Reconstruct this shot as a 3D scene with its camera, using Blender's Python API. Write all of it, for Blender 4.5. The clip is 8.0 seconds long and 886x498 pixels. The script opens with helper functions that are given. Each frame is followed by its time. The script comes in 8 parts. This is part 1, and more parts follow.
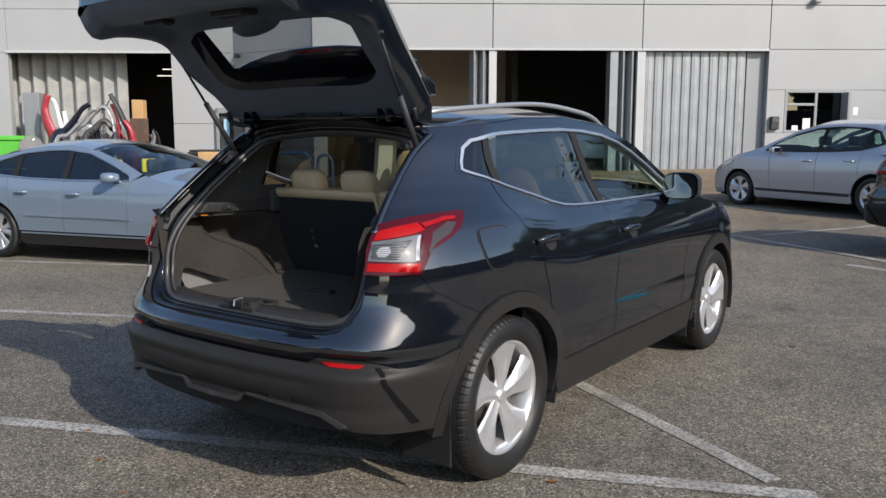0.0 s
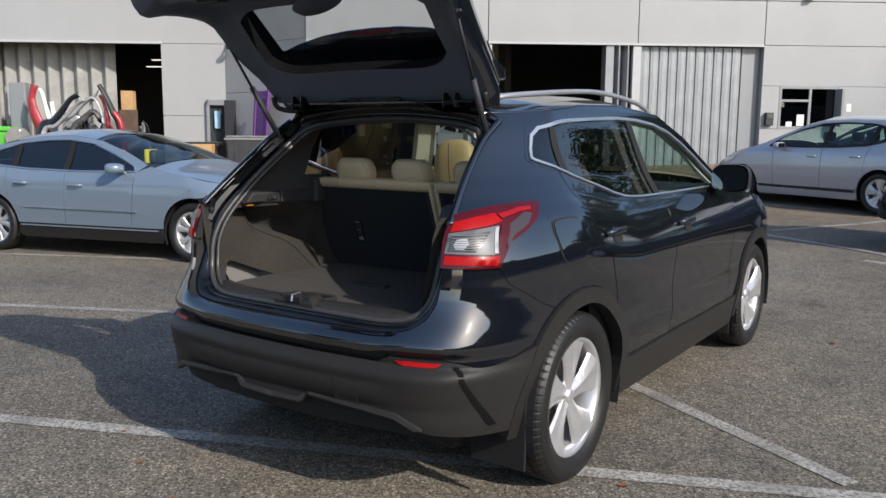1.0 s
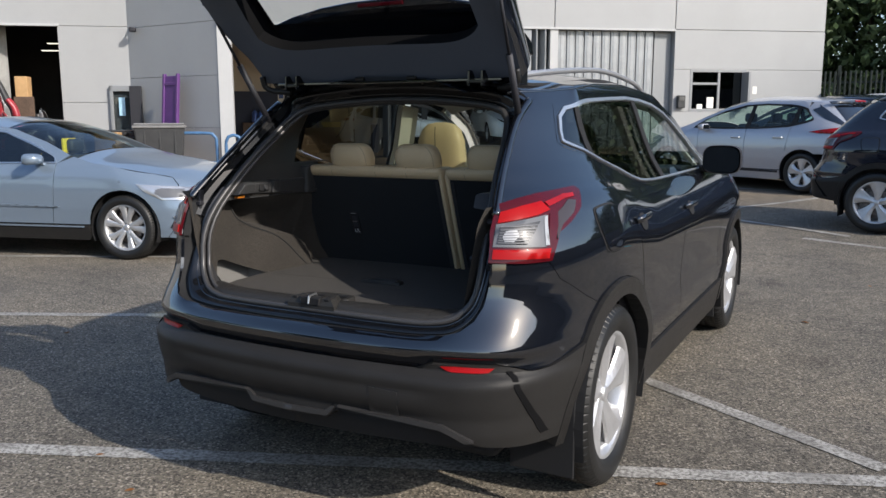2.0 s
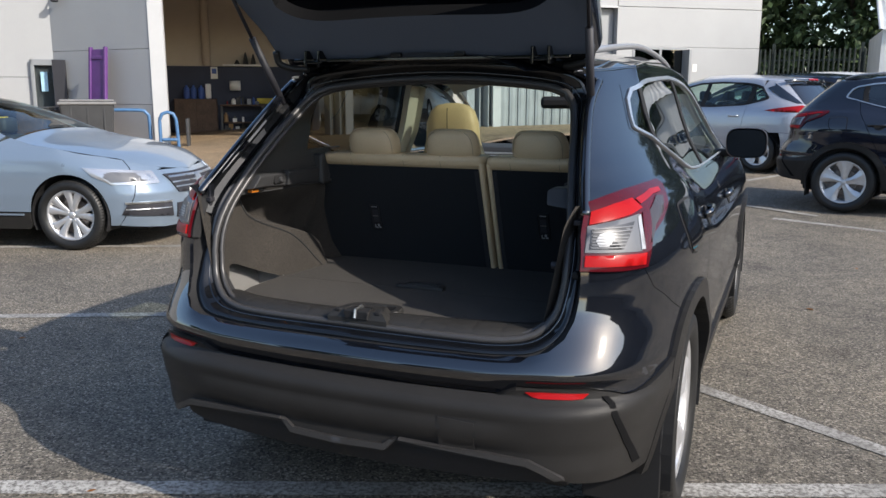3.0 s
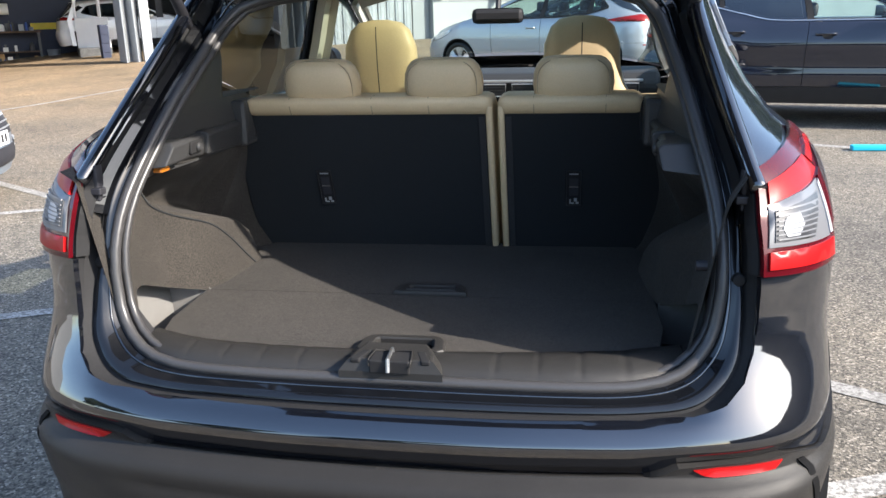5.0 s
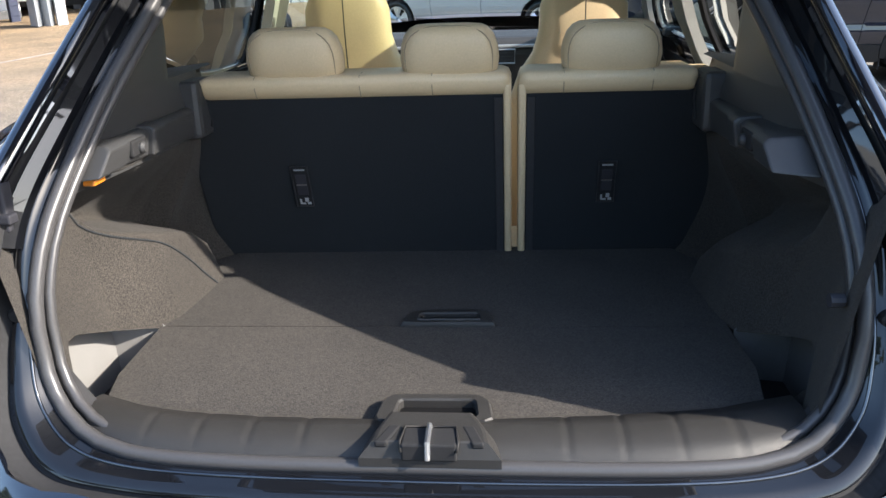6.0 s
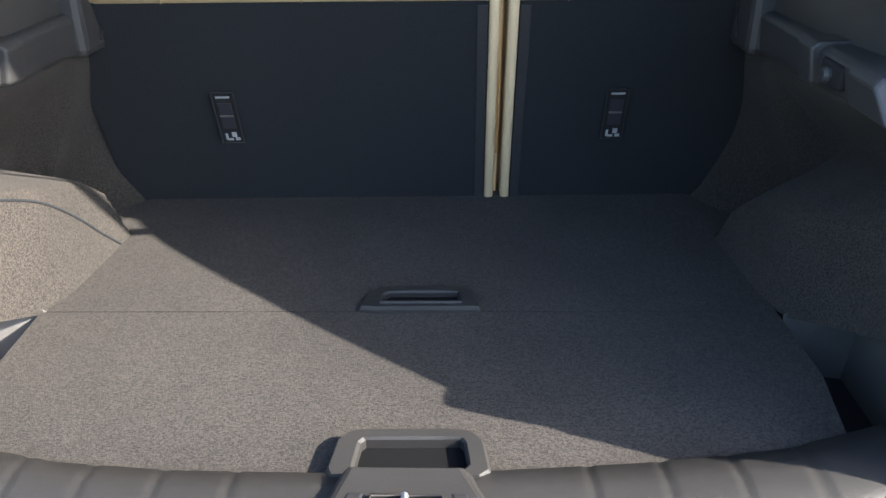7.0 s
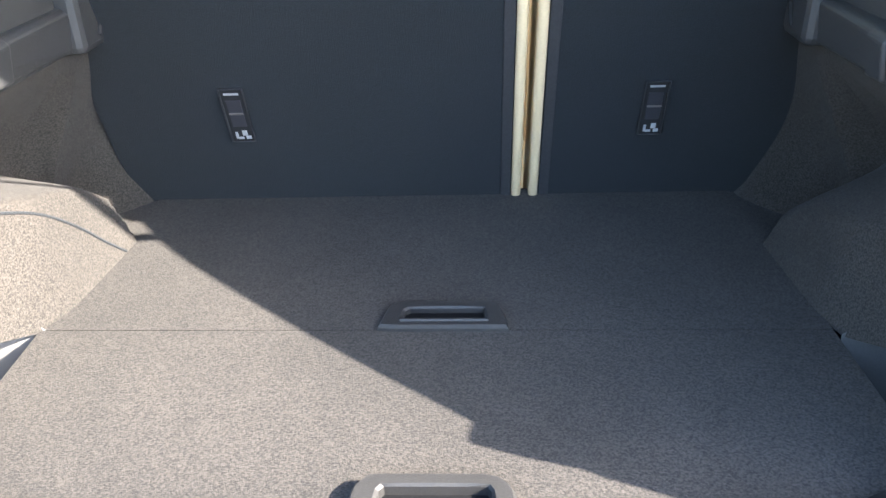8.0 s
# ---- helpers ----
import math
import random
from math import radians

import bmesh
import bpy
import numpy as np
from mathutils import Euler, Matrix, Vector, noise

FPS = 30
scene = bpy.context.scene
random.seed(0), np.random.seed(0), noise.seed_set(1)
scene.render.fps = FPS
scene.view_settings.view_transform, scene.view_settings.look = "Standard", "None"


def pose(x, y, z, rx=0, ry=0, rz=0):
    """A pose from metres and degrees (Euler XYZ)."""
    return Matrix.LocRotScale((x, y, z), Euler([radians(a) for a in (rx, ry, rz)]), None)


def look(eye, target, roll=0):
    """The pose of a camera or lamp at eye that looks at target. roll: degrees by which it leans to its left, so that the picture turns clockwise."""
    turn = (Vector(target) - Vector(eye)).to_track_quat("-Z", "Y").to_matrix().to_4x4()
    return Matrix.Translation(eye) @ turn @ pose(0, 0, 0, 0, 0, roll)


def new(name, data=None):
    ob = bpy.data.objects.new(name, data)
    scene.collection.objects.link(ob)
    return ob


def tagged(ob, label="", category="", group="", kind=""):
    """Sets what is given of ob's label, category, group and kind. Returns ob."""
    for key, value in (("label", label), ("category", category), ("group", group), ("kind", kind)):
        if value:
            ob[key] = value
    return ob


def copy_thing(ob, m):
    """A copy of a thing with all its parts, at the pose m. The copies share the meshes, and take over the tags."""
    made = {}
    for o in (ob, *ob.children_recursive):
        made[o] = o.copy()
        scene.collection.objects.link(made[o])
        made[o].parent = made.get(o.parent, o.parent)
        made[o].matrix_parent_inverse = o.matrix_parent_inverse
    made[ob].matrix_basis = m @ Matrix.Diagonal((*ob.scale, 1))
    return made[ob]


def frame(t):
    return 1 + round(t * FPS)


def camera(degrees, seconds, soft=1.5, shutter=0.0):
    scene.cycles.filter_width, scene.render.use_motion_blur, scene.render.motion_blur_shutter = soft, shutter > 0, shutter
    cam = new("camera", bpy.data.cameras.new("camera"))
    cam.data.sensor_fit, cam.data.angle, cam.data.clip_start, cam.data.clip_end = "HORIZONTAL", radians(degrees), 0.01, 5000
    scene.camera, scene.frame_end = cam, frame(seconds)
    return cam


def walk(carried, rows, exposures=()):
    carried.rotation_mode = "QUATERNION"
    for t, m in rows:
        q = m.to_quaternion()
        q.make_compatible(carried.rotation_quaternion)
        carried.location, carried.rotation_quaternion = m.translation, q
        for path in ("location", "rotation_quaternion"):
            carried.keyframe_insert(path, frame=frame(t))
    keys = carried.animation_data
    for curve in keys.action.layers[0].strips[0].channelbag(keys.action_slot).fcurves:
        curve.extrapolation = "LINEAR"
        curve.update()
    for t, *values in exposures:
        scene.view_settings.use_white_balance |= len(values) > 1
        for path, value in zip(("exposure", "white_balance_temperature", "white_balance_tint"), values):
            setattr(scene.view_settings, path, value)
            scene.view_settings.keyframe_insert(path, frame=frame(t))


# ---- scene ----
cam = camera(57.3, 8.0)
PATH = [
    (0, (2.581, -2.823, 1.421), (1.415, -1.22, 1.152), 0.1),
    (0.5, (2.435, -2.874, 1.397), (1.281, -1.264, 1.125), 0.4),
    (1, (2.212, -2.885, 1.387), (1.082, -1.259, 1.106), 0.5),
    (1.5, (1.974, -2.895, 1.38), (0.976, -1.186, 1.091), 0.5),
    (1.7, (1.864, -2.903, 1.37), (0.886, -1.184, 1.074), 0.2),
    (2.8, (1.253, -2.777, 1.388), (0.466, -0.976, 1.02), 0.1),
    (3, (1.15, -2.732, 1.392), (0.373, -0.927, 1.021), 0.1),
    (3.5, (0.892, -2.607, 1.382), (0.202, -0.77, 0.997), 0.3),
    (4, (0.66, -2.473, 1.399), (0.203, -0.587, 0.914), -0.0),
    (4.5, (0.473, -2.267, 1.378), (0.083, -0.375, 0.866), -0.62),
    (5, (0.337, -2.047, 1.388), (0.011, -0.158, 0.823), -1.43),
    (5.2, (0.288, -1.961, 1.388), (-0.009, -0.08, 0.807), -1.72),
    (6.3, (0.072, -1.546, 1.378), (-0.054, 0.33, 0.641), -1.5),
    (6.5, (0.060, -1.472, 1.373), (-0.045, 0.381, 0.57), -1.27),
    (7, (0.052, -1.273, 1.353), (0.007, 0.527, 0.447), -0.49),
    (7.5, (0.051, -1.163, 1.347), (0.043, 0.612, 0.397), -0.17),
    (8, (0.049, -1.162, 1.363), (-0.056, 0.603, 0.392), -1.63),
]
walk(cam, [(t, look(eye, target, roll)) for t, eye, target, roll in PATH],
     exposures=((0.0, 0.43, 6170, 10), (1.5, 0.46, 6170, 10), (3.0, 0.78, 6200, 10), (3.5, 1.0, 6210, 10), (4.5, 1.57, 6220, 10), (5.2, 1.88, 6230, 10), (6.3, 2.26, 6200, 10), (7.0, 2.82, 6200, 10), (7.5, 3.45, 6200, 10), (8.0, 3.95, 6160, 10)))

# ---------------------------------------------------------------- light
SUN_AZ, SUN_EL = 346.0, 31.0
world = bpy.data.worlds.new("sky")
scene.world = world
world.use_nodes = True
wn = world.node_tree.nodes
sky = wn.new("ShaderNodeTexSky")
sky.sky_type = "NISHITA"
sky.sun_disc = False
sky.sun_elevation = radians(SUN_EL)
sky.sun_rotation = radians(90.0 - SUN_AZ)
sky.air_density, sky.dust_density, sky.ozone_density = 1.0, 1.4, 1.3
world.node_tree.links.new(sky.outputs["Color"], wn["Background"].inputs["Color"])
wn["Background"].inputs["Strength"].default_value = 0.148
sun_data = bpy.data.lights.new("sun", "SUN")
sun_data.energy, sun_data.angle, sun_data.color = 3.8, radians(0.55), (1.0, 0.90, 0.77)
sun_dir = Vector((math.cos(radians(SUN_AZ)) * math.cos(radians(SUN_EL)), math.sin(radians(SUN_AZ)) * math.cos(radians(SUN_EL)), math.sin(radians(SUN_EL))))
sun = new("sun", sun_data)
sun.matrix_world = look(sun_dir * 40, (0, 0, 0))


# ---------------------------------------------------------------- materials
def material(name, color, rough=0.5, metal=0.0, grain=0.0, grain_size=200.0, stain=0.0, stain_size=3.0, bump=0.0, bump_size=300.0,
             coat=0.0, alpha=1.0, trans=0.0, ior=1.45, rough_var=0.0, emit=0.0, sheen=0.0, per_object=0.0, gloss=0.5, crisp=0.2):
    """A principled material with colour grain and stains at two scales and fine relief, in object space."""
    m = bpy.data.materials.new(name)
    m.use_nodes = True
    nt = m.node_tree
    p = nt.nodes["Principled BSDF"]
    base = (*color, 1.0)
    p.inputs["Base Color"].default_value = base
    p.inputs["Roughness"].default_value = rough
    p.inputs["Metallic"].default_value = metal
    p.inputs["IOR"].default_value = ior
    p.inputs["Coat Weight"].default_value = coat
    p.inputs["Coat Roughness"].default_value = 0.03
    p.inputs["Coat IOR"].default_value = 1.7
    p.inputs["Transmission Weight"].default_value = trans
    p.inputs["Sheen Weight"].default_value = sheen
    p.inputs["Specular IOR Level"].default_value = gloss
    if emit:
        p.inputs["Emission Color"].default_value = base
        p.inputs["Emission Strength"].default_value = emit
    geo = nt.nodes.new("ShaderNodeTexCoord")

    def tex(scale, detail, rough_=0.6):
        n = nt.nodes.new("ShaderNodeTexNoise")
        n.inputs["Scale"].default_value = scale
        n.inputs["Detail"].default_value = detail
        n.inputs["Roughness"].default_value = rough_
        nt.links.new(geo.outputs["Object"], n.inputs["Vector"])
        return n

    last = None
    if grain:
        n = tex(grain_size, 3.0)
        ramp = nt.nodes.new("ShaderNodeMapRange")
        ramp.inputs["From Min"].default_value, ramp.inputs["From Max"].default_value = 0.5 - crisp, 0.5 + crisp
        ramp.inputs["To Min"].default_value, ramp.inputs["To Max"].default_value = 1.0 - grain, 1.0 + grain
        nt.links.new(n.outputs["Fac"], ramp.inputs["Value"])
        last = ramp.outputs["Result"]
    if stain:
        n = tex(stain_size, 5.0, 0.65)
        ramp = nt.nodes.new("ShaderNodeMapRange")
        ramp.inputs["From Min"].default_value, ramp.inputs["From Max"].default_value = 0.3, 0.7
        ramp.inputs["To Min"].default_value, ramp.inputs["To Max"].default_value = 1.0 - stain, 1.0 + stain * 0.6
        nt.links.new(n.outputs["Fac"], ramp.inputs["Value"])
        if last:
            mul = nt.nodes.new("ShaderNodeMath")
            mul.operation = "MULTIPLY"
            nt.links.new(last, mul.inputs[0])
            nt.links.new(ramp.outputs["Result"], mul.inputs[1])
            last = mul.outputs[0]
        else:
            last = ramp.outputs["Result"]
    if per_object:
        info = nt.nodes.new("ShaderNodeObjectInfo")
        ramp = nt.nodes.new("ShaderNodeMapRange")
        ramp.inputs["To Min"].default_value, ramp.inputs["To Max"].default_value = 1.0 - per_object, 1.0 + per_object
        nt.links.new(info.outputs["Random"], ramp.inputs["Value"])
        if last:
            mul = nt.nodes.new("ShaderNodeMath")
            mul.operation = "MULTIPLY"
            nt.links.new(last, mul.inputs[0])
            nt.links.new(ramp.outputs["Result"], mul.inputs[1])
            last = mul.outputs[0]
        else:
            last = ramp.outputs["Result"]
    if last:
        mix = nt.nodes.new("ShaderNodeVectorMath")
        mix.operation = "SCALE"
        mix.inputs[0].default_value = color
        nt.links.new(last, mix.inputs["Scale"])
        nt.links.new(mix.outputs["Vector"], p.inputs["Base Color"])
    if rough_var:
        n = tex(stain_size * 2.3, 4.0)
        ramp = nt.nodes.new("ShaderNodeMapRange")
        ramp.inputs["To Min"].default_value, ramp.inputs["To Max"].default_value = rough - rough_var, rough + rough_var
        nt.links.new(n.outputs["Fac"], ramp.inputs["Value"])
        nt.links.new(ramp.outputs["Result"], p.inputs["Roughness"])
    if bump:
        n = tex(bump_size, 3.0)
        b = nt.nodes.new("ShaderNodeBump")
        b.inputs["Strength"].default_value = 1.0
        b.inputs["Distance"].default_value = bump
        nt.links.new(n.outputs["Fac"], b.inputs["Height"])
        nt.links.new(b.outputs["Normal"], p.inputs["Normal"])
    return m


def glass(name, color, tint, mirror=0.055):
    """A thin pane: a tinted see-through layer with a mirror gloss by Fresnel."""
    m = bpy.data.materials.new(name)
    m.use_nodes = True
    nt = m.node_tree
    nt.nodes.remove(nt.nodes["Principled BSDF"])
    out = nt.nodes["Material Output"]
    t = nt.nodes.new("ShaderNodeBsdfTransparent")
    t.inputs["Color"].default_value = (*[c * tint for c in color], 1)
    g = nt.nodes.new("ShaderNodeBsdfGlossy")
    g.inputs["Roughness"].default_value = 0.01
    lw = nt.nodes.new("ShaderNodeLayerWeight")
    lw.inputs["Blend"].default_value = 0.5
    up = nt.nodes.new("ShaderNodeMath")
    up.operation, up.inputs[1].default_value = "POWER", 4.0
    nt.links.new(lw.outputs["Facing"], up.inputs[0])
    f = nt.nodes.new("ShaderNodeMapRange")
    f.inputs["To Min"].default_value, f.inputs["To Max"].default_value = mirror, 0.85
    nt.links.new(up.outputs[0], f.inputs["Value"])
    mix = nt.nodes.new("ShaderNodeMixShader")
    nt.links.new(f.outputs["Result"], mix.inputs["Fac"])
    nt.links.new(t.outputs["BSDF"], mix.inputs[1])
    nt.links.new(g.outputs["BSDF"], mix.inputs[2])
    nt.links.new(mix.outputs["Shader"], out.inputs["Surface"])
    return m


PAINT = material("black_paint", (0.0026, 0.0034, 0.0060), 0.5, 0.0, coat=1.0, gloss=0.05, grain=0.12, grain_size=900, rough_var=0.03)
PAINT.node_tree.nodes["Principled BSDF"].inputs["Coat IOR"].default_value = 2.1
PAINT.node_tree.nodes["Principled BSDF"].inputs["Coat Roughness"].default_value = 0.055
PAINT_NAVY = material("navy_paint", (0.005, 0.0065, 0.014), 0.5, 0.0, coat=1.0, gloss=0.1, grain=0.12, grain_size=900)
PAINT_BLUE = material("light_blue_paint", (0.20, 0.255, 0.325), 0.3, 0.35, coat=0.8, grain=0.08, grain_size=900, rough_var=0.05)
PAINT_GREY = material("grey_paint", (0.38, 0.39, 0.43), 0.32, 0.35, coat=0.8, grain=0.08, grain_size=900, rough_var=0.05)
PAINT_WHITE = material("white_paint", (0.78, 0.79, 0.80), 0.3, coat=0.7, stain=0.04)
PLASTIC = material("grained_black_plastic", (0.0220, 0.0210, 0.0203), 0.42, gloss=0.2, grain=0.15, grain_size=700, stain=0.12, stain_size=6, bump=0.0004, bump_size=900, rough_var=0.06)
# cladding plastic lightened to paint the light on the bumper lips' top
LIP = material("lip_highlight_plastic", (0.030, 0.029, 0.029), 0.35, grain=0.15, grain_size=700, bump=0.0004, bump_size=900)
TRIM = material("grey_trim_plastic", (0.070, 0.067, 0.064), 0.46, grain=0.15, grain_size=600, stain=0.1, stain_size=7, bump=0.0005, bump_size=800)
DARK = material("dark_underside", (0.008, 0.008, 0.009), 0.8, grain=0.2, grain_size=120)
RUBBER = material("tyre_rubber", (0.012, 0.012, 0.012), 0.5, grain=0.2, grain_size=300, stain=0.25, stain_size=8)
SEAL = material("rubber_seal", (0.045, 0.044, 0.045), 0.33, grain=0.1, grain_size=300)
ALLOY = material("silver_alloy", (0.60, 0.60, 0.61), 0.42, 0.75, grain=0.05, grain_size=300, stain=0.08, stain_size=14)
STEEL = material("brake_steel", (0.22, 0.20, 0.19), 0.45, 0.9, stain=0.3, stain_size=25)
CHROME = material("satin_chrome", (0.62, 0.63, 0.64), 0.40, 1.0, rough_var=0.05)
SILVER = material("silver_roof_rail", (0.40, 0.40, 0.41), 0.35, 0.6, grain=0.05)
RED_LENS = material("red_lens", (0.26, 0.005, 0.007), 0.2, coat=0.1, gloss=0.3, stain=0.1, stain_size=18)
RED_DEEP = material("deep_red_lens", (0.060, 0.002, 0.005), 0.2, coat=0.3, gloss=0.2, stain=0.1, stain_size=18)
RED_BRIGHT = material("bright_red_light_bar", (0.30, 0.005, 0.006), 0.3, coat=0.05, gloss=0.15)
LENS_EDGE = material("pale_lens_edge", (0.32, 0.33, 0.35), 0.3, coat=0.3)
CLEAR_LENS = material("clear_lens", (0.12, 0.123, 0.132), 0.4, 0.1, coat=0.25, gloss=0.3)
HEADLAMP = material("clear_headlamp", (0.50, 0.51, 0.53), 0.2, 0.6, coat=0.8)
LENS_INNER = material("lamp_inside", (0.05, 0.052, 0.058), 0.3, 0.1, coat=0.2, gloss=0.3, stain=0.3, stain_size=30)
LENS_DARK = material("smoked_lens", (0.045, 0.038, 0.040), 0.2, 0.0, coat=0.15, gloss=0.3)
PRIVACY = glass("privacy_glass", (0.62, 0.68, 0.66), 0.17, 0.13)
QUARTER = glass("dark_privacy_glass", (0.62, 0.68, 0.68), 0.10, 0.10)
CLEAR = glass("clear_glass", (0.80, 0.93, 0.88), 0.92)
ROOF_GLASS = glass("green_tinted_roof_glass", (0.80, 0.90, 0.68), 0.48)
TAIL_GLASS = glass("tailgate_glass", (0.80, 0.83, 0.84), 0.80)
CARPET = material("boot_carpet", (0.0284, 0.0244, 0.0204), 0.95, grain=0.62, grain_size=360, crisp=0.14, stain=0.24, stain_size=5, bump=0.0014, bump_size=520, sheen=0.03)
SEATBACK = material("black_seat_carpet", (0.0066, 0.0086, 0.0108), 0.95, grain=0.3, grain_size=420, stain=0.1, stain_size=4, bump=0.001, bump_size=500, sheen=0.06)
TRIM_IN = material("grey_boot_trim", (0.036, 0.0362, 0.0372), 0.42, grain=0.12, grain_size=600, stain=0.08, stain_size=7, bump=0.0005, bump_size=800)
GATE_TRIM = material("black_gate_trim", (0.088, 0.102, 0.132), 0.42, gloss=0.35, grain=0.12, grain_size=600, bump=0.0004, bump_size=800)
GUTTER = material("black_gutter_paint", (0.0035, 0.004, 0.0055), 0.5, gloss=0.12, coat=0.6, stain=0.2, stain_size=10)
LEATHER = material("beige_leather", (0.58, 0.448, 0.275), 0.42, grain=0.05, grain_size=260, stain=0.05, stain_size=6, bump=0.0005, bump_size=330)
SILL = material("grey_sill_plastic", (0.026, 0.025, 0.024), 0.46, gloss=0.35, grain=0.15, grain_size=600, stain=0.12, stain_size=9, bump=0.0005, bump_size=800)
LEATHER_SEAM = material("leather_seam", (0.30, 0.24, 0.16), 0.6)
POCKET = material("sunlit_pocket_plastic", (0.16, 0.156, 0.15), 0.5, stain=0.1, stain_size=8)
PIPING = material("dark_piping", (0.022, 0.022, 0.024), 0.7, grain=0.2)
HEADLINER = material("headliner", (0.42, 0.42, 0.40), 0.9, grain=0.08, grain_size=400)
CABIN = material("dark_cabin_plastic", (0.022, 0.022, 0.024), 0.6, grain=0.15, grain_size=500, bump=0.0004, bump_size=700)
# black border plastic, and the shade painted into wells and the bumper crease
WELL = material("black_plastic_and_recess_shade", (0.0055, 0.0055, 0.006), 0.85, gloss=0.1, grain=0.1)
AMBER = material("amber_lamp_lens", (0.60, 0.20, 0.02), 0.3, coat=0.6)
MIRROR = material("mirror_glass", (0.30, 0.33, 0.35), 0.02, 1.0)
WHITE_INK = material("white_print", (0.30, 0.30, 0.30), 0.6)
PLATE = material("plate_white", (0.75, 0.76, 0.74), 0.4, stain=0.05)
INK = material("dark_ink", (0.02, 0.02, 0.025), 0.6)

WALL = material("white_cladding", (0.325, 0.33, 0.335), 0.45, stain=0.05, stain_size=0.6, grain=0.02, grain_size=40)
WALL_TRIM = material("white_flashing", (0.42, 0.425, 0.43), 0.4, stain=0.06, stain_size=1.5)
JOINT = material("panel_joint", (0.35, 0.36, 0.37), 0.6)
GALV_DULL = material("dull_galvanised_door", (0.30, 0.30, 0.29), 0.5, 0.2, grain=0.06, grain_size=30, stain=0.25, stain_size=1.6, rough_var=0.1)
GALV = material("galvanised_shutter", (0.285, 0.30, 0.315), 0.42, 0.35, grain=0.06, grain_size=30, stain=0.14, stain_size=2.2, rough_var=0.1)
SHED = material("shed_metal", (0.62, 0.63, 0.62), 0.5, 0.1, stain=0.12, stain_size=1.5)
CONCRETE = material("workshop_floor", (0.42, 0.32, 0.22), 0.75, grain=0.15, grain_size=30, stain=0.25, stain_size=0.8)
BEIGE_WALL = material("beige_workshop_wall", (0.50, 0.45, 0.38), 0.8, stain=0.08, stain_size=0.8)
BLUE_WALL = material("dark_blue_wall", (0.025, 0.032, 0.06), 0.6, stain=0.15, stain_size=1.2)
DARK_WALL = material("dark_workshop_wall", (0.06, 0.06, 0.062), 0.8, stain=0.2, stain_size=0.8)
FRAME_GREY = material("grey_window_frame", (0.24, 0.25, 0.26), 0.45, 0.2)
PURPLE = material("purple_bin_plastic", (0.10, 0.035, 0.16), 0.45, stain=0.15, stain_size=4)
BIN_GREY = material("black_bin_plastic", (0.035, 0.036, 0.038), 0.5, stain=0.25, stain_size=4, grain=0.1, grain_size=80)
BIN_LID = material("grey_bin_lid", (0.17, 0.17, 0.17), 0.5, stain=0.2, stain_size=4)
RAIL_BLUE = material("blue_painted_steel", (0.065, 0.15, 0.29), 0.4, stain=0.25, stain_size=6)
GREEN_BIN = material("green_plastic", (0.10, 0.42, 0.05), 0.45, stain=0.15, stain_size=3)
YELLOW = material("yellow_plastic", (0.75, 0.55, 0.02), 0.45, stain=0.1)
BLUE_DRUM = material("blue_plastic_drum", (0.05, 0.10, 0.32), 0.4, stain=0.15)
PAPER = material("white_paper", (0.75, 0.74, 0.70), 0.8, stain=0.06)
WOOD = material("worn_brown_wood", (0.10, 0.065, 0.045), 0.7, grain=0.2, grain_size=20, stain=0.3, stain_size=3)
CARD = material("cardboard", (0.45, 0.28, 0.13), 0.8, stain=0.15, stain_size=3)
CLUTTER = material("greasy_metal", (0.10, 0.10, 0.10), 0.5, 0.4, stain=0.4, stain_size=6)
SCRAP_RED = material("scrap_red_paint", (0.30, 0.02, 0.03), 0.35, coat=0.5, stain=0.2, stain_size=5)
SCRAP_GREY = material("scrap_silver_paint", (0.42, 0.43, 0.45), 0.35, 0.4, stain=0.2, stain_size=5)
CYAN = material("cyan_plastic", (0.02, 0.45, 0.62), 0.5)
FENCE = material("dark_green_fence", (0.025, 0.035, 0.032), 0.6, stain=0.2, stain_size=3)
LEAF = material("leaf_green", (0.045, 0.075, 0.025), 0.6, stain=0.35, stain_size=0.9, per_object=0.2)
BARK = material("bark", (0.09, 0.065, 0.045), 0.9, grain=0.3, grain_size=25, bump=0.01, bump_size=30)
DEAD_LEAF = material("fallen_leaf", (0.30, 0.13, 0.04), 0.8, stain=0.2, stain_size=30)


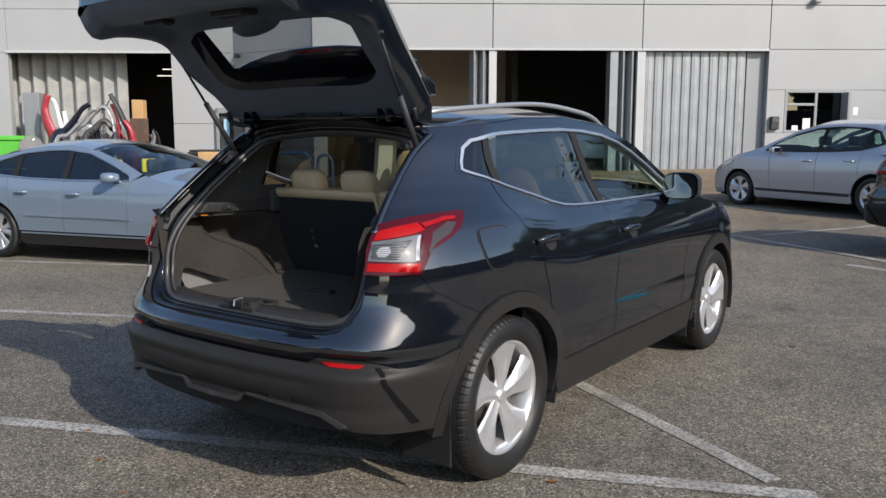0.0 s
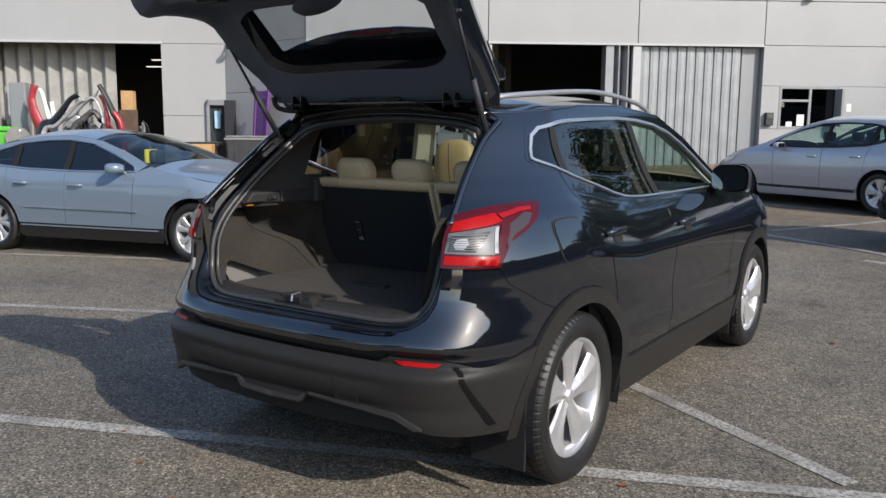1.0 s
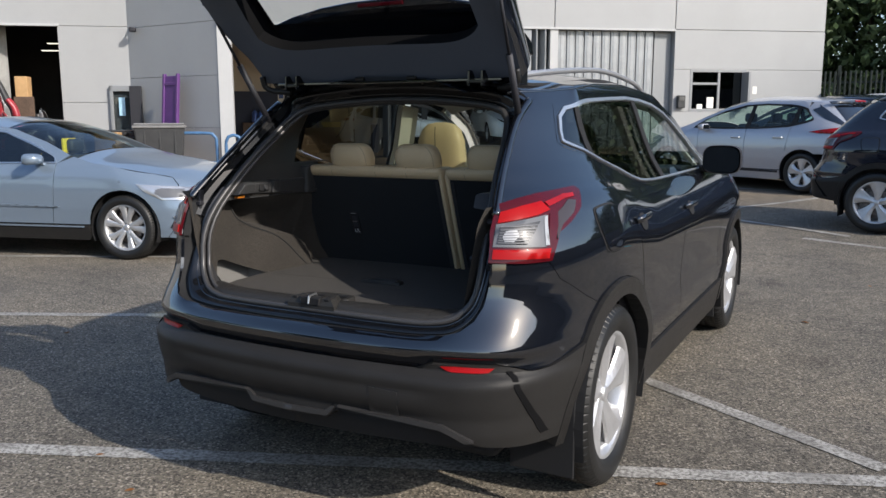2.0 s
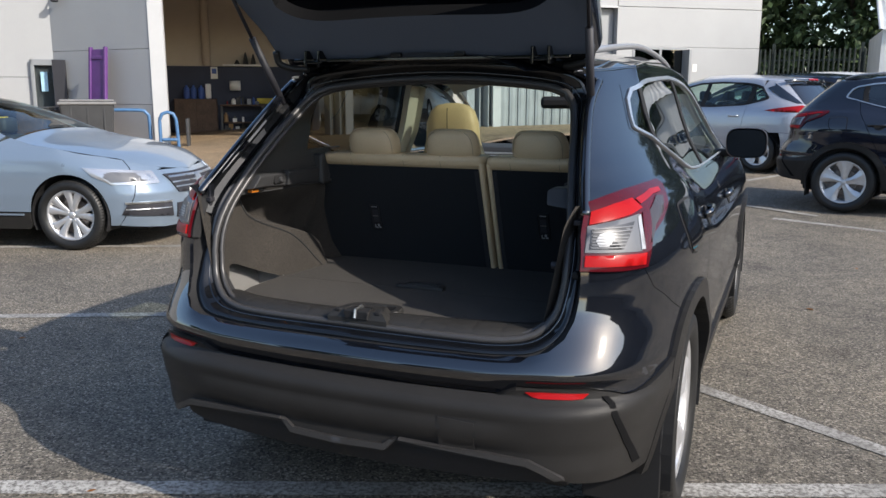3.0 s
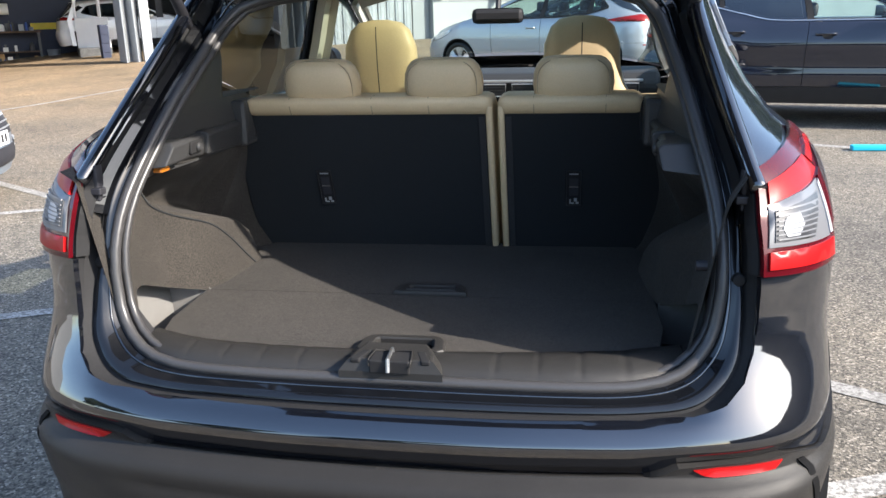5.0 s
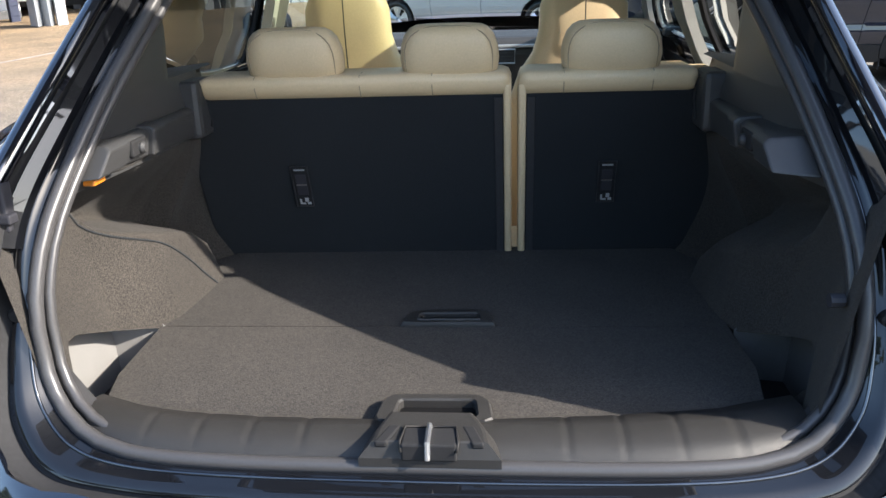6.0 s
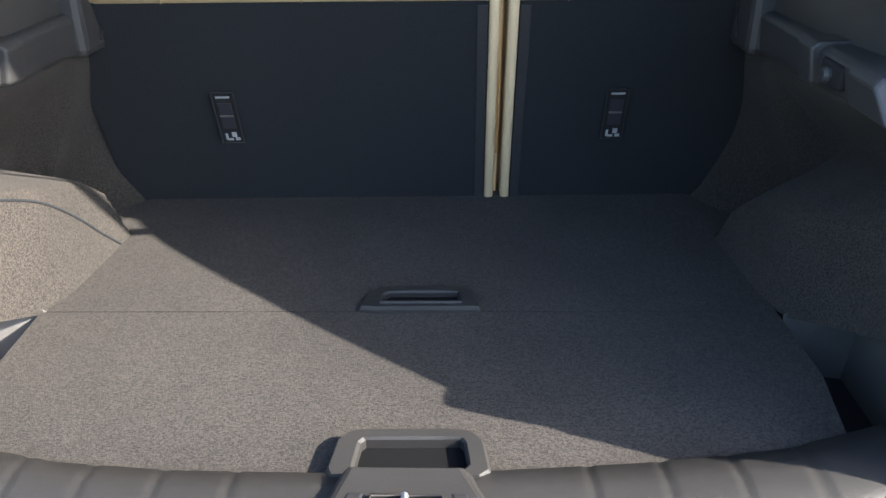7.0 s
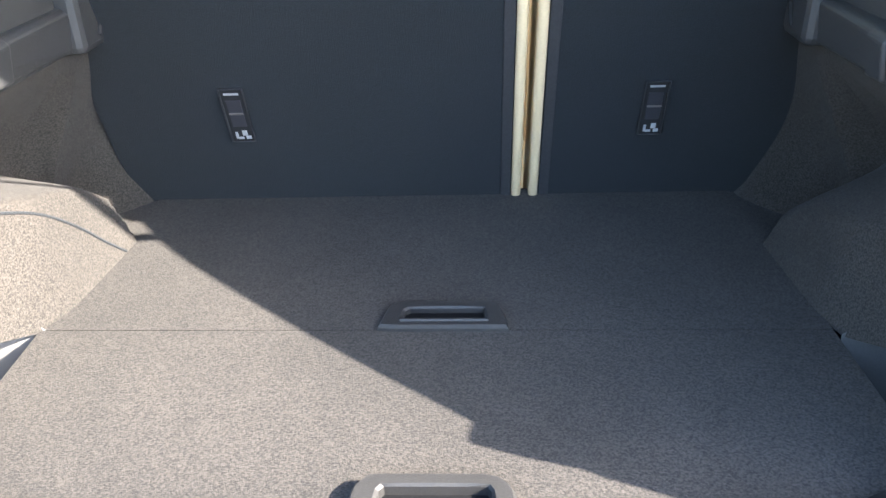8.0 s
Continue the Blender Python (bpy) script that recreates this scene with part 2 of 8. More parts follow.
def asphalt():
    """Worn asphalt: aggregate speckle, larger patches and tyre-worn bands, with a coarse relief."""
    m = material("asphalt", (0.105, 0.10, 0.094), 0.86, bump=0.007, bump_size=120)
    nt = m.node_tree
    p = nt.nodes["Principled BSDF"]
    co = nt.nodes.new("ShaderNodeTexCoord")

    def noise_node(scale, detail, rough):
        n = nt.nodes.new("ShaderNodeTexNoise")
        n.inputs["Scale"].default_value, n.inputs["Detail"].default_value, n.inputs["Roughness"].default_value = scale, detail, rough
        nt.links.new(co.outputs["Object"], n.inputs["Vector"])
        return n.outputs["Fac"]

    def ramp(value, stops):
        r = nt.nodes.new("ShaderNodeValToRGB")
        e = r.color_ramp.elements
        e[0].position, e[0].color = stops[0][0], (*stops[0][1], 1)
        e[1].position, e[1].color = stops[-1][0], (*stops[-1][1], 1)
        for pos, c in stops[1:-1]:
            e.new(pos).color = (*c, 1)
        nt.links.new(value, r.inputs["Fac"])
        return r.outputs["Color"]

    def mixed(a, b, mode, fac):
        x = nt.nodes.new("ShaderNodeMix")
        x.data_type, x.blend_type = "RGBA", mode
        x.inputs["Factor"].default_value = fac
        nt.links.new(a, x.inputs["A"])
        nt.links.new(b, x.inputs["B"])
        return x.outputs["Result"]

    speck = nt.nodes.new("ShaderNodeTexVoronoi")
    speck.inputs["Scale"].default_value = 120.0
    nt.links.new(co.outputs["Object"], speck.inputs["Vector"])
    stones = nt.nodes.new("ShaderNodeSeparateColor")
    nt.links.new(speck.outputs["Color"], stones.inputs["Color"])
    aggregate = ramp(stones.outputs["Red"], [(0.0, (0.036, 0.033, 0.028)), (0.22, (0.088, 0.079, 0.064)), (0.5, (0.140, 0.124, 0.100)), (0.85, (0.207, 0.184, 0.149)), (1.0, (0.38, 0.34, 0.285))])
    patches = ramp(noise_node(0.55, 6, 0.6), [(0.30, (0.66, 0.66, 0.67)), (0.5, (1.0, 0.99, 0.97)), (0.72, (1.28, 1.23, 1.15))])
    fine = ramp(noise_node(7.0, 5, 0.7), [(0.28, (0.72, 0.72, 0.72)), (0.5, (1, 1, 1)), (0.75, (1.2, 1.19, 1.17))])
    oil = ramp(noise_node(1.7, 3, 0.5), [(0.0, (0.55, 0.55, 0.56)), (0.30, (0.62, 0.61, 0.61)), (0.36, (1, 1, 1)), (1.0, (1, 1, 1))])
    c = mixed(mixed(mixed(aggregate, patches, "MULTIPLY", 1.0), fine, "MULTIPLY", 1.0), oil, "MULTIPLY", 0.7)
    # tan tint round a point by the workshop door, fading unevenly with distance
    far = nt.nodes.new("ShaderNodeVectorMath")
    far.operation = "DISTANCE"
    nt.links.new(co.outputs["Object"], far.inputs[0])
    far.inputs[1].default_value = (-13.0, 17.0, 0.0)
    add = nt.nodes.new("ShaderNodeMath")
    add.operation = "MULTIPLY_ADD"
    nt.links.new(noise_node(0.8, 5, 0.65), add.inputs[0])
    add.inputs[1].default_value = 7.0
    nt.links.new(far.outputs["Value"], add.inputs[2])
    near = nt.nodes.new("ShaderNodeMapRange")
    near.interpolation_type = "SMOOTHSTEP"
    near.inputs["From Min"].default_value, near.inputs["From Max"].default_value = 22.0, 8.0
    nt.links.new(add.outputs[0], near.inputs["Value"])
    tan_tint = ramp(near.outputs["Result"], [(0.0, (1.0, 1.0, 1.0)), (1.0, (1.42, 1.14, 0.82))])
    c = mixed(c, tan_tint, "MULTIPLY", 1.0)
    nt.links.new(c, p.inputs["Base Color"])
    return m


def worn_line():
    """White road paint, worn through in flecks to the asphalt under it."""
    m = material("worn_white_line", (0.55, 0.54, 0.51), 0.75, bump=0.004, bump_size=95)
    nt = m.node_tree
    p = nt.nodes["Principled BSDF"]
    co = nt.nodes.new("ShaderNodeTexCoord")
    mask = None
    for scale, lo, hi in ((60.0, 0.40, 0.56), (3.0, 0.22, 0.62)):
        n = nt.nodes.new("ShaderNodeTexNoise")
        n.inputs["Scale"].default_value, n.inputs["Detail"].default_value, n.inputs["Roughness"].default_value = scale, 4.0, 0.7
        nt.links.new(co.outputs["Object"], n.inputs["Vector"])
        r = nt.nodes.new("ShaderNodeMapRange")
        r.inputs["From Min"].default_value, r.inputs["From Max"].default_value = lo, hi
        nt.links.new(n.outputs["Fac"], r.inputs["Value"])
        if mask is None:
            mask = r.outputs["Result"]
        else:
            mul = nt.nodes.new("ShaderNodeMath")
            mul.operation = "MULTIPLY"
            nt.links.new(mask, mul.inputs[0])
            nt.links.new(r.outputs["Result"], mul.inputs[1])
            mask = mul.outputs[0]
    mix = nt.nodes.new("ShaderNodeMix")
    mix.data_type = "RGBA"
    mix.inputs["A"].default_value, mix.inputs["B"].default_value = (0.135, 0.126, 0.112, 1), (0.46, 0.445, 0.41, 1)
    nt.links.new(mask, mix.inputs["Factor"])
    nt.links.new(mix.outputs["Result"], p.inputs["Base Color"])
    return m


ASPHALT = asphalt()
LINE = worn_line()


# ---------------------------------------------------------------- mesh helpers
def part(name, bm, mat, parent=None, label="", smooth=False):
    """Links a bmesh as ONE mesh object under a thing or a part."""
    me = bpy.data.meshes.new(name)
    if smooth:
        for f in bm.faces:
            f.smooth = True
    bm.to_mesh(me)
    bm.free()
    me.materials.append(mat)
    ob = new(name, me)
    if parent:
        ob.parent = parent
    if label:
        tagged(ob, label)
    return ob


def thing(name, label, category, group="", kind="", at=None):
    ob = new(name)
    ob.empty_display_size = 0.2
    tagged(ob, label, category, group, kind)
    if at is not None:
        ob.matrix_basis = at
    return ob


def box(bm, x0, x1, y0, y1, z0, z1, bevel=0.0, m=None, segments=2):
    """Adds a box, its edges rounded by bevel, to bm."""
    r = bmesh.ops.create_cube(bm, size=1.0)
    vs = r["verts"]
    for v in vs:
        v.co = Vector((x0 + (v.co.x + 0.5) * (x1 - x0), y0 + (v.co.y + 0.5) * (y1 - y0), z0 + (v.co.z + 0.5) * (z1 - z0)))
    if bevel:
        es = list({e for v in vs for e in v.link_edges})
        made = bmesh.ops.bevel(bm, geom=es, offset=bevel, segments=segments, profile=0.5, affect="EDGES")
        vs = list({v for f in made["faces"] for v in f.verts} | {v for v in vs if v.is_valid})
    if m is not None:
        for v in vs:
            v.co = m @ v.co
    return bm


def boxed(x0, x1, y0, y1, z0, z1, bevel=0.0, m=None):
    return box(bmesh.new(), x0, x1, y0, y1, z0, z1, bevel, m)


def tube(bm, pts, r, sides=8, closed=False, flat=1.0):
    """Sweeps a round (or flattened) section along points."""
    pts = [Vector(p) for p in pts]
    rings, n = [], len(pts)
    up = Vector((0.03, 0.05, 1.0))
    for i, p in enumerate(pts):
        a = pts[(i - 1) % n] if closed or i else pts[0]
        b = pts[(i + 1) % n] if closed or i < n - 1 else pts[-1]
        d = (b - a).normalized()
        side = d.cross(up)
        if side.length < 0.05:
            side = d.cross(Vector((1, 0, 0)))
        side.normalize()
        top = side.cross(d)
        rings.append([bm.verts.new(p + side * (r * math.cos(k * math.tau / sides)) + top * (r * flat * math.sin(k * math.tau / sides))) for k in range(sides)])
    for i in range(n if closed else n - 1):
        a, b = rings[i], rings[(i + 1) % n]
        for k in range(sides):
            bm.faces.new((a[k], a[(k + 1) % sides], b[(k + 1) % sides], b[k]))
    if not closed:
        bm.faces.new(list(reversed(rings[0])))
        bm.faces.new(rings[-1])
    return bm


def lathe(bm, profile, m=None, sides=48, closed=False):
    """Turns (radius, along) pairs round the local x axis."""
    m = m or Matrix()
    rings = [[bm.verts.new(m @ Vector((a, r * math.cos(k * math.tau / sides), r * math.sin(k * math.tau / sides)))) for k in range(sides)] for r, a in profile]
    for i in range(len(rings) - 1 + closed):
        a, b = rings[i], rings[(i + 1) % len(rings)]
        for k in range(sides):
            bm.faces.new((a[k], a[(k + 1) % sides], b[(k + 1) % sides], b[k]))
    return bm


def spline(pts, step=0.03, closed=False):
    """Points along a smooth curve through pts (any dimension)."""
    pts = [np.array(p, float) for p in pts]
    n, out = len(pts), []
    for i in range(n if closed else n - 1):
        p1, p2 = pts[i], pts[(i + 1) % n]
        p0 = pts[(i - 1) % n] if closed or i else p1
        p3 = pts[(i + 2) % n] if closed or i + 2 < n else p2
        k = max(1, int(np.linalg.norm(p2 - p1) / step))
        for j in range(k):
            t = j / k
            out.append(0.5 * (2 * p1 + (p2 - p0) * t + (2 * p0 - 5 * p1 + 4 * p2 - p3) * t * t + (3 * p1 - p0 - 3 * p2 + p3) * t**3))
    if not closed:
        out.append(pts[-1])
    return out


def even_spline(pts, steps):
    """A smooth closed curve through pts, with the same number of steps between any two."""
    p, n, out = [Vector(q) for q in pts], len(pts), []
    for i in range(n):
        p0, p1, p2, p3 = p[i - 1], p[i], p[(i + 1) % n], p[(i + 2) % n]
        for j in range(steps):
            t = j / steps
            out.append(0.5 * (2 * p1 + (p2 - p0) * t + (2 * p0 - 5 * p1 + 4 * p2 - p3) * t * t + (3 * p1 - p0 - 3 * p2 + p3) * t**3))
    return out


def prism(bm, outline, axis, a, b, bevel=0.0):
    """A flat outline (list of two coordinates) pulled from a to b along an axis."""
    def place(u, v, w):
        return {"x": (w, u, v), "y": (u, w, v), "z": (u, v, w)}[axis]
    lo = [bm.verts.new(place(u, v, a)) for u, v in outline]
    hi = [bm.verts.new(place(u, v, b)) for u, v in outline]
    n = len(lo)
    faces = [bm.faces.new(lo), bm.faces.new(hi)]
    for i in range(n):
        faces.append(bm.faces.new((lo[i], lo[(i + 1) % n], hi[(i + 1) % n], hi[i])))
    bmesh.ops.recalc_face_normals(bm, faces=faces)
    if bevel:
        bmesh.ops.bevel(bm, geom=list({e for f in faces for e in f.edges}), offset=bevel, segments=2, profile=0.5, affect="EDGES")
    return bm


def sheet(bm, rows):
    """A quad sheet through rows of points."""
    vs = [[bm.verts.new(p) for p in row] for row in rows]
    for a, b in zip(vs[:-1], vs[1:]):
        for k in range(len(a) - 1):
            bm.faces.new((a[k], a[k + 1], b[k + 1], b[k]))
    return bm


def thick(bm, d):
    """Gives a sheet thickness d against its normals."""
    bmesh.ops.recalc_face_normals(bm, faces=bm.faces)
    bmesh.ops.solidify(bm, geom=list(bm.faces), thickness=d)
    return bm


def lerp(table, v):
    xs, ys = zip(*table)
    return float(np.interp(v, xs, ys))


def smoothstep(a, b, v):
    t = min(1.0, max(0.0, (v - a) / (b - a)))
    return t * t * (3 - 2 * t)


# ---------------------------------------------------------------- car bodies
from mathutils.geometry import delaunay_2d_cdt


class Shell:
    """A car's outer skin: a plan outline from the rear centre round the right side to the front centre, narrowed and
    drawn in with height. Panels are outlines laid on it; the left side mirrors the right."""

    def __init__(self, outline, width, rear, front, rise=0.0, fade=0.35, front_fade=2.2, corner=None):
        ref = spline(outline, 0.02)
        self.x = np.array([p[0] for p in ref])
        self.y = np.array([p[1] for p in ref])
        self.s = np.concatenate([[0], np.cumsum(np.hypot(np.diff(self.x), np.diff(self.y)))])
        self.rear, self.front, self.rise, self.fade, self.front_fade = rear, front, rise, fade, front_fade
        # the side's section, its corners eased over five centimetres
        self.zs = np.linspace(0.1, 1.7, 801)
        ease = np.hanning(27)
        self.width = np.convolve(np.interp(np.linspace(0.074, 1.726, 827), *zip(*width)), ease / ease.sum(), "valid")
        self.turn = int(np.argmax(self.x))
        self.corner = corner or rear

    def at(self, s, z):
        x, y = np.interp(s, self.s, self.x), np.interp(s, self.s, self.y)
        zz = z - self.rise * smoothstep(0.6, -0.1, y) * (1 - smoothstep(1.1, 1.32, z))
        c = smoothstep(0.42, 0.60, x)
        x = x * float(np.interp(zz, self.zs, self.width))
        y0, y1 = self.y[0], self.y[-1]
        w = smoothstep(self.fade, y0 + 0.25, y)
        w2 = smoothstep(self.front_fade, y1 - 0.25, y)
        return Vector((x, y + w * ((1 - c) * lerp(self.rear, z) + c * lerp(self.corner, z)) + w2 * lerp(self.front, z), z))

    def normal(self, s, z, e=0.008, ez=0.008):
        a = self.at(min(s + e, self.s[-1]), z) - self.at(max(s - e, 0), z)
        b = self.at(s, z + ez) - self.at(s, z - ez)
        return a.cross(b).normalized()

    def find(self, kind, v, z):
        """The outline's length at which x (rear), X (front) or y (side) takes the value v at height z."""
        if kind == "s":
            return v
        n = len(self.s)
        lo, hi = {"x": (0, self.turn), "X": (self.turn, n), "y": (0, n)}[kind]
        pts = [self.at(self.s[i], z) for i in range(lo, hi, 2)]
        vals = np.array([p.y if kind == "y" else p.x for p in pts])
        ss = self.s[lo:hi:2]
        if kind == "X":
            return float(np.interp(-v, -vals, ss))
        return float(np.interp(v, np.maximum.accumulate(vals), ss))

    def flat(self, pts, rounded=0, gap=0.035):
        p = [(self.find(k, v, z), z) for k, v, z in pts]
        for _ in range(rounded):
            q = []
            for a, b in zip(p, p[1:] + p[:1]):
                q += [(0.75 * a[0] + 0.25 * b[0], 0.75 * a[1] + 0.25 * b[1]), (0.25 * a[0] + 0.75 * b[0], 0.25 * a[1] + 0.75 * b[1])]
            p = q
        out = []
        for a, b in zip(p, p[1:] + p[:1]):
            k = max(1, int(math.hypot(b[0] - a[0], b[1] - a[1]) / gap))
            out += [(a[0] + (b[0] - a[0]) * j / k, a[1] + (b[1] - a[1]) * j / k) for j in range(k)]
        return out

    def mesh(self, pts, holes=(), lift=0.0, depth=0.012, step=0.05, rounded=0, bulge=0.0):
        """The bmesh of one panel, with its rim folded inwards by depth."""
        loops = [self.flat(pts, rounded, min(0.035, step))] + [self.flat(h, r) for h, r in holes]
        verts, edges = [], []
        for lp in loops:
            o = len(verts)
            verts += lp
            edges += [(o + i, o + (i + 1) % len(lp)) for i in range(len(lp))]
        segs = [(verts[a], verts[b]) for a, b in edges]
        A = np.array([s[0] for s in segs])
        B = np.array([s[1] for s in segs])

        def inside(q):
            cut = (A[:, 1] > q[1]) != (B[:, 1] > q[1])
            with np.errstate(divide="ignore", invalid="ignore"):
                xs = A[:, 0] + (q[1] - A[:, 1]) / (B[:, 1] - A[:, 1]) * (B[:, 0] - A[:, 0])
            return bool(np.count_nonzero(cut & (xs > q[0])) % 2)

        def away(q):
            d = B - A
            t = np.clip(((q[0] - A[:, 0]) * d[:, 0] + (q[1] - A[:, 1]) * d[:, 1]) / np.maximum((d**2).sum(1), 1e-12), 0, 1)
            return float(np.hypot(A[:, 0] + t * d[:, 0] - q[0], A[:, 1] + t * d[:, 1] - q[1]).min())

        s0, s1 = min(v[0] for v in loops[0]), max(v[0] for v in loops[0])
        z0, z1 = min(v[1] for v in loops[0]), max(v[1] for v in loops[0])
        for i in range(1, int((s1 - s0) / step) + 1):
            for j in range(1, int((z1 - z0) / step) + 1):
                q = (s0 + i * step, z0 + j * step)
                if inside(q) and away(q) > step * 0.4:
                    verts.append(q)
        cv, ce, cf = delaunay_2d_cdt([Vector(v) for v in verts], edges, [], 0, 1e-6)[:3]
        cf = [f for f in cf if inside((sum(cv[k].x for k in f) / 3, sum(cv[k].y for k in f) / 3))]
        bm = bmesh.new()
        shade = bm.verts.layers.float_vector.new("skin_normal")
        top = {}
        for k in {k for f in cf for k in f}:
            s, z = max(cv[k].x, 0.0), cv[k].y
            n = self.normal(s, z)
            b = bulge * min(1.0, away((s, z)) / 0.03) if bulge else 0.0
            top[k] = (bm.verts.new(self.at(s, z) + n * (lift + b)), n)
            if not bulge:
                top[k][0][shade] = self.normal(s, z, 0.024, 0.010)
        count = {}
        for f in cf:
            face = bm.faces.new([top[k][0] for k in f])
            face.smooth = True
            for a, b in zip(f, (*f[1:], f[0])):
                count[(a, b)] = count.get((a, b), 0) + 1
        if depth:
            for a, b in count:
                middle = max(cv[a].x, cv[b].x) < 1e-5 or min(cv[a].x, cv[b].x) > self.s[-1] - 1e-5
                if (b, a) not in count and not middle:
                    pa, pb = top[a], top[b]
                    q = [bm.verts.new(pa[0].co), bm.verts.new(pb[0].co), bm.verts.new(pb[0].co - pb[1] * depth), bm.verts.new(pa[0].co - pa[1] * depth)]
                    bm.faces.new((q[1], q[0], q[3], q[2]))
        return bm

    def panel(self, name, pts, mat, parent, holes=(), lift=0.0, depth=0.012, step=0.05, rounded=0, bulge=0.0, sides="both", label=""):
        bm = self.mesh(pts, holes, lift, depth, step, rounded, bulge)
        if sides == "joined":
            other = bm.copy()
            flip(other)
            me = bpy.data.meshes.new("half")
            other.to_mesh(me)
            other.free()
            bm.from_mesh(me)
            bpy.data.meshes.remove(me)
            bmesh.ops.remove_doubles(bm, verts=[v for v in bm.verts if abs(v.co.x) < 6e-4], dist=1e-3)
        elif sides == "left":
            flip(bm)
        elif sides == "both":
            other = bm.copy()
            flip(other)
            skin_shaded(part(name, other, mat, parent, label))
        return skin_shaded(part(name, bm, mat, parent, label))

    def cap(self, edge, crown, y0, y1, n=40, across=24, inset=0.0, drop=0.0):
        """The top skin between both upper edges, from y0 to y1: edge and crown are heights along y."""
        rows = []
        for i in range(n + 1):
            y = y0 + (y1 - y0) * i / n
            z = lerp(edge, y)
            s = self.find("y", y, z)
            p = self.at(s, z)
            xe, c = max(p.x - inset, 0.02), lerp(crown, y)
            row = []
            for k in range(across + 1):
                u = -1 + 2 * k / across
                u = math.copysign(1 - (1 - abs(u)) ** 1.35, u)
                row.append(Vector((u * xe, p.y, z + c * (1 - abs(u) ** 2.6) - drop)))
            rows.append(row)
        return rows


def skin_shaded(ob):
    """Shades a panel by the skin's own normals, so that reflections run smoothly over its faces."""
    me = ob.data
    n = np.zeros(len(me.vertices) * 3, dtype=np.float32)
    me.attributes["skin_normal"].data.foreach_get("vector", n)
    me.normals_split_custom_set_from_vertices(n.reshape(-1, 3).tolist())
    me.attributes.remove(me.attributes["skin_normal"])
    return ob


def flip(bm):
    shade = bm.verts.layers.float_vector.get("skin_normal")
    for v in bm.verts:
        v.co.x = -v.co.x
        if shade:
            v[shade] = Vector((-v[shade].x, v[shade].y, v[shade].z))
    bmesh.ops.reverse_faces(bm, faces=bm.faces)


def arc(cy, cz, r, a0, a1, n=14):
    return [("y", cy + r * math.cos(radians(a0 + (a1 - a0) * i / n)), cz + r * math.sin(radians(a0 + (a1 - a0) * i / n))) for i in range(n + 1)]


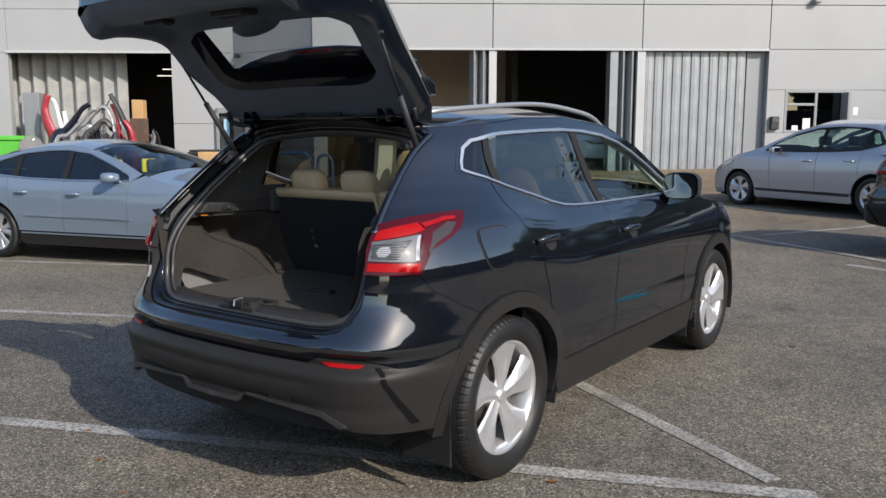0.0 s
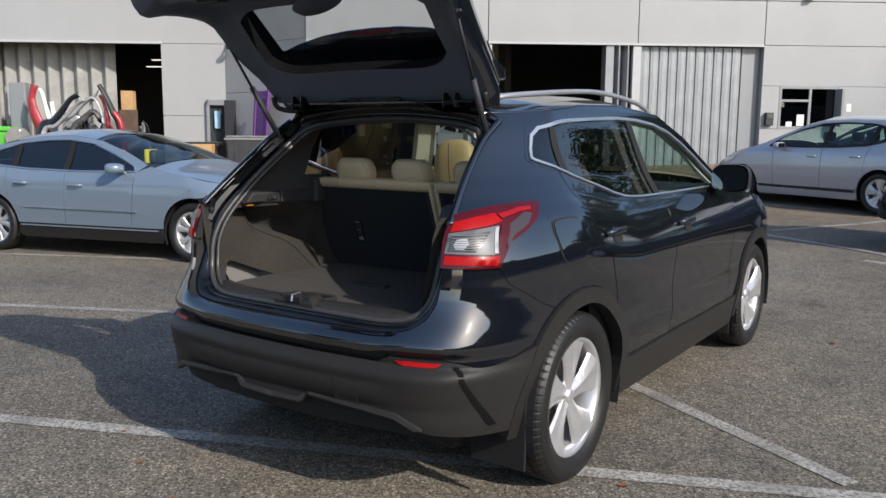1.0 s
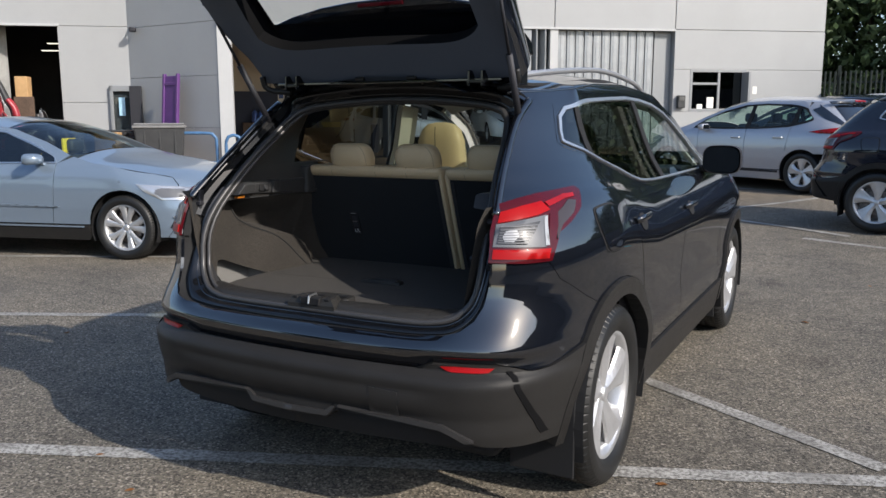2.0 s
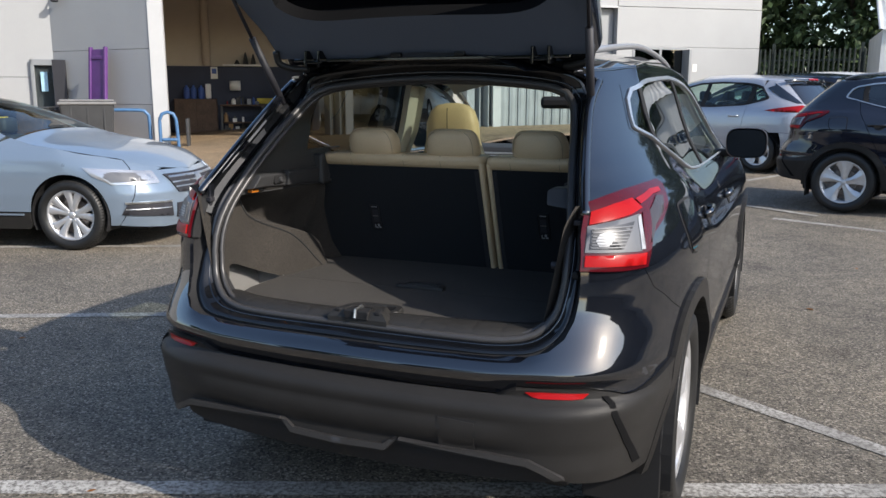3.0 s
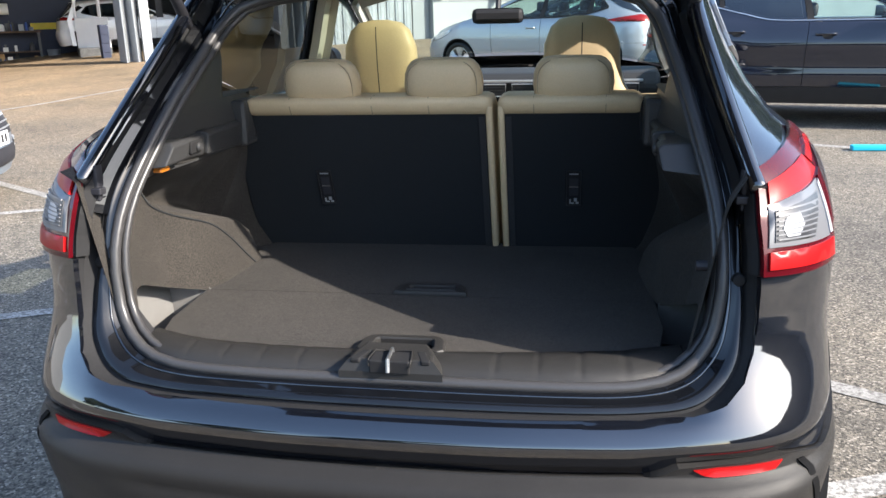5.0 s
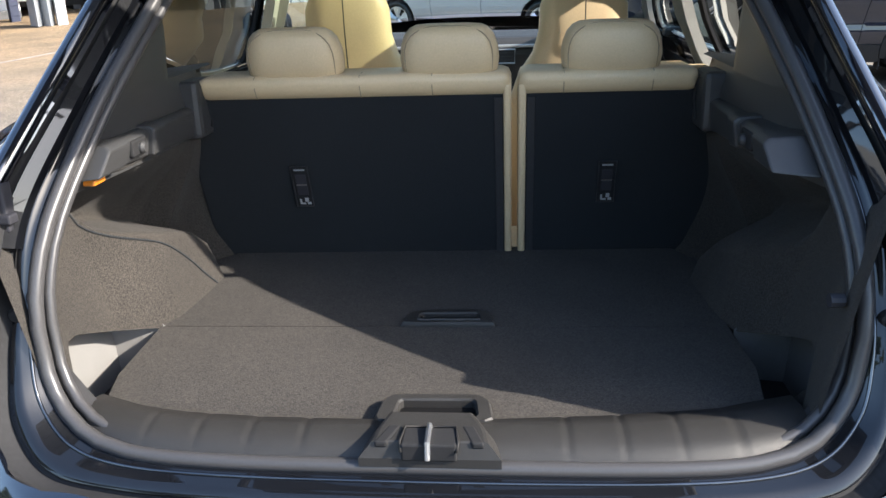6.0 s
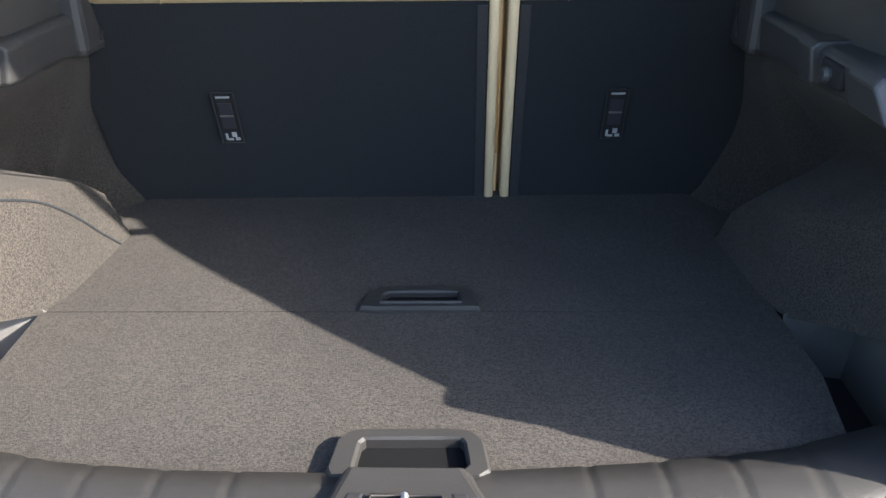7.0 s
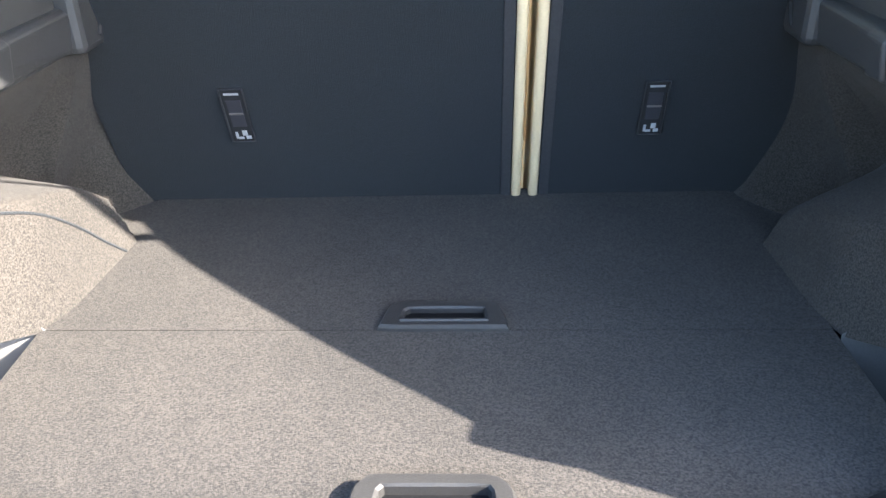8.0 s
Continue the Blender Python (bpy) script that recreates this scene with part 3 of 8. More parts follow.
def wheel(car, x, y, r, rim_r, spokes, rim_mat, face_mat, width=0.215, twin=False):
    """A wheel of car with its outer side along x's sign: rim with spokes, tyre and brake disc."""
    side = 1 if x > 0 else -1
    m = Matrix.Translation((x, y, r)) @ Matrix.Diagonal((side, 1, 1, 1))
    w = width / 2
    bm = bmesh.new()
    lathe(bm, [(rim_r - 0.012, -w * 0.8), (rim_r - 0.03, -w * 0.5), (rim_r - 0.022, w * 0.55), (rim_r - 0.008, w * 0.76), (rim_r + 0.006, w * 0.84), (rim_r + 0.008, w * 0.80), (rim_r, w * 0.7)], m, 64)
    spoke_meshes = []
    for k in range(spokes):
        a0 = k * math.tau / spokes + 0.16
        for off in ((-0.27, 0.27) if twin else (0.0,)):
            rows = []
            for f in (0.12, 0.24, 0.36, 0.5, 0.62, 0.74, 0.85, 0.93, 0.99):
                rr = f * rim_r
                hw = (0.042 + 0.012 * f + (0.026 * max(0, f - 0.6) / 0.4)) * 0.58 * rim_r / 0.22
                if not twin:
                    hw = lerp([(0.12, 0.030), (0.36, 0.040), (0.5, 0.050), (0.74, 0.076), (0.85, 0.094), (0.93, 0.115), (0.99, 0.142)], f) * rim_r / 0.228 * 5 / spokes
                out = w * (0.50 + 0.22 * f)
                a = a0 + off * (0.55 + 0.45 * f) + (0.0 if twin else 0.16 * f)
                c, s_ = math.cos(a), math.sin(a)
                # across: low edge, raised ridge off the middle, low edge
                cross = ((-1, -0.6), (-0.55, 0.5), (0, 0.1), (0.55, 0.5), (1, -0.6)) if twin else ((-1, -0.9), (-0.86, 0.0), (-0.25, 0.25), (0.18, 0.75), (0.30, 0.75), (0.84, -0.25), (1, -1.0))
                rows.append([m @ Vector((out + h * 0.012, rr * c - u * hw * s_, rr * s_ + u * hw * c)) for u, h in cross])
            sp = bmesh.new()
            sheet(sp, rows)
            thick(sp, 0.022)
            spoke_meshes.append(sp)
    lathe(bm, [(0.0, w * 0.66), (0.024, w * 0.66), (0.03, w * 0.62), (0.032, w * 0.5), (0.062, w * 0.5), (0.068, w * 0.44), (0.068, 0.0)], m, 32)
    for k in range(5):
        a = k * math.tau / 5 + 0.5
        lathe(bm, [(0.0, w * 0.5 + 0.006), (0.007, w * 0.5 + 0.006), (0.009, w * 0.5 - 0.004)], m @ Matrix.Translation((0, 0.047 * math.cos(a), 0.047 * math.sin(a))), 8)
    bmesh.ops.recalc_face_normals(bm, faces=bm.faces)
    rim = part("wheel", bm, rim_mat, car, "silver alloy wheel" if rim_mat is ALLOY else "", True)
    for sp in spoke_meshes:
        part("spoke", sp, face_mat, rim, "", twin)
    bm = bmesh.new()
    h = r - rim_r
    prof = [(rim_r, w * 0.74), (rim_r + 0.012, w * 0.92), (rim_r + h * 0.42, w * 1.03), (rim_r + h * 0.5, w * 1.035), (rim_r + h * 0.78, w * 0.99), (r - 0.010, w * 0.86), (r - 0.003, w * 0.74), (r, w * 0.62)]
    groove = []
    for g in (0.42, 0.0, -0.42):
        groove += [(r, w * (g + 0.1)), (r - 0.008, w * (g + 0.07)), (r - 0.008, w * (g - 0.07)), (r, w * (g - 0.1))]
    prof = prof + groove + [(a, -b) for a, b in reversed(prof)]
    n = 340
    lathe(bm, prof, m, n)
    bm.verts.ensure_lookup_table()
    for i in range(len(prof)):
        deep = 0.0 if i < 5 or i >= len(prof) - 5 else 0.004 if i in (5, 6, len(prof) - 6, len(prof) - 7) else 0.005 if prof[i][0] == r else 0.0
        if deep:
            for k in range(0, n, 5):
                v = bm.verts[i * n + k]
                c = m @ Vector((0, 0, 0))
                d = Vector((0, v.co.y - c.y, v.co.z - c.z))
                v.co -= d.normalized() * deep
    bmesh.ops.recalc_face_normals(bm, faces=bm.faces)
    hub = m @ Vector((0, 0, 0))
    for f in bm.faces:
        c = f.calc_center_median()
        f.smooth = math.hypot(c.y - hub.y, c.z - hub.z) < r - 0.022
    part("tyre", bm, RUBBER, rim)
    bm = bmesh.new()
    lathe(bm, [(0.03, 0.015), (0.145, 0.015), (0.15, 0.01), (0.15, -0.01), (0.145, -0.015), (0.03, -0.015)], m @ Matrix.Translation((w * 0.05, 0, 0)), 40)
    lathe(bm, [(0.0, -0.03), (rim_r - 0.03, -0.03), (rim_r - 0.03, -0.04), (0, -0.04)], m, 32)
    part("brake_disc", bm, STEEL, rim)
    return rim


# ------------------------------------------------ the crossover (the open black one and the parked navy one share its skin)
SUV_SHELL = Shell(
    [(0, -0.838), (0.08, -0.8374), (0.25, -0.832), (0.5, -0.806), (0.65, -0.768), (0.75, -0.70), (0.815, -0.59), (0.86, -0.43), (0.888, -0.2), (0.90, 0.1), (0.902, 0.8), (0.902, 1.6),
     (0.90, 2.4), (0.885, 2.85), (0.83, 3.2), (0.70, 3.42), (0.45, 3.52), (0.2, 3.555), (0, 3.56)],
    [(0.2, 0.93), (0.3, 0.957), (0.42, 0.980), (0.50, 0.994), (0.54, 0.996), (0.575, 0.992), (0.62, 0.986), (0.70, 0.989), (0.78, 0.996), (0.85, 1.0), (0.89, 0.996), (0.93, 0.984), (0.97, 0.967), (1.02, 0.945), (1.06, 0.912), (1.10, 0.865), (1.2, 0.805), (1.3, 0.765), (1.42, 0.725), (1.5, 0.69), (1.56, 0.62), (1.62, 0.5)],
    [(0.2, 0.102), (0.3, 0.047), (0.40, 0.018), (0.455, 0.026), (0.48, 0.012), (0.50, 0.005), (0.52, 0.006), (0.54, 0.011), (0.56, 0.006), (0.572, 0.007), (0.582, 0.017), (0.592, 0.034), (0.600, 0.044), (0.607, 0.046), (0.612, 0.042), (0.62, 0.034), (0.64, 0.023), (0.655, 0.017), (0.664, 0.014), (0.668, 0.0155), (0.676, 0.0205), (0.686, 0.0285), (0.694, 0.0365), (0.700, 0.0450), (0.704, 0.0540), (0.708, 0.075), (0.714, 0.105), (0.74, 0.110), (0.80, 0.112), (0.94, 0.120), (1.03, 0.14), (1.10, 0.18), (1.2, 0.26), (1.3, 0.36), (1.4, 0.47), (1.5, 0.60), (1.6, 0.78)],
    [(0.2, -0.1), (0.4, 0.0), (0.6, 0.0), (0.8, -0.06), (0.95, -0.2), (1.1, -0.4)], rise=0.062,
    corner=[(0.2, 0.102), (0.3, 0.047), (0.40, 0.016), (0.455, 0.018), (0.49, 0.010), (0.53, 0.006), (0.56, 0.004), (0.572, 0.008), (0.582, 0.020), (0.590, 0.034), (0.594, 0.040), (0.61, 0.043), (0.628, 0.046), (0.633, 0.043), (0.64, 0.034), (0.65, 0.024), (0.66, 0.016), (0.669, 0.0145), (0.68, 0.0185), (0.695, 0.0265), (0.715, 0.0395), (0.74, 0.0575), (0.765, 0.075), (0.79, 0.090), (0.82, 0.103), (0.86, 0.112), (0.94, 0.120), (1.03, 0.14), (1.10, 0.18), (1.2, 0.26), (1.3, 0.36), (1.4, 0.47), (1.5, 0.60), (1.6, 0.78)])
RIM_X = [("x", 0.560, 1.435), ("x", 0.562, 1.368), ("x", 0.576, 1.293), ("x", 0.594, 1.224), ("x", 0.613, 1.162), ("x", 0.634, 1.100), ("x", 0.652, 0.94)]
SUV_EDGE = [(-0.35, 1.465), (0.0, 1.478), (0.5, 1.518), (0.95, 1.53), (1.4, 1.492), (1.75, 1.372), (2.1, 1.18), (2.3, 1.085), (2.5, 1.035), (3.0, 0.975), (3.3, 0.90), (3.5, 0.82)]
SUV_CROWN = [(-0.35, 0.06), (0.0, 0.07), (1.0, 0.068), (1.6, 0.075), (2.0, 0.12), (2.3, 0.10), (2.6, 0.06), (3.3, 0.07), (3.5, 0.05)]
CLAD = [("x", 0.0, 0.607), ("x", 0.46, 0.606), ("x", 0.515, 0.631), ("x", 0.70, 0.628), ("x", 0.745, 0.616), ("x", 0.775, 0.602), ("y", -0.60, 0.598), ("y", -0.55, 0.601), ("y", -0.347, 0.637)]
DLO_TOP = [("y", -0.10, 1.292), ("y", -0.01, 1.428), ("y", 0.12, 1.447), ("y", 0.45, 1.478), ("y", 0.956, 1.495), ("y", 1.4, 1.456), ("y", 1.75, 1.335), ("y", 2.08, 1.15)]
DLO_BOT = [("y", 2.12, 1.088), ("y", 1.96, 1.087), ("y", 1.03, 1.086), ("y", 0.76, 1.088), ("y", 0.58, 1.103), ("y", 0.32, 1.175), ("y", 0.10, 1.236), ("y", -0.07, 1.272)]


def shut(points, d):
    return [(k, v + d, z) for k, v, z in points]


def keep_faces(bm, inside, grow=0.0):
    """Keeps the faces over the glass roof's opening, or those round it."""
    drop = []
    for f in bm.faces:
        c = f.calc_center_median()
        if (abs(c.x) < 0.41 + grow and 0.42 - grow < c.y < 1.40 + grow) != inside:
            drop.append(f)
    bmesh.ops.delete(bm, geom=drop, context="FACES")


def suv_skin(car, paint, glass_roof=False):
    """The outer panels, glass, lamps, cladding and wheels."""
    sh = SUV_SHELL
    rear_shut = [("y", 0.335, 0.655), ("y", 0.30, 0.75), ("y", 0.225, 0.90), ("y", 0.165, 1.02), ("y", 0.105, 1.13), ("y", 0.085, 1.240)]
    edge_r = [("y", y, lerp(SUV_EDGE, y) - 0.002) for y in (0.12, 0.0, -0.10, -0.17)]
    opening = RIM_X
    sh.panel("rear_quarter_panel", [("x", 0.652, 0.936), ("x", 0.74, 0.932), ("y", -0.511, 0.931), ("y", -0.464, 0.8675), ("y", -0.33, 0.7945)] + arc(0, 0.345, 0.455, 118, 42) + rear_shut + [("y", -0.07, 1.272), *DLO_TOP[:3]] + edge_r + opening, paint, car, step=0.016)
    sh.panel("rear_door", shut(rear_shut, 0.006) + DLO_BOT[6:1:-1] + [("y", 1.028, 1.084), ("y", 1.012, 0.75), ("y", 1.0, 0.42)] + arc(0, 0.345, 0.457, 9, 40, 6), paint, car, step=0.028)
    sh.panel("front_door", [("y", 1.034, 1.084), ("y", 1.018, 0.75), ("y", 1.006, 0.42), ("y", 1.98, 0.42), ("y", 2.0, 0.6), ("y", 2.06, 0.9), ("y", 2.09, 1.084)], paint, car, step=0.03)
    sh.panel("front_wing", [("y", 2.096, 1.084), ("y", 2.066, 0.9), ("y", 2.006, 0.6), ("y", 1.986, 0.42)] + arc(2.646, 0.345, 0.457, 170, 30, 14) + [("y", 3.18, 0.60), ("y", 3.2, 0.9)] + [("y", y, lerp(SUV_EDGE, y)) for y in (3.0, 2.75, 2.5, 2.3, 2.2)], paint, car, step=0.05)
    sh.panel("cant_rail", DLO_TOP[2:] + [("y", 2.12, 1.088)] + [("y", y, lerp(SUV_EDGE, y) - 0.001) for y in (2.25, 2.1, 1.9, 1.75, 1.4, 0.95, 0.5, 0.12)], paint, car, step=0.02)
    sh.panel("front_bumper", [("y", 3.186, 0.9), ("y", 3.186, 0.30), ("X", 0.0, 0.25), ("X", 0.0, 0.80), ("X", 0.5, 0.86)], paint, car, sides="joined", step=0.06)
    for y0, y1, name, mat in ((-0.245, 1.50, "roof", paint), (1.505, 2.36, "windscreen", CLEAR), (2.40, 3.5, "bonnet", paint)):
        bm = bmesh.new()
        sheet(bm, sh.cap(SUV_EDGE, SUV_CROWN, y0, y1))
        bmesh.ops.recalc_face_normals(bm, faces=bm.faces)
        if name == "roof" and glass_roof:
            pane = bm.copy()
            keep_faces(pane, True)
            keep_faces(bm, False)
            part("roof_glass", pane, ROOF_GLASS, car, "green-tinted glass roof panel", True)
        ob = part(name, bm, mat, car, "", True)
        if mat is CLEAR:
            ob.visible_shadow = False
    # dark strips added behind the door gaps in place of their shade
    for line_ in (rear_shut, [("y", 1.012, 0.42), ("y", 1.020, 0.75), ("y", 1.036, 1.08)], [("y", 1.99, 0.42), ("y", 2.01, 0.6), ("y", 2.07, 0.9), ("y", 2.10, 1.08)]):
        sh.panel("shut_seal", shut(line_, -0.025) + list(reversed(shut(line_, 0.03))), DARK, car, lift=-0.008, depth=0.0, step=0.06)
    # window band: bright trim round it, glass, dark pillars
    ring = DLO_TOP + DLO_BOT
    inner = [("y", -0.062, 1.303), ("y", 0.012, 1.403), ("y", 0.12, 1.418), ("y", 0.45, 1.448), ("y", 0.956, 1.465), ("y", 1.4, 1.428), ("y", 1.73, 1.312), ("y", 2.04, 1.142),
             ("y", 2.05, 1.103), ("y", 1.93, 1.103), ("y", 1.03, 1.102), ("y", 0.77, 1.105), ("y", 0.60, 1.119), ("y", 0.33, 1.192), ("y", 0.10, 1.256), ("y", -0.045, 1.290)]
    middle = [("y", 0.45 * a[1] + 0.55 * b[1], 0.45 * a[2] + 0.55 * b[2]) for a, b in zip(ring, inner)]
    sh.panel("window_surround", ring, paint, car, holes=[(middle, 1)], lift=0.001, depth=0.0, step=0.04)
    sh.panel("window_trim", middle, CHROME, car, holes=[(inner, 1)], lift=0.007, depth=0.014, step=0.04, rounded=1, label="satin chrome window surround")
    for name, pts, mat in (
            ("quarter_glass", [inner[0], inner[1], ("y", 0.118, 1.417), ("y", 0.112, 1.254), inner[14], inner[15]], QUARTER),
            ("rear_door_glass", [("y", 0.165, 1.421), inner[3], ("y", 0.93, 1.463), ("y", 1.01, 1.103), inner[11], inner[12], inner[13], ("y", 0.175, 1.236)], PRIVACY),
            ("front_door_glass", [("y", 1.0, 1.46), inner[5], inner[6], inner[7], inner[8], ("y", 1.085, 1.103)], CLEAR)):
        for side in ("right", "left"):
            pane = sh.panel(name, pts, mat, car, lift=-0.004, depth=0.0, step=0.03, sides=side)
            if mat in (CLEAR, PRIVACY):
                pane.visible_shadow = False
    sh.panel("door_pillar", [("y", 0.123, 1.418), ("y", 0.160, 1.421), ("y", 0.170, 1.238), ("y", 0.117, 1.254)], DARK, car, lift=0.0)
    sh.panel("door_pillar", [("y", 0.935, 1.463), ("y", 0.995, 1.46), ("y", 1.08, 1.103), ("y", 1.015, 1.103)], DARK, car, lift=0.0)
    # cladding
    sh.panel("wheel_arch_trim", arc(0, 0.345, 0.452, 186, -8, 26) + arc(0, 0.345, 0.388, -10, 188, 26), PLASTIC, car, lift=0.014, depth=0.05, step=0.04)
    sh.panel("wheel_arch_trim", arc(2.646, 0.345, 0.452, 188, -8, 26) + arc(2.646, 0.345, 0.388, -10, 190, 26), PLASTIC, car, lift=0.014, depth=0.05, step=0.04)
    sh.panel("sill_trim", arc(0, 0.345, 0.458, 8, -12, 4) + [("y", 0.47, 0.24), ("y", 2.16, 0.24)] + arc(2.646, 0.345, 0.458, 192, 171, 4) + [("y", 1.98, 0.415), ("y", 1.0, 0.415)], PLASTIC, car, lift=0.010, depth=0.03)
    sh.panel("rear_bumper", [*CLAD] + arc(0, 0.345, 0.455, 138.5, 118.4, 7) + [("y", -0.331, 0.793), ("y", -0.465, 0.866), ("y", -0.513, 0.929), ("x", 0.74, 0.929), ("x", 0.652, 0.930), ("x", 0.652, 0.85), ("x", 0.645, 0.80), ("x", 0.628, 0.757), ("x", 0.595, 0.728), ("x", 0.54, 0.711), ("x", 0.45, 0.704), ("x", 0.3, 0.703), ("x", 0.0, 0.703)], paint, car, sides="joined", step=0.0085)
    lower = [("y", -0.388, 0.36), ("y", -0.45, 0.34), ("y", -0.62, 0.355), ("x", 0.66, 0.372), ("x", 0.56, 0.415), ("x", 0.19, 0.435), ("x", 0.145, 0.405), ("x", 0.0, 0.40)]
    sh.panel("rear_bumper_cladding", [("x", 0.0, 0.604), *[(k, v, z - 0.003) for k, v, z in CLAD[1:]]] + arc(0, 0.345, 0.453, 141, 178, 8) + lower, PLASTIC, car, lift=0.012, depth=0.03, sides="joined", step=0.011, label="grained dark grey lower bumper")
    sh.panel("bumper_insert", [("x", 0.0, 0.42), ("x", 0.15, 0.425), ("x", 0.20, 0.445), ("x", 0.56, 0.425), ("x", 0.66, 0.385), ("x", 0.66, 0.345), ("x", 0.0, 0.34)], DARK, car, lift=-0.022, sides="joined", step=0.04)
    # lips in the lightened plastic, as a painted highlight along the ridge
    sh.panel("bumper_lip", [("x", 0.195, 0.462), ("x", 0.56, 0.440), ("x", 0.645, 0.395), ("x", 0.62, 0.392), ("x", 0.55, 0.424), ("x", 0.19, 0.446)], LIP, car, lift=0.026, depth=0.02, step=0.03)
    sh.panel("bumper_lip", [("x", 0.0, 0.424), ("x", 0.148, 0.429), ("x", 0.190, 0.461), ("x", 0.186, 0.444), ("x", 0.155, 0.412), ("x", 0.0, 0.407)], LIP, car, lift=0.024, depth=0.02, sides="joined", step=0.02)
    sh.panel("tow_cover_gap", [("x", 0.309, 0.542), ("x", 0.421, 0.535), ("x", 0.421, 0.435), ("x", 0.309, 0.441)], DARK, car, lift=0.0132, depth=0.0, step=0.03, sides="right")
    sh.panel("tow_cover", [("x", 0.315, 0.535), ("x", 0.415, 0.528), ("x", 0.415, 0.442), ("x", 0.315, 0.448)], PLASTIC, car, lift=0.0155, depth=0.002, step=0.03, sides="right")
    # dark band painted along the corner crease for the shade in its groove
    fold = [(0.722, 0.607), (0.742, 0.582), (0.762, 0.521), (0.773, 0.462), (0.786, 0.385)]
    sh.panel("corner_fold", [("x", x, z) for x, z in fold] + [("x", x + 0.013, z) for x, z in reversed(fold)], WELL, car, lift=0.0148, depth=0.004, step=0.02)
    refl = [("x", 0.540, 0.620), ("x", 0.693, 0.617), ("x", 0.680, 0.604), ("x", 0.655, 0.595), ("x", 0.575, 0.594)]
    sh.panel("reflector", refl, RED_BRIGHT, car, lift=0.016, depth=0.012, step=0.02, label="red bumper reflector")
    # rear lamps, piece by piece
    lamp = [("x", 0.648, 0.934), ("x", 0.641, 1.02), ("x", 0.634, 1.100), ("x", 0.680, 1.117), ("y", -0.44, 1.128), ("y", -0.32, 1.135), ("y", -0.225, 1.139), ("y", -0.215, 1.128), ("y", -0.285, 1.078), ("y", -0.37, 1.040), ("y", -0.447, 1.012), ("y", -0.485, 0.965), ("y", -0.508, 0.932), ("x", 0.745, 0.930)]
    for side in ("right", "left"):
        body = sh.panel("tail_lamp", lamp, RED_DEEP, car, lift=0.012, depth=0.010, step=0.02, sides=side, label="red and clear wraparound tail lamp")
        for nm, pts, mat, lift, b in (
                ("light_bar", [("x", 0.654, 1.078), ("x", 0.656, 1.046), ("y", -0.500, 1.066), ("y", -0.445, 1.079), ("y", -0.455, 1.104), ("x", 0.70, 1.094)], RED_BRIGHT, 0.0165, 0.004),
                ("light_bar", [("x", 0.657, 0.972), ("x", 0.657, 0.944), ("y", -0.520, 0.940), ("y", -0.505, 0.968)], RED_BRIGHT, 0.0165, 0.004),
                ("lens_surround", [("x", 0.653, 1.043), ("x", 0.655, 0.980), ("y", -0.520, 0.974), ("y", -0.470, 1.066), ("y", -0.50, 1.062)], CLEAR_LENS, 0.0150, 0.002),
                ("lens", [("x", 0.664, 1.034), ("x", 0.664, 0.988), ("x", 0.738, 0.984), ("x", 0.752, 1.048)], LENS_INNER, 0.0175, 0.001),
                ("side_lens", [("y", -0.505, 0.985), ("y", -0.455, 1.068), ("y", -0.415, 1.076), ("y", -0.448, 1.030), ("y", -0.480, 0.990)], RED_DEEP, 0.0165, 0.003),
                ("lens_edge", [("y", -0.522, 0.978), ("y", -0.484, 1.058), ("y", -0.468, 1.064), ("y", -0.508, 0.978)], LENS_EDGE, 0.0178, 0.002),
                ("side_lens", [("y", -0.470, 0.992), ("y", -0.425, 1.068), ("y", -0.335, 1.102), ("y", -0.295, 1.098), ("y", -0.345, 1.064), ("y", -0.425, 1.032)], LENS_DARK, 0.0155, 0.003),
                ("light_bar", [("y", -0.440, 1.088), ("y", -0.445, 1.101), ("y", -0.34, 1.118), ("y", -0.28, 1.119), ("y", -0.29, 1.109), ("y", -0.345, 1.106)], RED_LENS, 0.0165, 0.003)):
            sh.panel(nm, pts, mat, body, lift=lift, depth=0.005, step=0.02, bulge=b, sides=side)
        sh.panel("lamp_housing", [(k, v - 0.002 if k == "x" and v > 0.66 else v, z) for k, v, z in lamp], DARK, body, lift=-0.004, depth=0.030, step=0.04, sides=side)
        for i in range(7):
            z = 0.990 + i * 0.0072
            sh.panel("lens_rib", [("x", 0.667, z), ("x", 0.738 + 0.002 * i, z - 0.003 + 0.0008 * i), ("x", 0.738 + 0.002 * i, z - 0.0005 + 0.0008 * i), ("x", 0.667, z + 0.0022)], CLEAR_LENS, body, lift=0.0205, depth=0.003, step=0.03, sides=side)
        sh.panel("reflector_bowl", [("x", 0.682, 1.024), ("x", 0.676, 1.008), ("x", 0.684, 0.994), ("x", 0.706, 0.993), ("x", 0.716, 1.010), ("x", 0.706, 1.029)], LENS_EDGE, body, lift=0.0195, depth=0.002, step=0.02, sides=side)
    # dark strip added behind the gap under the lamp, for its shade
    sh.panel("lamp_seat", [("x", 0.653, 0.95), ("x", 0.745, 0.95), ("y", -0.46, 0.95), ("y", -0.452, 0.912), ("x", 0.745, 0.912), ("x", 0.655, 0.912)], DARK, car, lift=-0.007, depth=0.0, step=0.03)
    # fuel flap, handles, mirrors, rails
    flap = [("y", -0.205, 1.060), ("y", -0.18, 1.075), ("y", -0.04, 1.080), ("y", 0.0, 1.062), ("y", 0.0, 0.93), ("y", -0.03, 0.91), ("y", -0.14, 0.905), ("y", -0.19, 0.935)]
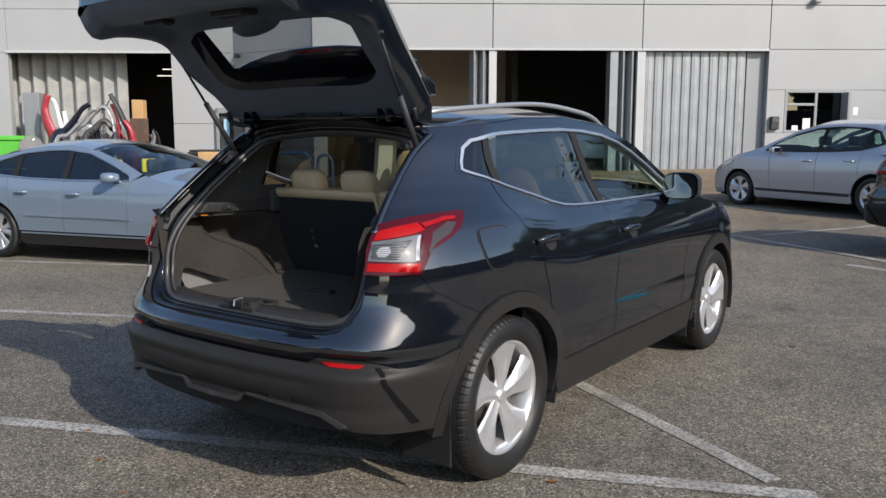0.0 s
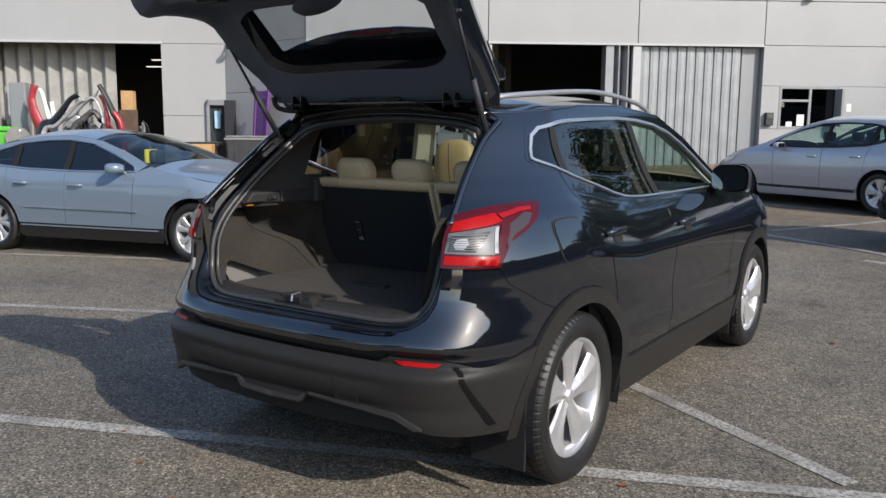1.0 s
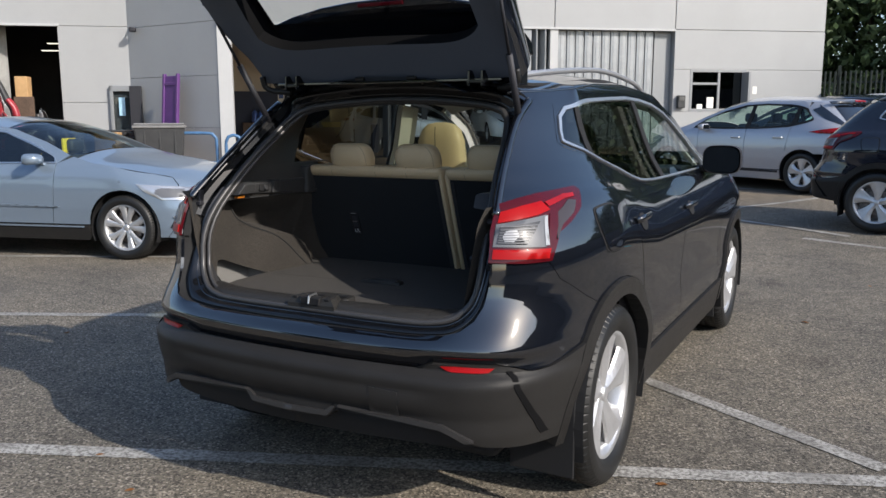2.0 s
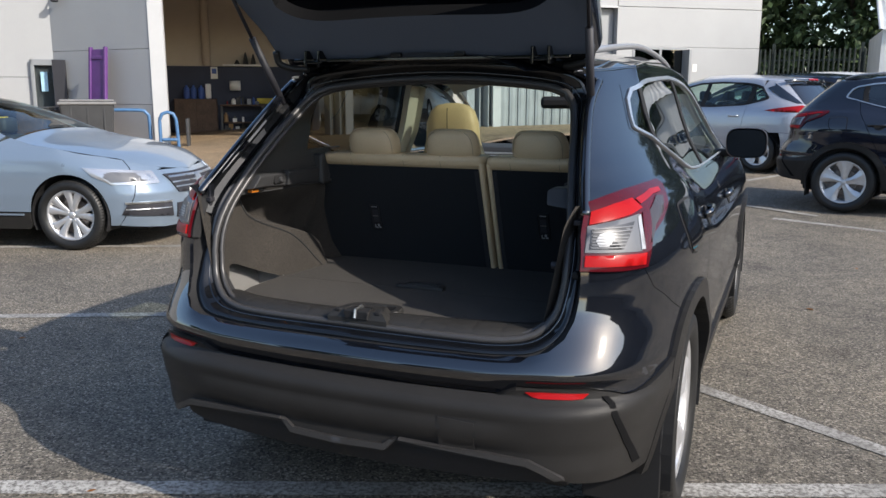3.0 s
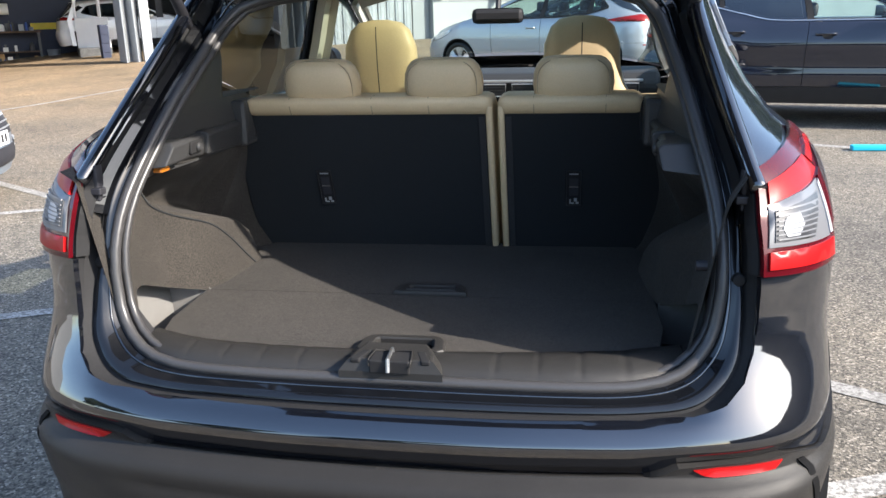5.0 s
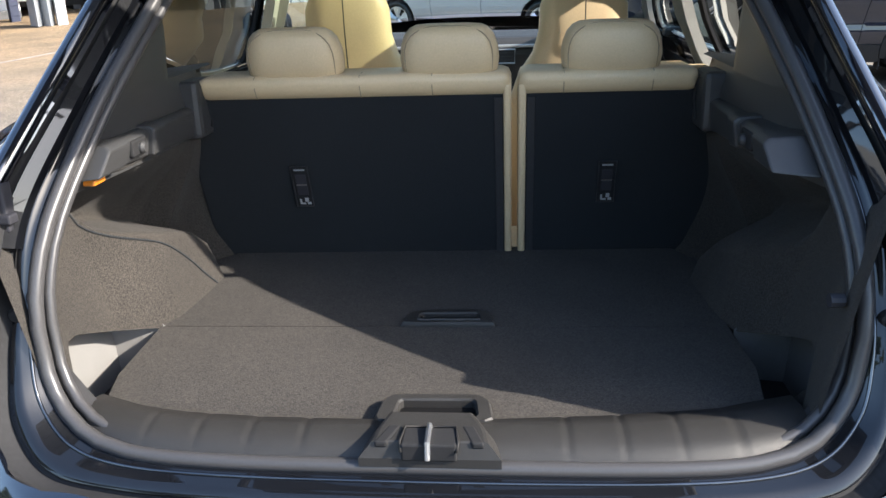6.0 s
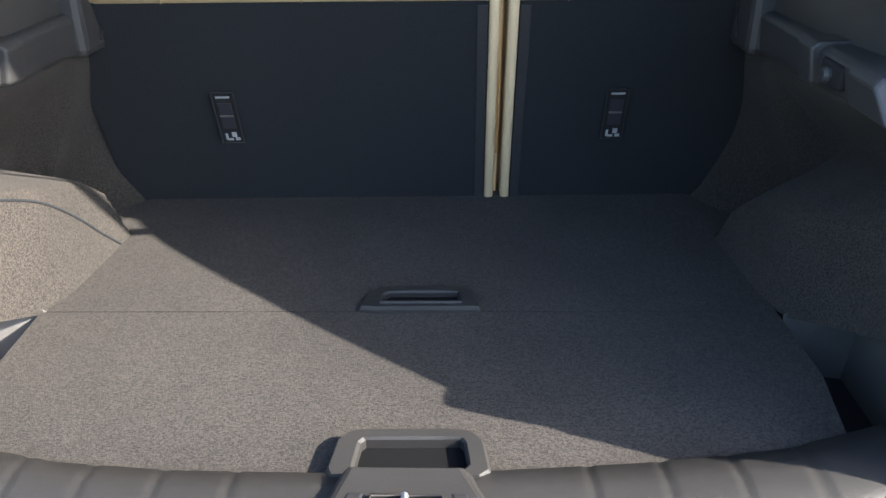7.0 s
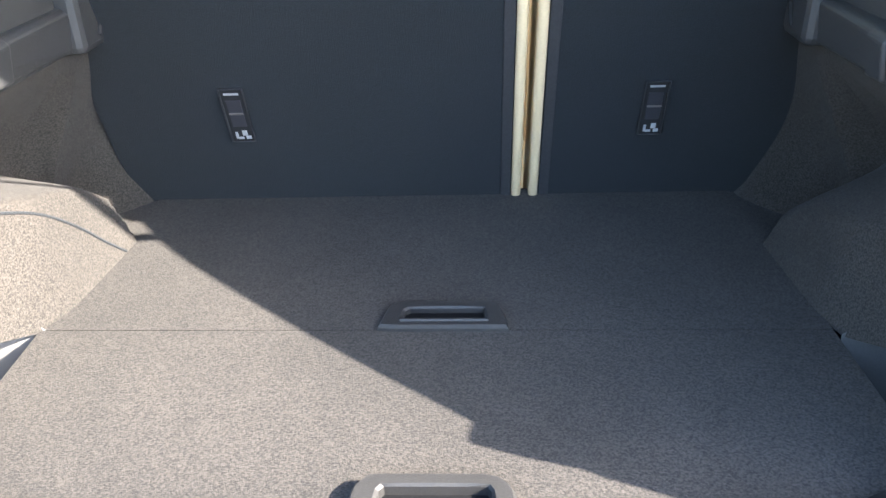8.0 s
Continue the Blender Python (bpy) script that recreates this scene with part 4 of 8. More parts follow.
    sh.panel("fuel_flap_gap", flap, DARK, car, lift=0.0015, depth=0.0, step=0.04, sides="right", rounded=1)
    sh.panel("fuel_flap", [("y", v * 0.92 - 0.008, 0.99 + (z - 0.99) * 0.92) for k, v, z in flap], paint, car, lift=0.006, depth=0.006, step=0.04, sides="right", rounded=1)
    for y in (0.30, 1.20):
        z = 0.985 if y < 1 else 0.955
        # flat dark patch painted for the shaded hollow behind the handle
        sh.panel("handle_cup", [("y", y - 0.05, z + 0.02), ("y", y + 0.07, z + 0.02), ("y", y + 0.07, z - 0.045), ("y", y - 0.02, z - 0.05)], DARK, car, lift=0.002, depth=0.0, step=0.03, rounded=2)
        for side in (1, -1):
            bm = bmesh.new()
            pts = []
            for k, lift in ((-0.10, 0.004), (-0.075, 0.022), (0.0, 0.027), (0.075, 0.022), (0.10, 0.004)):
                s = sh.find("y", y + k, z)
                q = sh.at(s, z) + sh.normal(s, z) * lift
                pts.append(Vector((q.x * side, q.y, q.z)))
            tube(bm, spline(pts, 0.02), 0.009, 8, flat=1.6)
            part("door_handle", bm, paint, car, "", True)
    for side in (1, -1):
        bm = bmesh.new()
        rows = []
        for k in range(9):
            a = k / 8
            r = math.sin(math.pi * (0.38 + 0.54 * a)) ** 0.5
            rows.append([Vector((side * (0.918 + 0.103 * r * math.copysign(abs(math.cos(t)) ** 0.55, math.cos(t))), 1.812 + 0.16 * a + 0.012 * (1 - a) * math.copysign(abs(math.cos(t)) ** 0.55, math.cos(t)), 1.152 + 0.080 * r * math.copysign(abs(math.sin(t)) ** 0.6, math.sin(t)))) for t in [j * math.tau / 24 for j in range(25)]])
        sheet(bm, rows)
        bm.faces.new(list(bm.verts)[-25:-1])
        bmesh.ops.remove_doubles(bm, verts=bm.verts, dist=1e-5)
        bmesh.ops.recalc_face_normals(bm, faces=bm.faces)
        mir = part("door_mirror", bm, INK if paint is PAINT else paint, car, "", True)
        bm = bmesh.new()
        ring = [Vector((side * (0.918 + 0.094 * math.copysign(abs(math.cos(t)) ** 0.6, math.cos(t))), 1.797 + 0.012 * math.copysign(abs(math.cos(t)) ** 0.6, math.cos(t)) + 0.001 * math.copysign(abs(math.sin(t)) ** 0.6, math.sin(t)), 1.152 + 0.070 * math.copysign(abs(math.sin(t)) ** 0.6, math.sin(t)))) for t in [j * math.tau / 28 for j in range(28)]]
        bm.faces.new([bm.verts.new(p) for p in ring])
        bmesh.ops.recalc_face_normals(bm, faces=bm.faces)
        part("mirror_glass", bm, MIRROR, mir)
        bm = boxed(0.75, 0.90, 1.87, 1.95, 1.075, 1.115, 0.012)
        if side < 0:
            flip(bm)
        part("mirror_arm", bm, PLASTIC, mir)
        bm = bmesh.new()
        pts = []
        for y, up in ((-0.13, -0.005), (-0.06, 0.018), (0.1, 0.030), (0.8, 0.033), (1.25, 0.026), (1.42, 0.008), (1.5, -0.010)):
            z = lerp(SUV_EDGE, y)
            p = sh.at(sh.find("y", y, z), z)
            pts.append((side * (p.x - 0.075), y, z + 0.035 + up))
        tube(bm, spline(pts, 0.05), 0.012, 10, flat=1.0)
        rail = part("roof_rail", bm, SILVER, car, "silver roof rail", True)
        bm = bmesh.new()
        tube(bm, spline([(a, b, c - 0.03 - (0.02 if 0 < b < 1.3 else 0)) for a, b, c in pts], 0.05), 0.012, 6)
        part("rail_foot", bm, DARK, rail)
    for side in (1, -1):
        bm = bmesh.new()
        bead = []
        for k in range(130):
            y = -0.17 + 1.67 * k / 129
            z = lerp(SUV_EDGE, y)
            p = sh.at(sh.find("y", y, z), z)
            bead.append((side * (p.x - 0.006), p.y, z - 0.003))
        tube(bm, bead, 0.009, 8)
        part("roof_edge", bm, paint, car, "", True)
    # underside and wells
    bm = boxed(-0.6, 0.6, -0.48, 3.3, 0.21, 0.36, 0.03)
    part("underbody", bm, DARK, car)
    for y in (0.0, 2.646):
        for side in (1, -1):
            bm = bmesh.new()
            rows = [[Vector((side * x, y + 0.40 * math.cos(a), 0.345 + 0.40 * math.sin(a))) for a in [math.pi * k / 20 for k in range(-2, 23)]] for x in (0.885, 0.60)]
            sheet(bm, rows)
            bm.faces.new([v for v in list(bm.verts)[25:]])
            part("wheel_well", bm, DARK, car)
            wheel(car, side * 0.772, y, 0.345, 0.235, 5, ALLOY, ALLOY)
    for y in (-0.40, 2.2):
        for side in (1, -1):
            bm = boxed(0.62, 0.855, y, y + 0.012, 0.165, 0.46, 0.004)
            if side < 0:
                flip(bm)
            part("mud_flap", bm, DARK, car)


SEAL_LINE = [(0, -0.694, 0.724), (0.3, -0.687, 0.722), (0.45, -0.669, 0.724), (0.53, -0.643, 0.743), (0.576, -0.618, 0.790), (0.593, -0.602, 0.85), (0.598, -0.585, 0.93), (0.591, -0.53, 1.03), (0.558, -0.40, 1.175),
             (0.524, -0.255, 1.30), (0.490, -0.165, 1.38), (0.42, -0.13, 1.42), (0.2, -0.108, 1.445), (0, -0.102, 1.452)]
RIM_LINE = [tuple(SUV_SHELL.at(SUV_SHELL.find(*p), p[2])) for p in (("x", 0, 0.702), ("x", 0.3, 0.702), ("x", 0.46, 0.703), ("x", 0.56, 0.714), ("x", 0.625, 0.755), ("x", 0.646, 0.82), ("x", 0.651, 0.93), ("x", 0.639, 1.07), ("x", 0.599, 1.21), ("x", 0.564, 1.355), ("x", 0.560, 1.435))]
RIM_LINE += [(0.47, -0.178, 1.492), (0.2, -0.176, 1.522), (0, -0.176, 1.530)]


def both(points):
    """A half line from the middle to the middle, carried round the other side to a closed loop."""
    return list(points) + [(-x, y, z) for x, y, z in reversed(points[1:-1])]


def seat(car, x, y, w, label):
    """A front seat: cushion, tapered back and tall headrest."""
    bm = bmesh.new()
    rows = []
    for z, hw, d, lean in ((0.50, 0.23, 0.11, 0.0), (0.6, 0.245, 0.12, 0.01), (0.8, 0.245, 0.12, -0.02), (0.95, 0.235, 0.11, -0.05), (1.05, 0.20, 0.10, -0.07), (1.12, 0.155, 0.085, -0.085), (1.18, 0.138, 0.08, -0.095), (1.26, 0.134, 0.075, -0.10), (1.32, 0.112, 0.06, -0.10), (1.348, 0.080, 0.04, -0.10), (1.358, 0.03, 0.02, -0.10)):
        rows.append([Vector((x + hw * math.copysign(abs(math.cos(t)) ** 0.6, math.cos(t)), y + lean + d * 0.75 * math.copysign(abs(math.sin(t)) ** 0.7, math.sin(t)), z)) for t in [k * math.tau / 28 for k in range(29)]])
    sheet(bm, rows)
    bmesh.ops.remove_doubles(bm, verts=bm.verts, dist=1e-5)
    bmesh.ops.recalc_face_normals(bm, faces=bm.faces)
    back = part("front_seat", bm, LEATHER, car, label, True)
    bm = bmesh.new()
    tube(bm, [(x, y + d * 1.0 - 0.175, z) for d, z in ((0.004, 1.335), (0.0, 1.30), (0.004, 1.2), (0.02, 1.1), (0.05, 0.95), (0.075, 0.7))], 0.002, 6)
    part("seam", bm, PIPING, back)
    part("cushion", boxed(x - 0.25, x + 0.25, y + 0.02, y + 0.52, 0.40, 0.54, 0.05), LEATHER, back, "", True)


def headrest(car, x, y, z):
    """A soft leather headrest, wider at its foot, on two steel posts."""
    bm = bmesh.new()
    rows = []
    for k, hw, d in ((0.0, 0.078, 0.030), (0.03, 0.092, 0.043), (0.12, 0.100, 0.050), (0.35, 0.103, 0.054), (0.6, 0.100, 0.052), (0.8, 0.092, 0.046), (0.92, 0.081, 0.036), (0.98, 0.068, 0.022), (1.0, 0.045, 0.008)):
        rows.append([Vector((x + hw * math.copysign(abs(math.cos(t)) ** 0.55, math.cos(t)), y + 0.005 - 0.02 * k + d * math.copysign(abs(math.sin(t)) ** 0.75, math.sin(t)), z + 0.106 * k)) for t in [j * math.tau / 32 for j in range(33)]])
    sheet(bm, rows)
    bmesh.ops.remove_doubles(bm, verts=bm.verts, dist=1e-5)
    bm.verts.ensure_lookup_table()
    for ring in (list(bm.verts)[:32], list(bm.verts)[-32:]):
        bm.faces.new(ring)
    bmesh.ops.recalc_face_normals(bm, faces=bm.faces)
    ob = part("headrest", bm, LEATHER, car, "beige leather headrest", True)
    bm = bmesh.new()
    for d in (-0.05, 0.05):
        tube(bm, [(x + d, y, z - 0.05), (x + d, y, z + 0.02)], 0.006, 8)
    part("headrest_post", bm, CHROME, ob)
    bm = bmesh.new()
    tube(bm, spline([(x + 0.9 * a, y - b, z + c) for a, b, c in ((-0.098, 0.030, 0.012), (-0.099, 0.046, 0.055), (-0.085, 0.052, 0.083), (-0.05, 0.042, 0.0995), (0, 0.040, 0.1025), (0.05, 0.042, 0.0995), (0.085, 0.052, 0.083), (0.099, 0.046, 0.055), (0.098, 0.030, 0.012))], 0.012), 0.0012, 5)
    part("seam", bm, LEATHER_SEAM, ob)


def boot_side(car, side, off):
    """The carpeted side of the boot with the wheel hump, its pocket, the plastic ledge and the trim above."""
    crest = [(-0.385, 1.09), (-0.365, 1.035), (-0.345, 0.995), (-0.315, 0.962), (-0.25, 0.935), (-0.13, 0.900), (-0.06, 0.875), (-0.015, 0.838), (0.006, 0.780), (0.015, 0.735), (0.02, 0.70)]
    groove = [(-0.372, 1.02), (-0.350, 0.972), (-0.300, 0.935), (-0.185, 0.882), (-0.115, 0.826), (-0.068, 0.775), (-0.028, 0.735)]

    soft = 0.016 if side < 0 else 0.06

    def wall(y, z):
        base = lerp([(-0.60, 0.585), (-0.5, 0.605), (-0.35, 0.618), (-0.2, 0.585), (0.03, 0.568), (0.12, 0.548), (0.20, 0.530), (0.3, 0.52)], y)
        top = lerp(crest, y)
        k = smoothstep(top + soft, top - soft, z)
        back = 0.075 * (1 - k) * smoothstep(-0.42, -0.33, y) * smoothstep(0.20, 0.05, y)
        x = base + 0.055 * (z - 0.73) / 0.3 + 0.012 - 0.030 * k - 0.03 * k * smoothstep(-0.45, -0.15, y) + back
        up = smoothstep(min(top + 0.02, 1.03), 1.07, z) * smoothstep(1.06, 0.985, top)
        return x + (min(x, 0.552) - x) * up
    bm = bmesh.new()
    rows = []
    for i in range(141):
        y = -0.615 + 0.84 * i / 140
        low = 0.728 + 0.088 * smoothstep(-0.545, -0.495, y) * min(1.0, max(0.0, (-0.25 - y) / 0.22))
        rows.append([Vector((side * wall(y, z) + off, y, z)) for z in [low + (1.10 - low) * k / 90 for k in range(91)]])
    sheet(bm, rows)
    if side > 0:
        bmesh.ops.reverse_faces(bm, faces=bm.faces)
    trim = part("boot_side_carpet", bm, CARPET, car, "grey speckled carpet boot side", True)
    if side < 0:
        bm = bmesh.new()
        tube(bm, [(side * (wall(y, z) - 0.001) + off, y, z) for y, z in spline(groove, 0.02)], 0.0022, 6)
        part("carpet_seam", bm, SEATBACK, trim)
    # pocket
    bm = bmesh.new()
    x0, x1 = side * 0.552 + off, side * 0.66 + off
    sheet(bm, [[Vector((x0, -0.525, 0.728)), Vector((x1, -0.49, 0.80)), Vector((x1, -0.27, 0.83)), Vector((x0, -0.25, 0.732))],
               [Vector((x0, -0.515, 0.64)), Vector((x1 - side * 0.02, -0.48, 0.63)), Vector((x1 - side * 0.02, -0.28, 0.63)), Vector((x0, -0.26, 0.64))]])
    bm.faces.new(list(bm.verts)[4:8])
    # twin pockets, coloured pale on the sunlit left and dark on the shaded right
    part("boot_pocket", bm, POCKET if side < 0 else TRIM, car, "plastic storage pocket, coloured pale for its sunlit side" if side < 0 else "plastic storage pocket, coloured dark for its shaded side")
    # pillar trim from the seal to the quarter window, its sill and the window's edge
    rising = [p for p in SEAL_LINE if p[2] > 0.84]
    seal_x, seal_y = [(p[2], p[0]) for p in rising], [(p[2], p[1]) for p in rising]
    inner = [(1.05, 0.548), (1.13, 0.550), (1.19, 0.563), (1.30, 0.590), (1.42, 0.565)]
    front = [(1.185, -0.055), (1.27, 0.010), (1.42, 0.08)]

    def across(z, y1):
        x0, y0 = lerp(seal_x, z) + 0.004, lerp(seal_y, z) + 0.020
        x1 = lerp(inner, z) + side * off
        return [Vector((side * (x0 + (x1 - x0) * min(1.0, 1 - (1 - k) ** 2.5)), y0 + (y1 - y0) * k, z)) for k in [n / 16 for n in range(17)]]
    bm = bmesh.new()
    sheet(bm, [across(z, 0.12) for z in (1.055, 1.08, 1.105, 1.13, 1.155, 1.175, 1.185)])
    rows = [across(z, lerp(front, z)) for z in [1.180 + 0.024 * n for n in range(11)]]
    sheet(bm, rows)
    sheet(bm, [[r[-1], r[-1] + Vector((side * 0.004, 0.006, 0)), r[-1] + Vector((side * 0.08, 0.03, 0))] for r in rows])
    x1 = lerp(inner, 1.185) + side * off
    sheet(bm, [[Vector((side * x1, y, 1.185)), Vector((side * (x1 + 0.01), y, 1.189)), Vector((side * (x1 + 0.11), y, 1.178))] for y in (-0.06, 0.03, 0.12, 0.2)])
    bmesh.ops.remove_doubles(bm, verts=bm.verts, dist=2e-4)
    bmesh.ops.recalc_face_normals(bm, faces=bm.faces)
    part("quarter_trim", bm, TRIM_IN, car, "grey plastic pillar trim", True)

    # slim ledge for the parcel cover: a sloped rail with proud blocks either side of the hook, and a socket at its end
    def rail(y0, y1, proud, z_add=0.0, slant=0.0, bevel=0.004):
        bm = bmesh.new()
        pts = [(0.60, 1.124 + z_add), (0.542 - proud, 1.121 + z_add), (0.532 - proud, 1.113 + z_add), (0.540 - proud, 1.078), (0.60, 1.070)]
        prism(bm, [(side * x + off, z) for x, z in pts], "y", y0, y1, bevel)
        for v in bm.verts:
            if v.co.z < 1.09:
                v.co.z -= 0.06 * max(0.0, v.co.y + 0.36)
            if v.co.y < (y0 + y1) / 2:
                v.co.y -= slant * (1.12 - v.co.z) / 0.05
        return bm
    ledge = part("cover_ledge", rail(-0.40, 0.03, 0.0), TRIM_IN, car, "grey plastic ledge for the parcel cover")
    part("ledge_block", rail(-0.415, -0.350, 0.013, 0.003, 0.040), TRIM_IN, ledge)
    part("ledge_block", rail(-0.240, -0.195, 0.012, 0.004), TRIM_IN, ledge)
    a, b = sorted((side * 0.520 + off, side * 0.60 + off))
    part("ledge_end", boxed(a, b, -0.015, 0.085, 1.052, 1.172, 0.012), TRIM_IN, ledge)
    bm = bmesh.new()
    tube(bm, spline([(side * 0.521 + off, 0.030, 1.160), (side * 0.518 + off, 0.050, 1.13), (side * 0.518 + off, 0.052, 1.10), (side * 0.521 + off, 0.040, 1.070)], 0.01), 0.004, 6)
    part("ledge_slot", bm, DARK, ledge)
    # solid dark block in place of the shaded recess round the hook
    a, b = sorted((side * 0.529 + off, side * 0.56 + off))
    part("hook_recess", boxed(a, b, -0.318, -0.258, 1.082, 1.112, 0.004), DARK, ledge)
    bm = bmesh.new()
    lathe(bm, [(0.0, 0.010), (0.008, 0.010), (0.011, 0.005), (0.011, -0.02)], Matrix.Translation((side * 0.530 + off, -0.285, 1.095)) @ Matrix.Diagonal((-side, 1, 1, 1)), 14)
    part("hook", bm, TRIM_IN, ledge)
    bm = bmesh.new()
    tube(bm, [(side * 0.582 + off, -0.575, 0.928), (side * 0.602 + off, -0.575, 0.928)], 0.010, 10)
    part("tie_hook", bm, INK, trim)
    if side < 0:
        part("boot_lamp", boxed(-0.592, -0.562, -0.425, -0.385, 1.060, 1.071, 0.004), AMBER, ledge, "small amber-lit boot lamp")


def framed_well(bm, outer, inner, z0, z1, zw):
    """A raised plastic frame with rounded shoulders round an open well; outer and inner run the same way round."""
    c = Vector((sum(p[0] for p in outer) / len(outer), sum(p[1] for p in outer) / len(outer)))
    shrunk = [tuple(c + (Vector(p) - c) * 0.955) for p in outer]
    n = 48

    def around(pts):
        ring = []
        for j in range(n + 1):
            a = math.tau * j / n
            d = Vector((math.cos(a), math.sin(a)))
            best = None
            for p, q in zip(pts, pts[1:] + pts[:1]):
                e, w = Vector(q) - Vector(p), Vector(p) - c
                den = d.x * e.y - d.y * e.x
                if abs(den) < 1e-9:
                    continue
                t, s = (w.x * e.y - w.y * e.x) / den, (w.x * d.y - w.y * d.x) / den
                if t > 0 and -1e-6 <= s <= 1 + 1e-6 and (best is None or t > best):
                    best = t
            ring.append(c + d * best)
        return ring
    o, s_, i_ = around(outer), around(shrunk), around(inner)
    sheet(bm, [[Vector((p.x, p.y, z)) for p in ring] for ring, z in ((o, z0), (o, z1 - 0.006), (s_, z1), ([a.lerp(b, 0.15) for a, b in zip(i_, s_)], z1), (i_, z1 - 0.003), (i_, zw))])
    bmesh.ops.remove_doubles(bm, verts=bm.verts, dist=1e-6)
    bmesh.ops.recalc_face_normals(bm, faces=bm.faces)
    return bm


def crossover_boot(car):
    """All that the raised tailgate shows: frame, seal, boot and cabin."""
    sh = SUV_SHELL
    # painted channel round the opening and its rubber seal
    seal, rim = both(SEAL_LINE), both(RIM_LINE)
    a = spline(seal, 0.03, True)
    steps = 8
    dense = list(zip(even_spline(seal, steps), even_spline(rim, steps)))
    gap, flange, lip = [], [], []
    for s, r in dense + dense[:1]:
        deep = smoothstep(0.76, 0.95, r.z) * smoothstep(1.47, 1.40, r.z)
        inward = Vector((0, 0.012 + 0.040 * deep, -0.014 * (1 - smoothstep(0.70, 0.80, r.z))))
        k = 0.30 + 0.10 * deep
        gap.append([r - (s - r) * 0.05 + Vector((0, 0.009, 0)), r + inward * 0.6 + (s - r) * 0.06, r + inward + (s - r) * (k - 0.06), r + inward * 0.7 + (s - r) * k])
        f = inward * (0.35 + 0.45 * deep)
        flange.append([r + inward + (s - r) * (k - 0.02), r + f + (s - r) * k, r + f * 0.9 + (s - r) * 0.55, r + f * 0.8 + (s - r) * 0.76, s + Vector((0, 0.006, 0))])
        lip.append(r + f * 0.7 + (s - r) * 0.74)
    bm = bmesh.new()
    sheet(bm, flange)
    bmesh.ops.recalc_face_normals(bm, faces=bm.faces)
    ap = part("tailgate_aperture", bm, GUTTER, car, "gloss black channel round the boot opening", True)
    bm = bmesh.new()
    sheet(bm, gap)
    bmesh.ops.recalc_face_normals(bm, faces=bm.faces)
    part("panel_gap", bm, DARK, ap)
    bm = bmesh.new()
    tube(bm, [p for p in lip[:-1]], 0.0028, 6, True)
    part("flange_edge", bm, PAINT, ap, "", True)
    bm = bmesh.new()
    tube(bm, a, 0.0115, 10, True)
    part("seal", bm, SEAL, ap, "grey rubber door seal", True)
    bm = bmesh.new()
    tube(bm, [Vector(p) + Vector((0, 0.016, 0)) + (Vector((0, 0, 1.08)) - Vector(p)).normalized() * 0.012 for p in a], 0.009, 8, True)
    part("seal_lip", bm, SEAL, ap, "", True)
    for side in (1, -1):
        for z, y in ((0.909, -0.598), (0.825, -0.608)):
            bm = bmesh.new()
            lathe(bm, [(0.0, 0.004), (0.008, 0.004), (0.011, 0.002), (0.012, -0.01)], Matrix.Translation((side * 0.626, y, z)) @ Matrix.Rotation(radians(-90), 4, "Z"), 14)
            part("bung", bm, DARK, ap)
    for side in (1, -1):
        bm = bmesh.new()
        tube(bm, [(side * (x + 0.008), y, z + 0.003) for x, y, z in spline([p for p in RIM_LINE if p[0] > 0.55 and p[2] > 1.0], 0.02)], 0.015, 10)
        part("pillar_edge", bm, PAINT, ap, "", True)
    for side in (1, -1):
        rows = []
        for s, r in dense[: 13 * steps]:
            if 1.0 < r.z < 1.40:
                c = r.lerp(s, 0.38) + Vector((0, 0.028, 0))
                d = (s - r) * 0.16
                lift = Vector((0, -0.012, 0.004))
                rows.append([Vector((side * p.x, p.y, p.z)) for p in (c - d, c - d * 0.8 + lift, c + d * 0.8 + lift, c + d)])
        bm = bmesh.new()
        sheet(bm, rows)
        bmesh.ops.recalc_face_normals(bm, faces=bm.faces)
        part("gutter_cover", bm, GUTTER, ap, "black plastic cover in the channel")
        bm = boxed(0.622, 0.640, -0.575, -0.55, 1.03, 1.105, 0.004)
        box(bm, 0.612, 0.634, -0.585, -0.562, 1.045, 1.06, 0.003)
        if side < 0:
            flip(bm)
        part("lamp_bracket", bm, INK, ap)
    # inner finisher from the seal to the side trims
    bm = bmesh.new()
    rows = []
    for s, r in dense + dense[:1]:
        k = smoothstep(0.75, 0.85, s.z)
        rows.append([s + Vector((0, 0.006, 0)), s + Vector((s.x * 0.05 * k, 0.07, 0.0))])
    sheet(bm, rows)
    part("opening_finisher", bm, CABIN, car, "", True)
    sh.panel("door_lining", [("y", 0.17, 0.42), ("y", 0.17, 1.06), ("y", 0.6, 1.06), ("y", 1.0, 1.06), ("y", 2.2, 1.06), ("y", 2.2, 0.42)], CABIN, car, lift=-0.06, depth=0.0, step=0.1)
    sh.panel("pillar_lining", [("y", 0.86, 1.47), ("y", 1.03, 1.46), ("y", 1.14, 1.06), ("y", 0.97, 1.06)], HEADLINER, car, lift=-0.05, depth=0.03, step=0.06)
    sh.panel("pillar_lining", [("y", 1.45, 1.48), ("y", 1.8, 1.35), ("y", 2.2, 1.12), ("y", 2.2, 1.06), ("y", 2.1, 1.08), ("y", 1.75, 1.30), ("y", 1.4, 1.43)], HEADLINER, car, lift=-0.03, depth=0.02, step=0.06)
    bm = bmesh.new()
    sheet(bm, sh.cap(SUV_EDGE, SUV_CROWN, -0.11, 1.52, inset=0.03, drop=0.05))
    keep_faces(bm, False, 0.0)
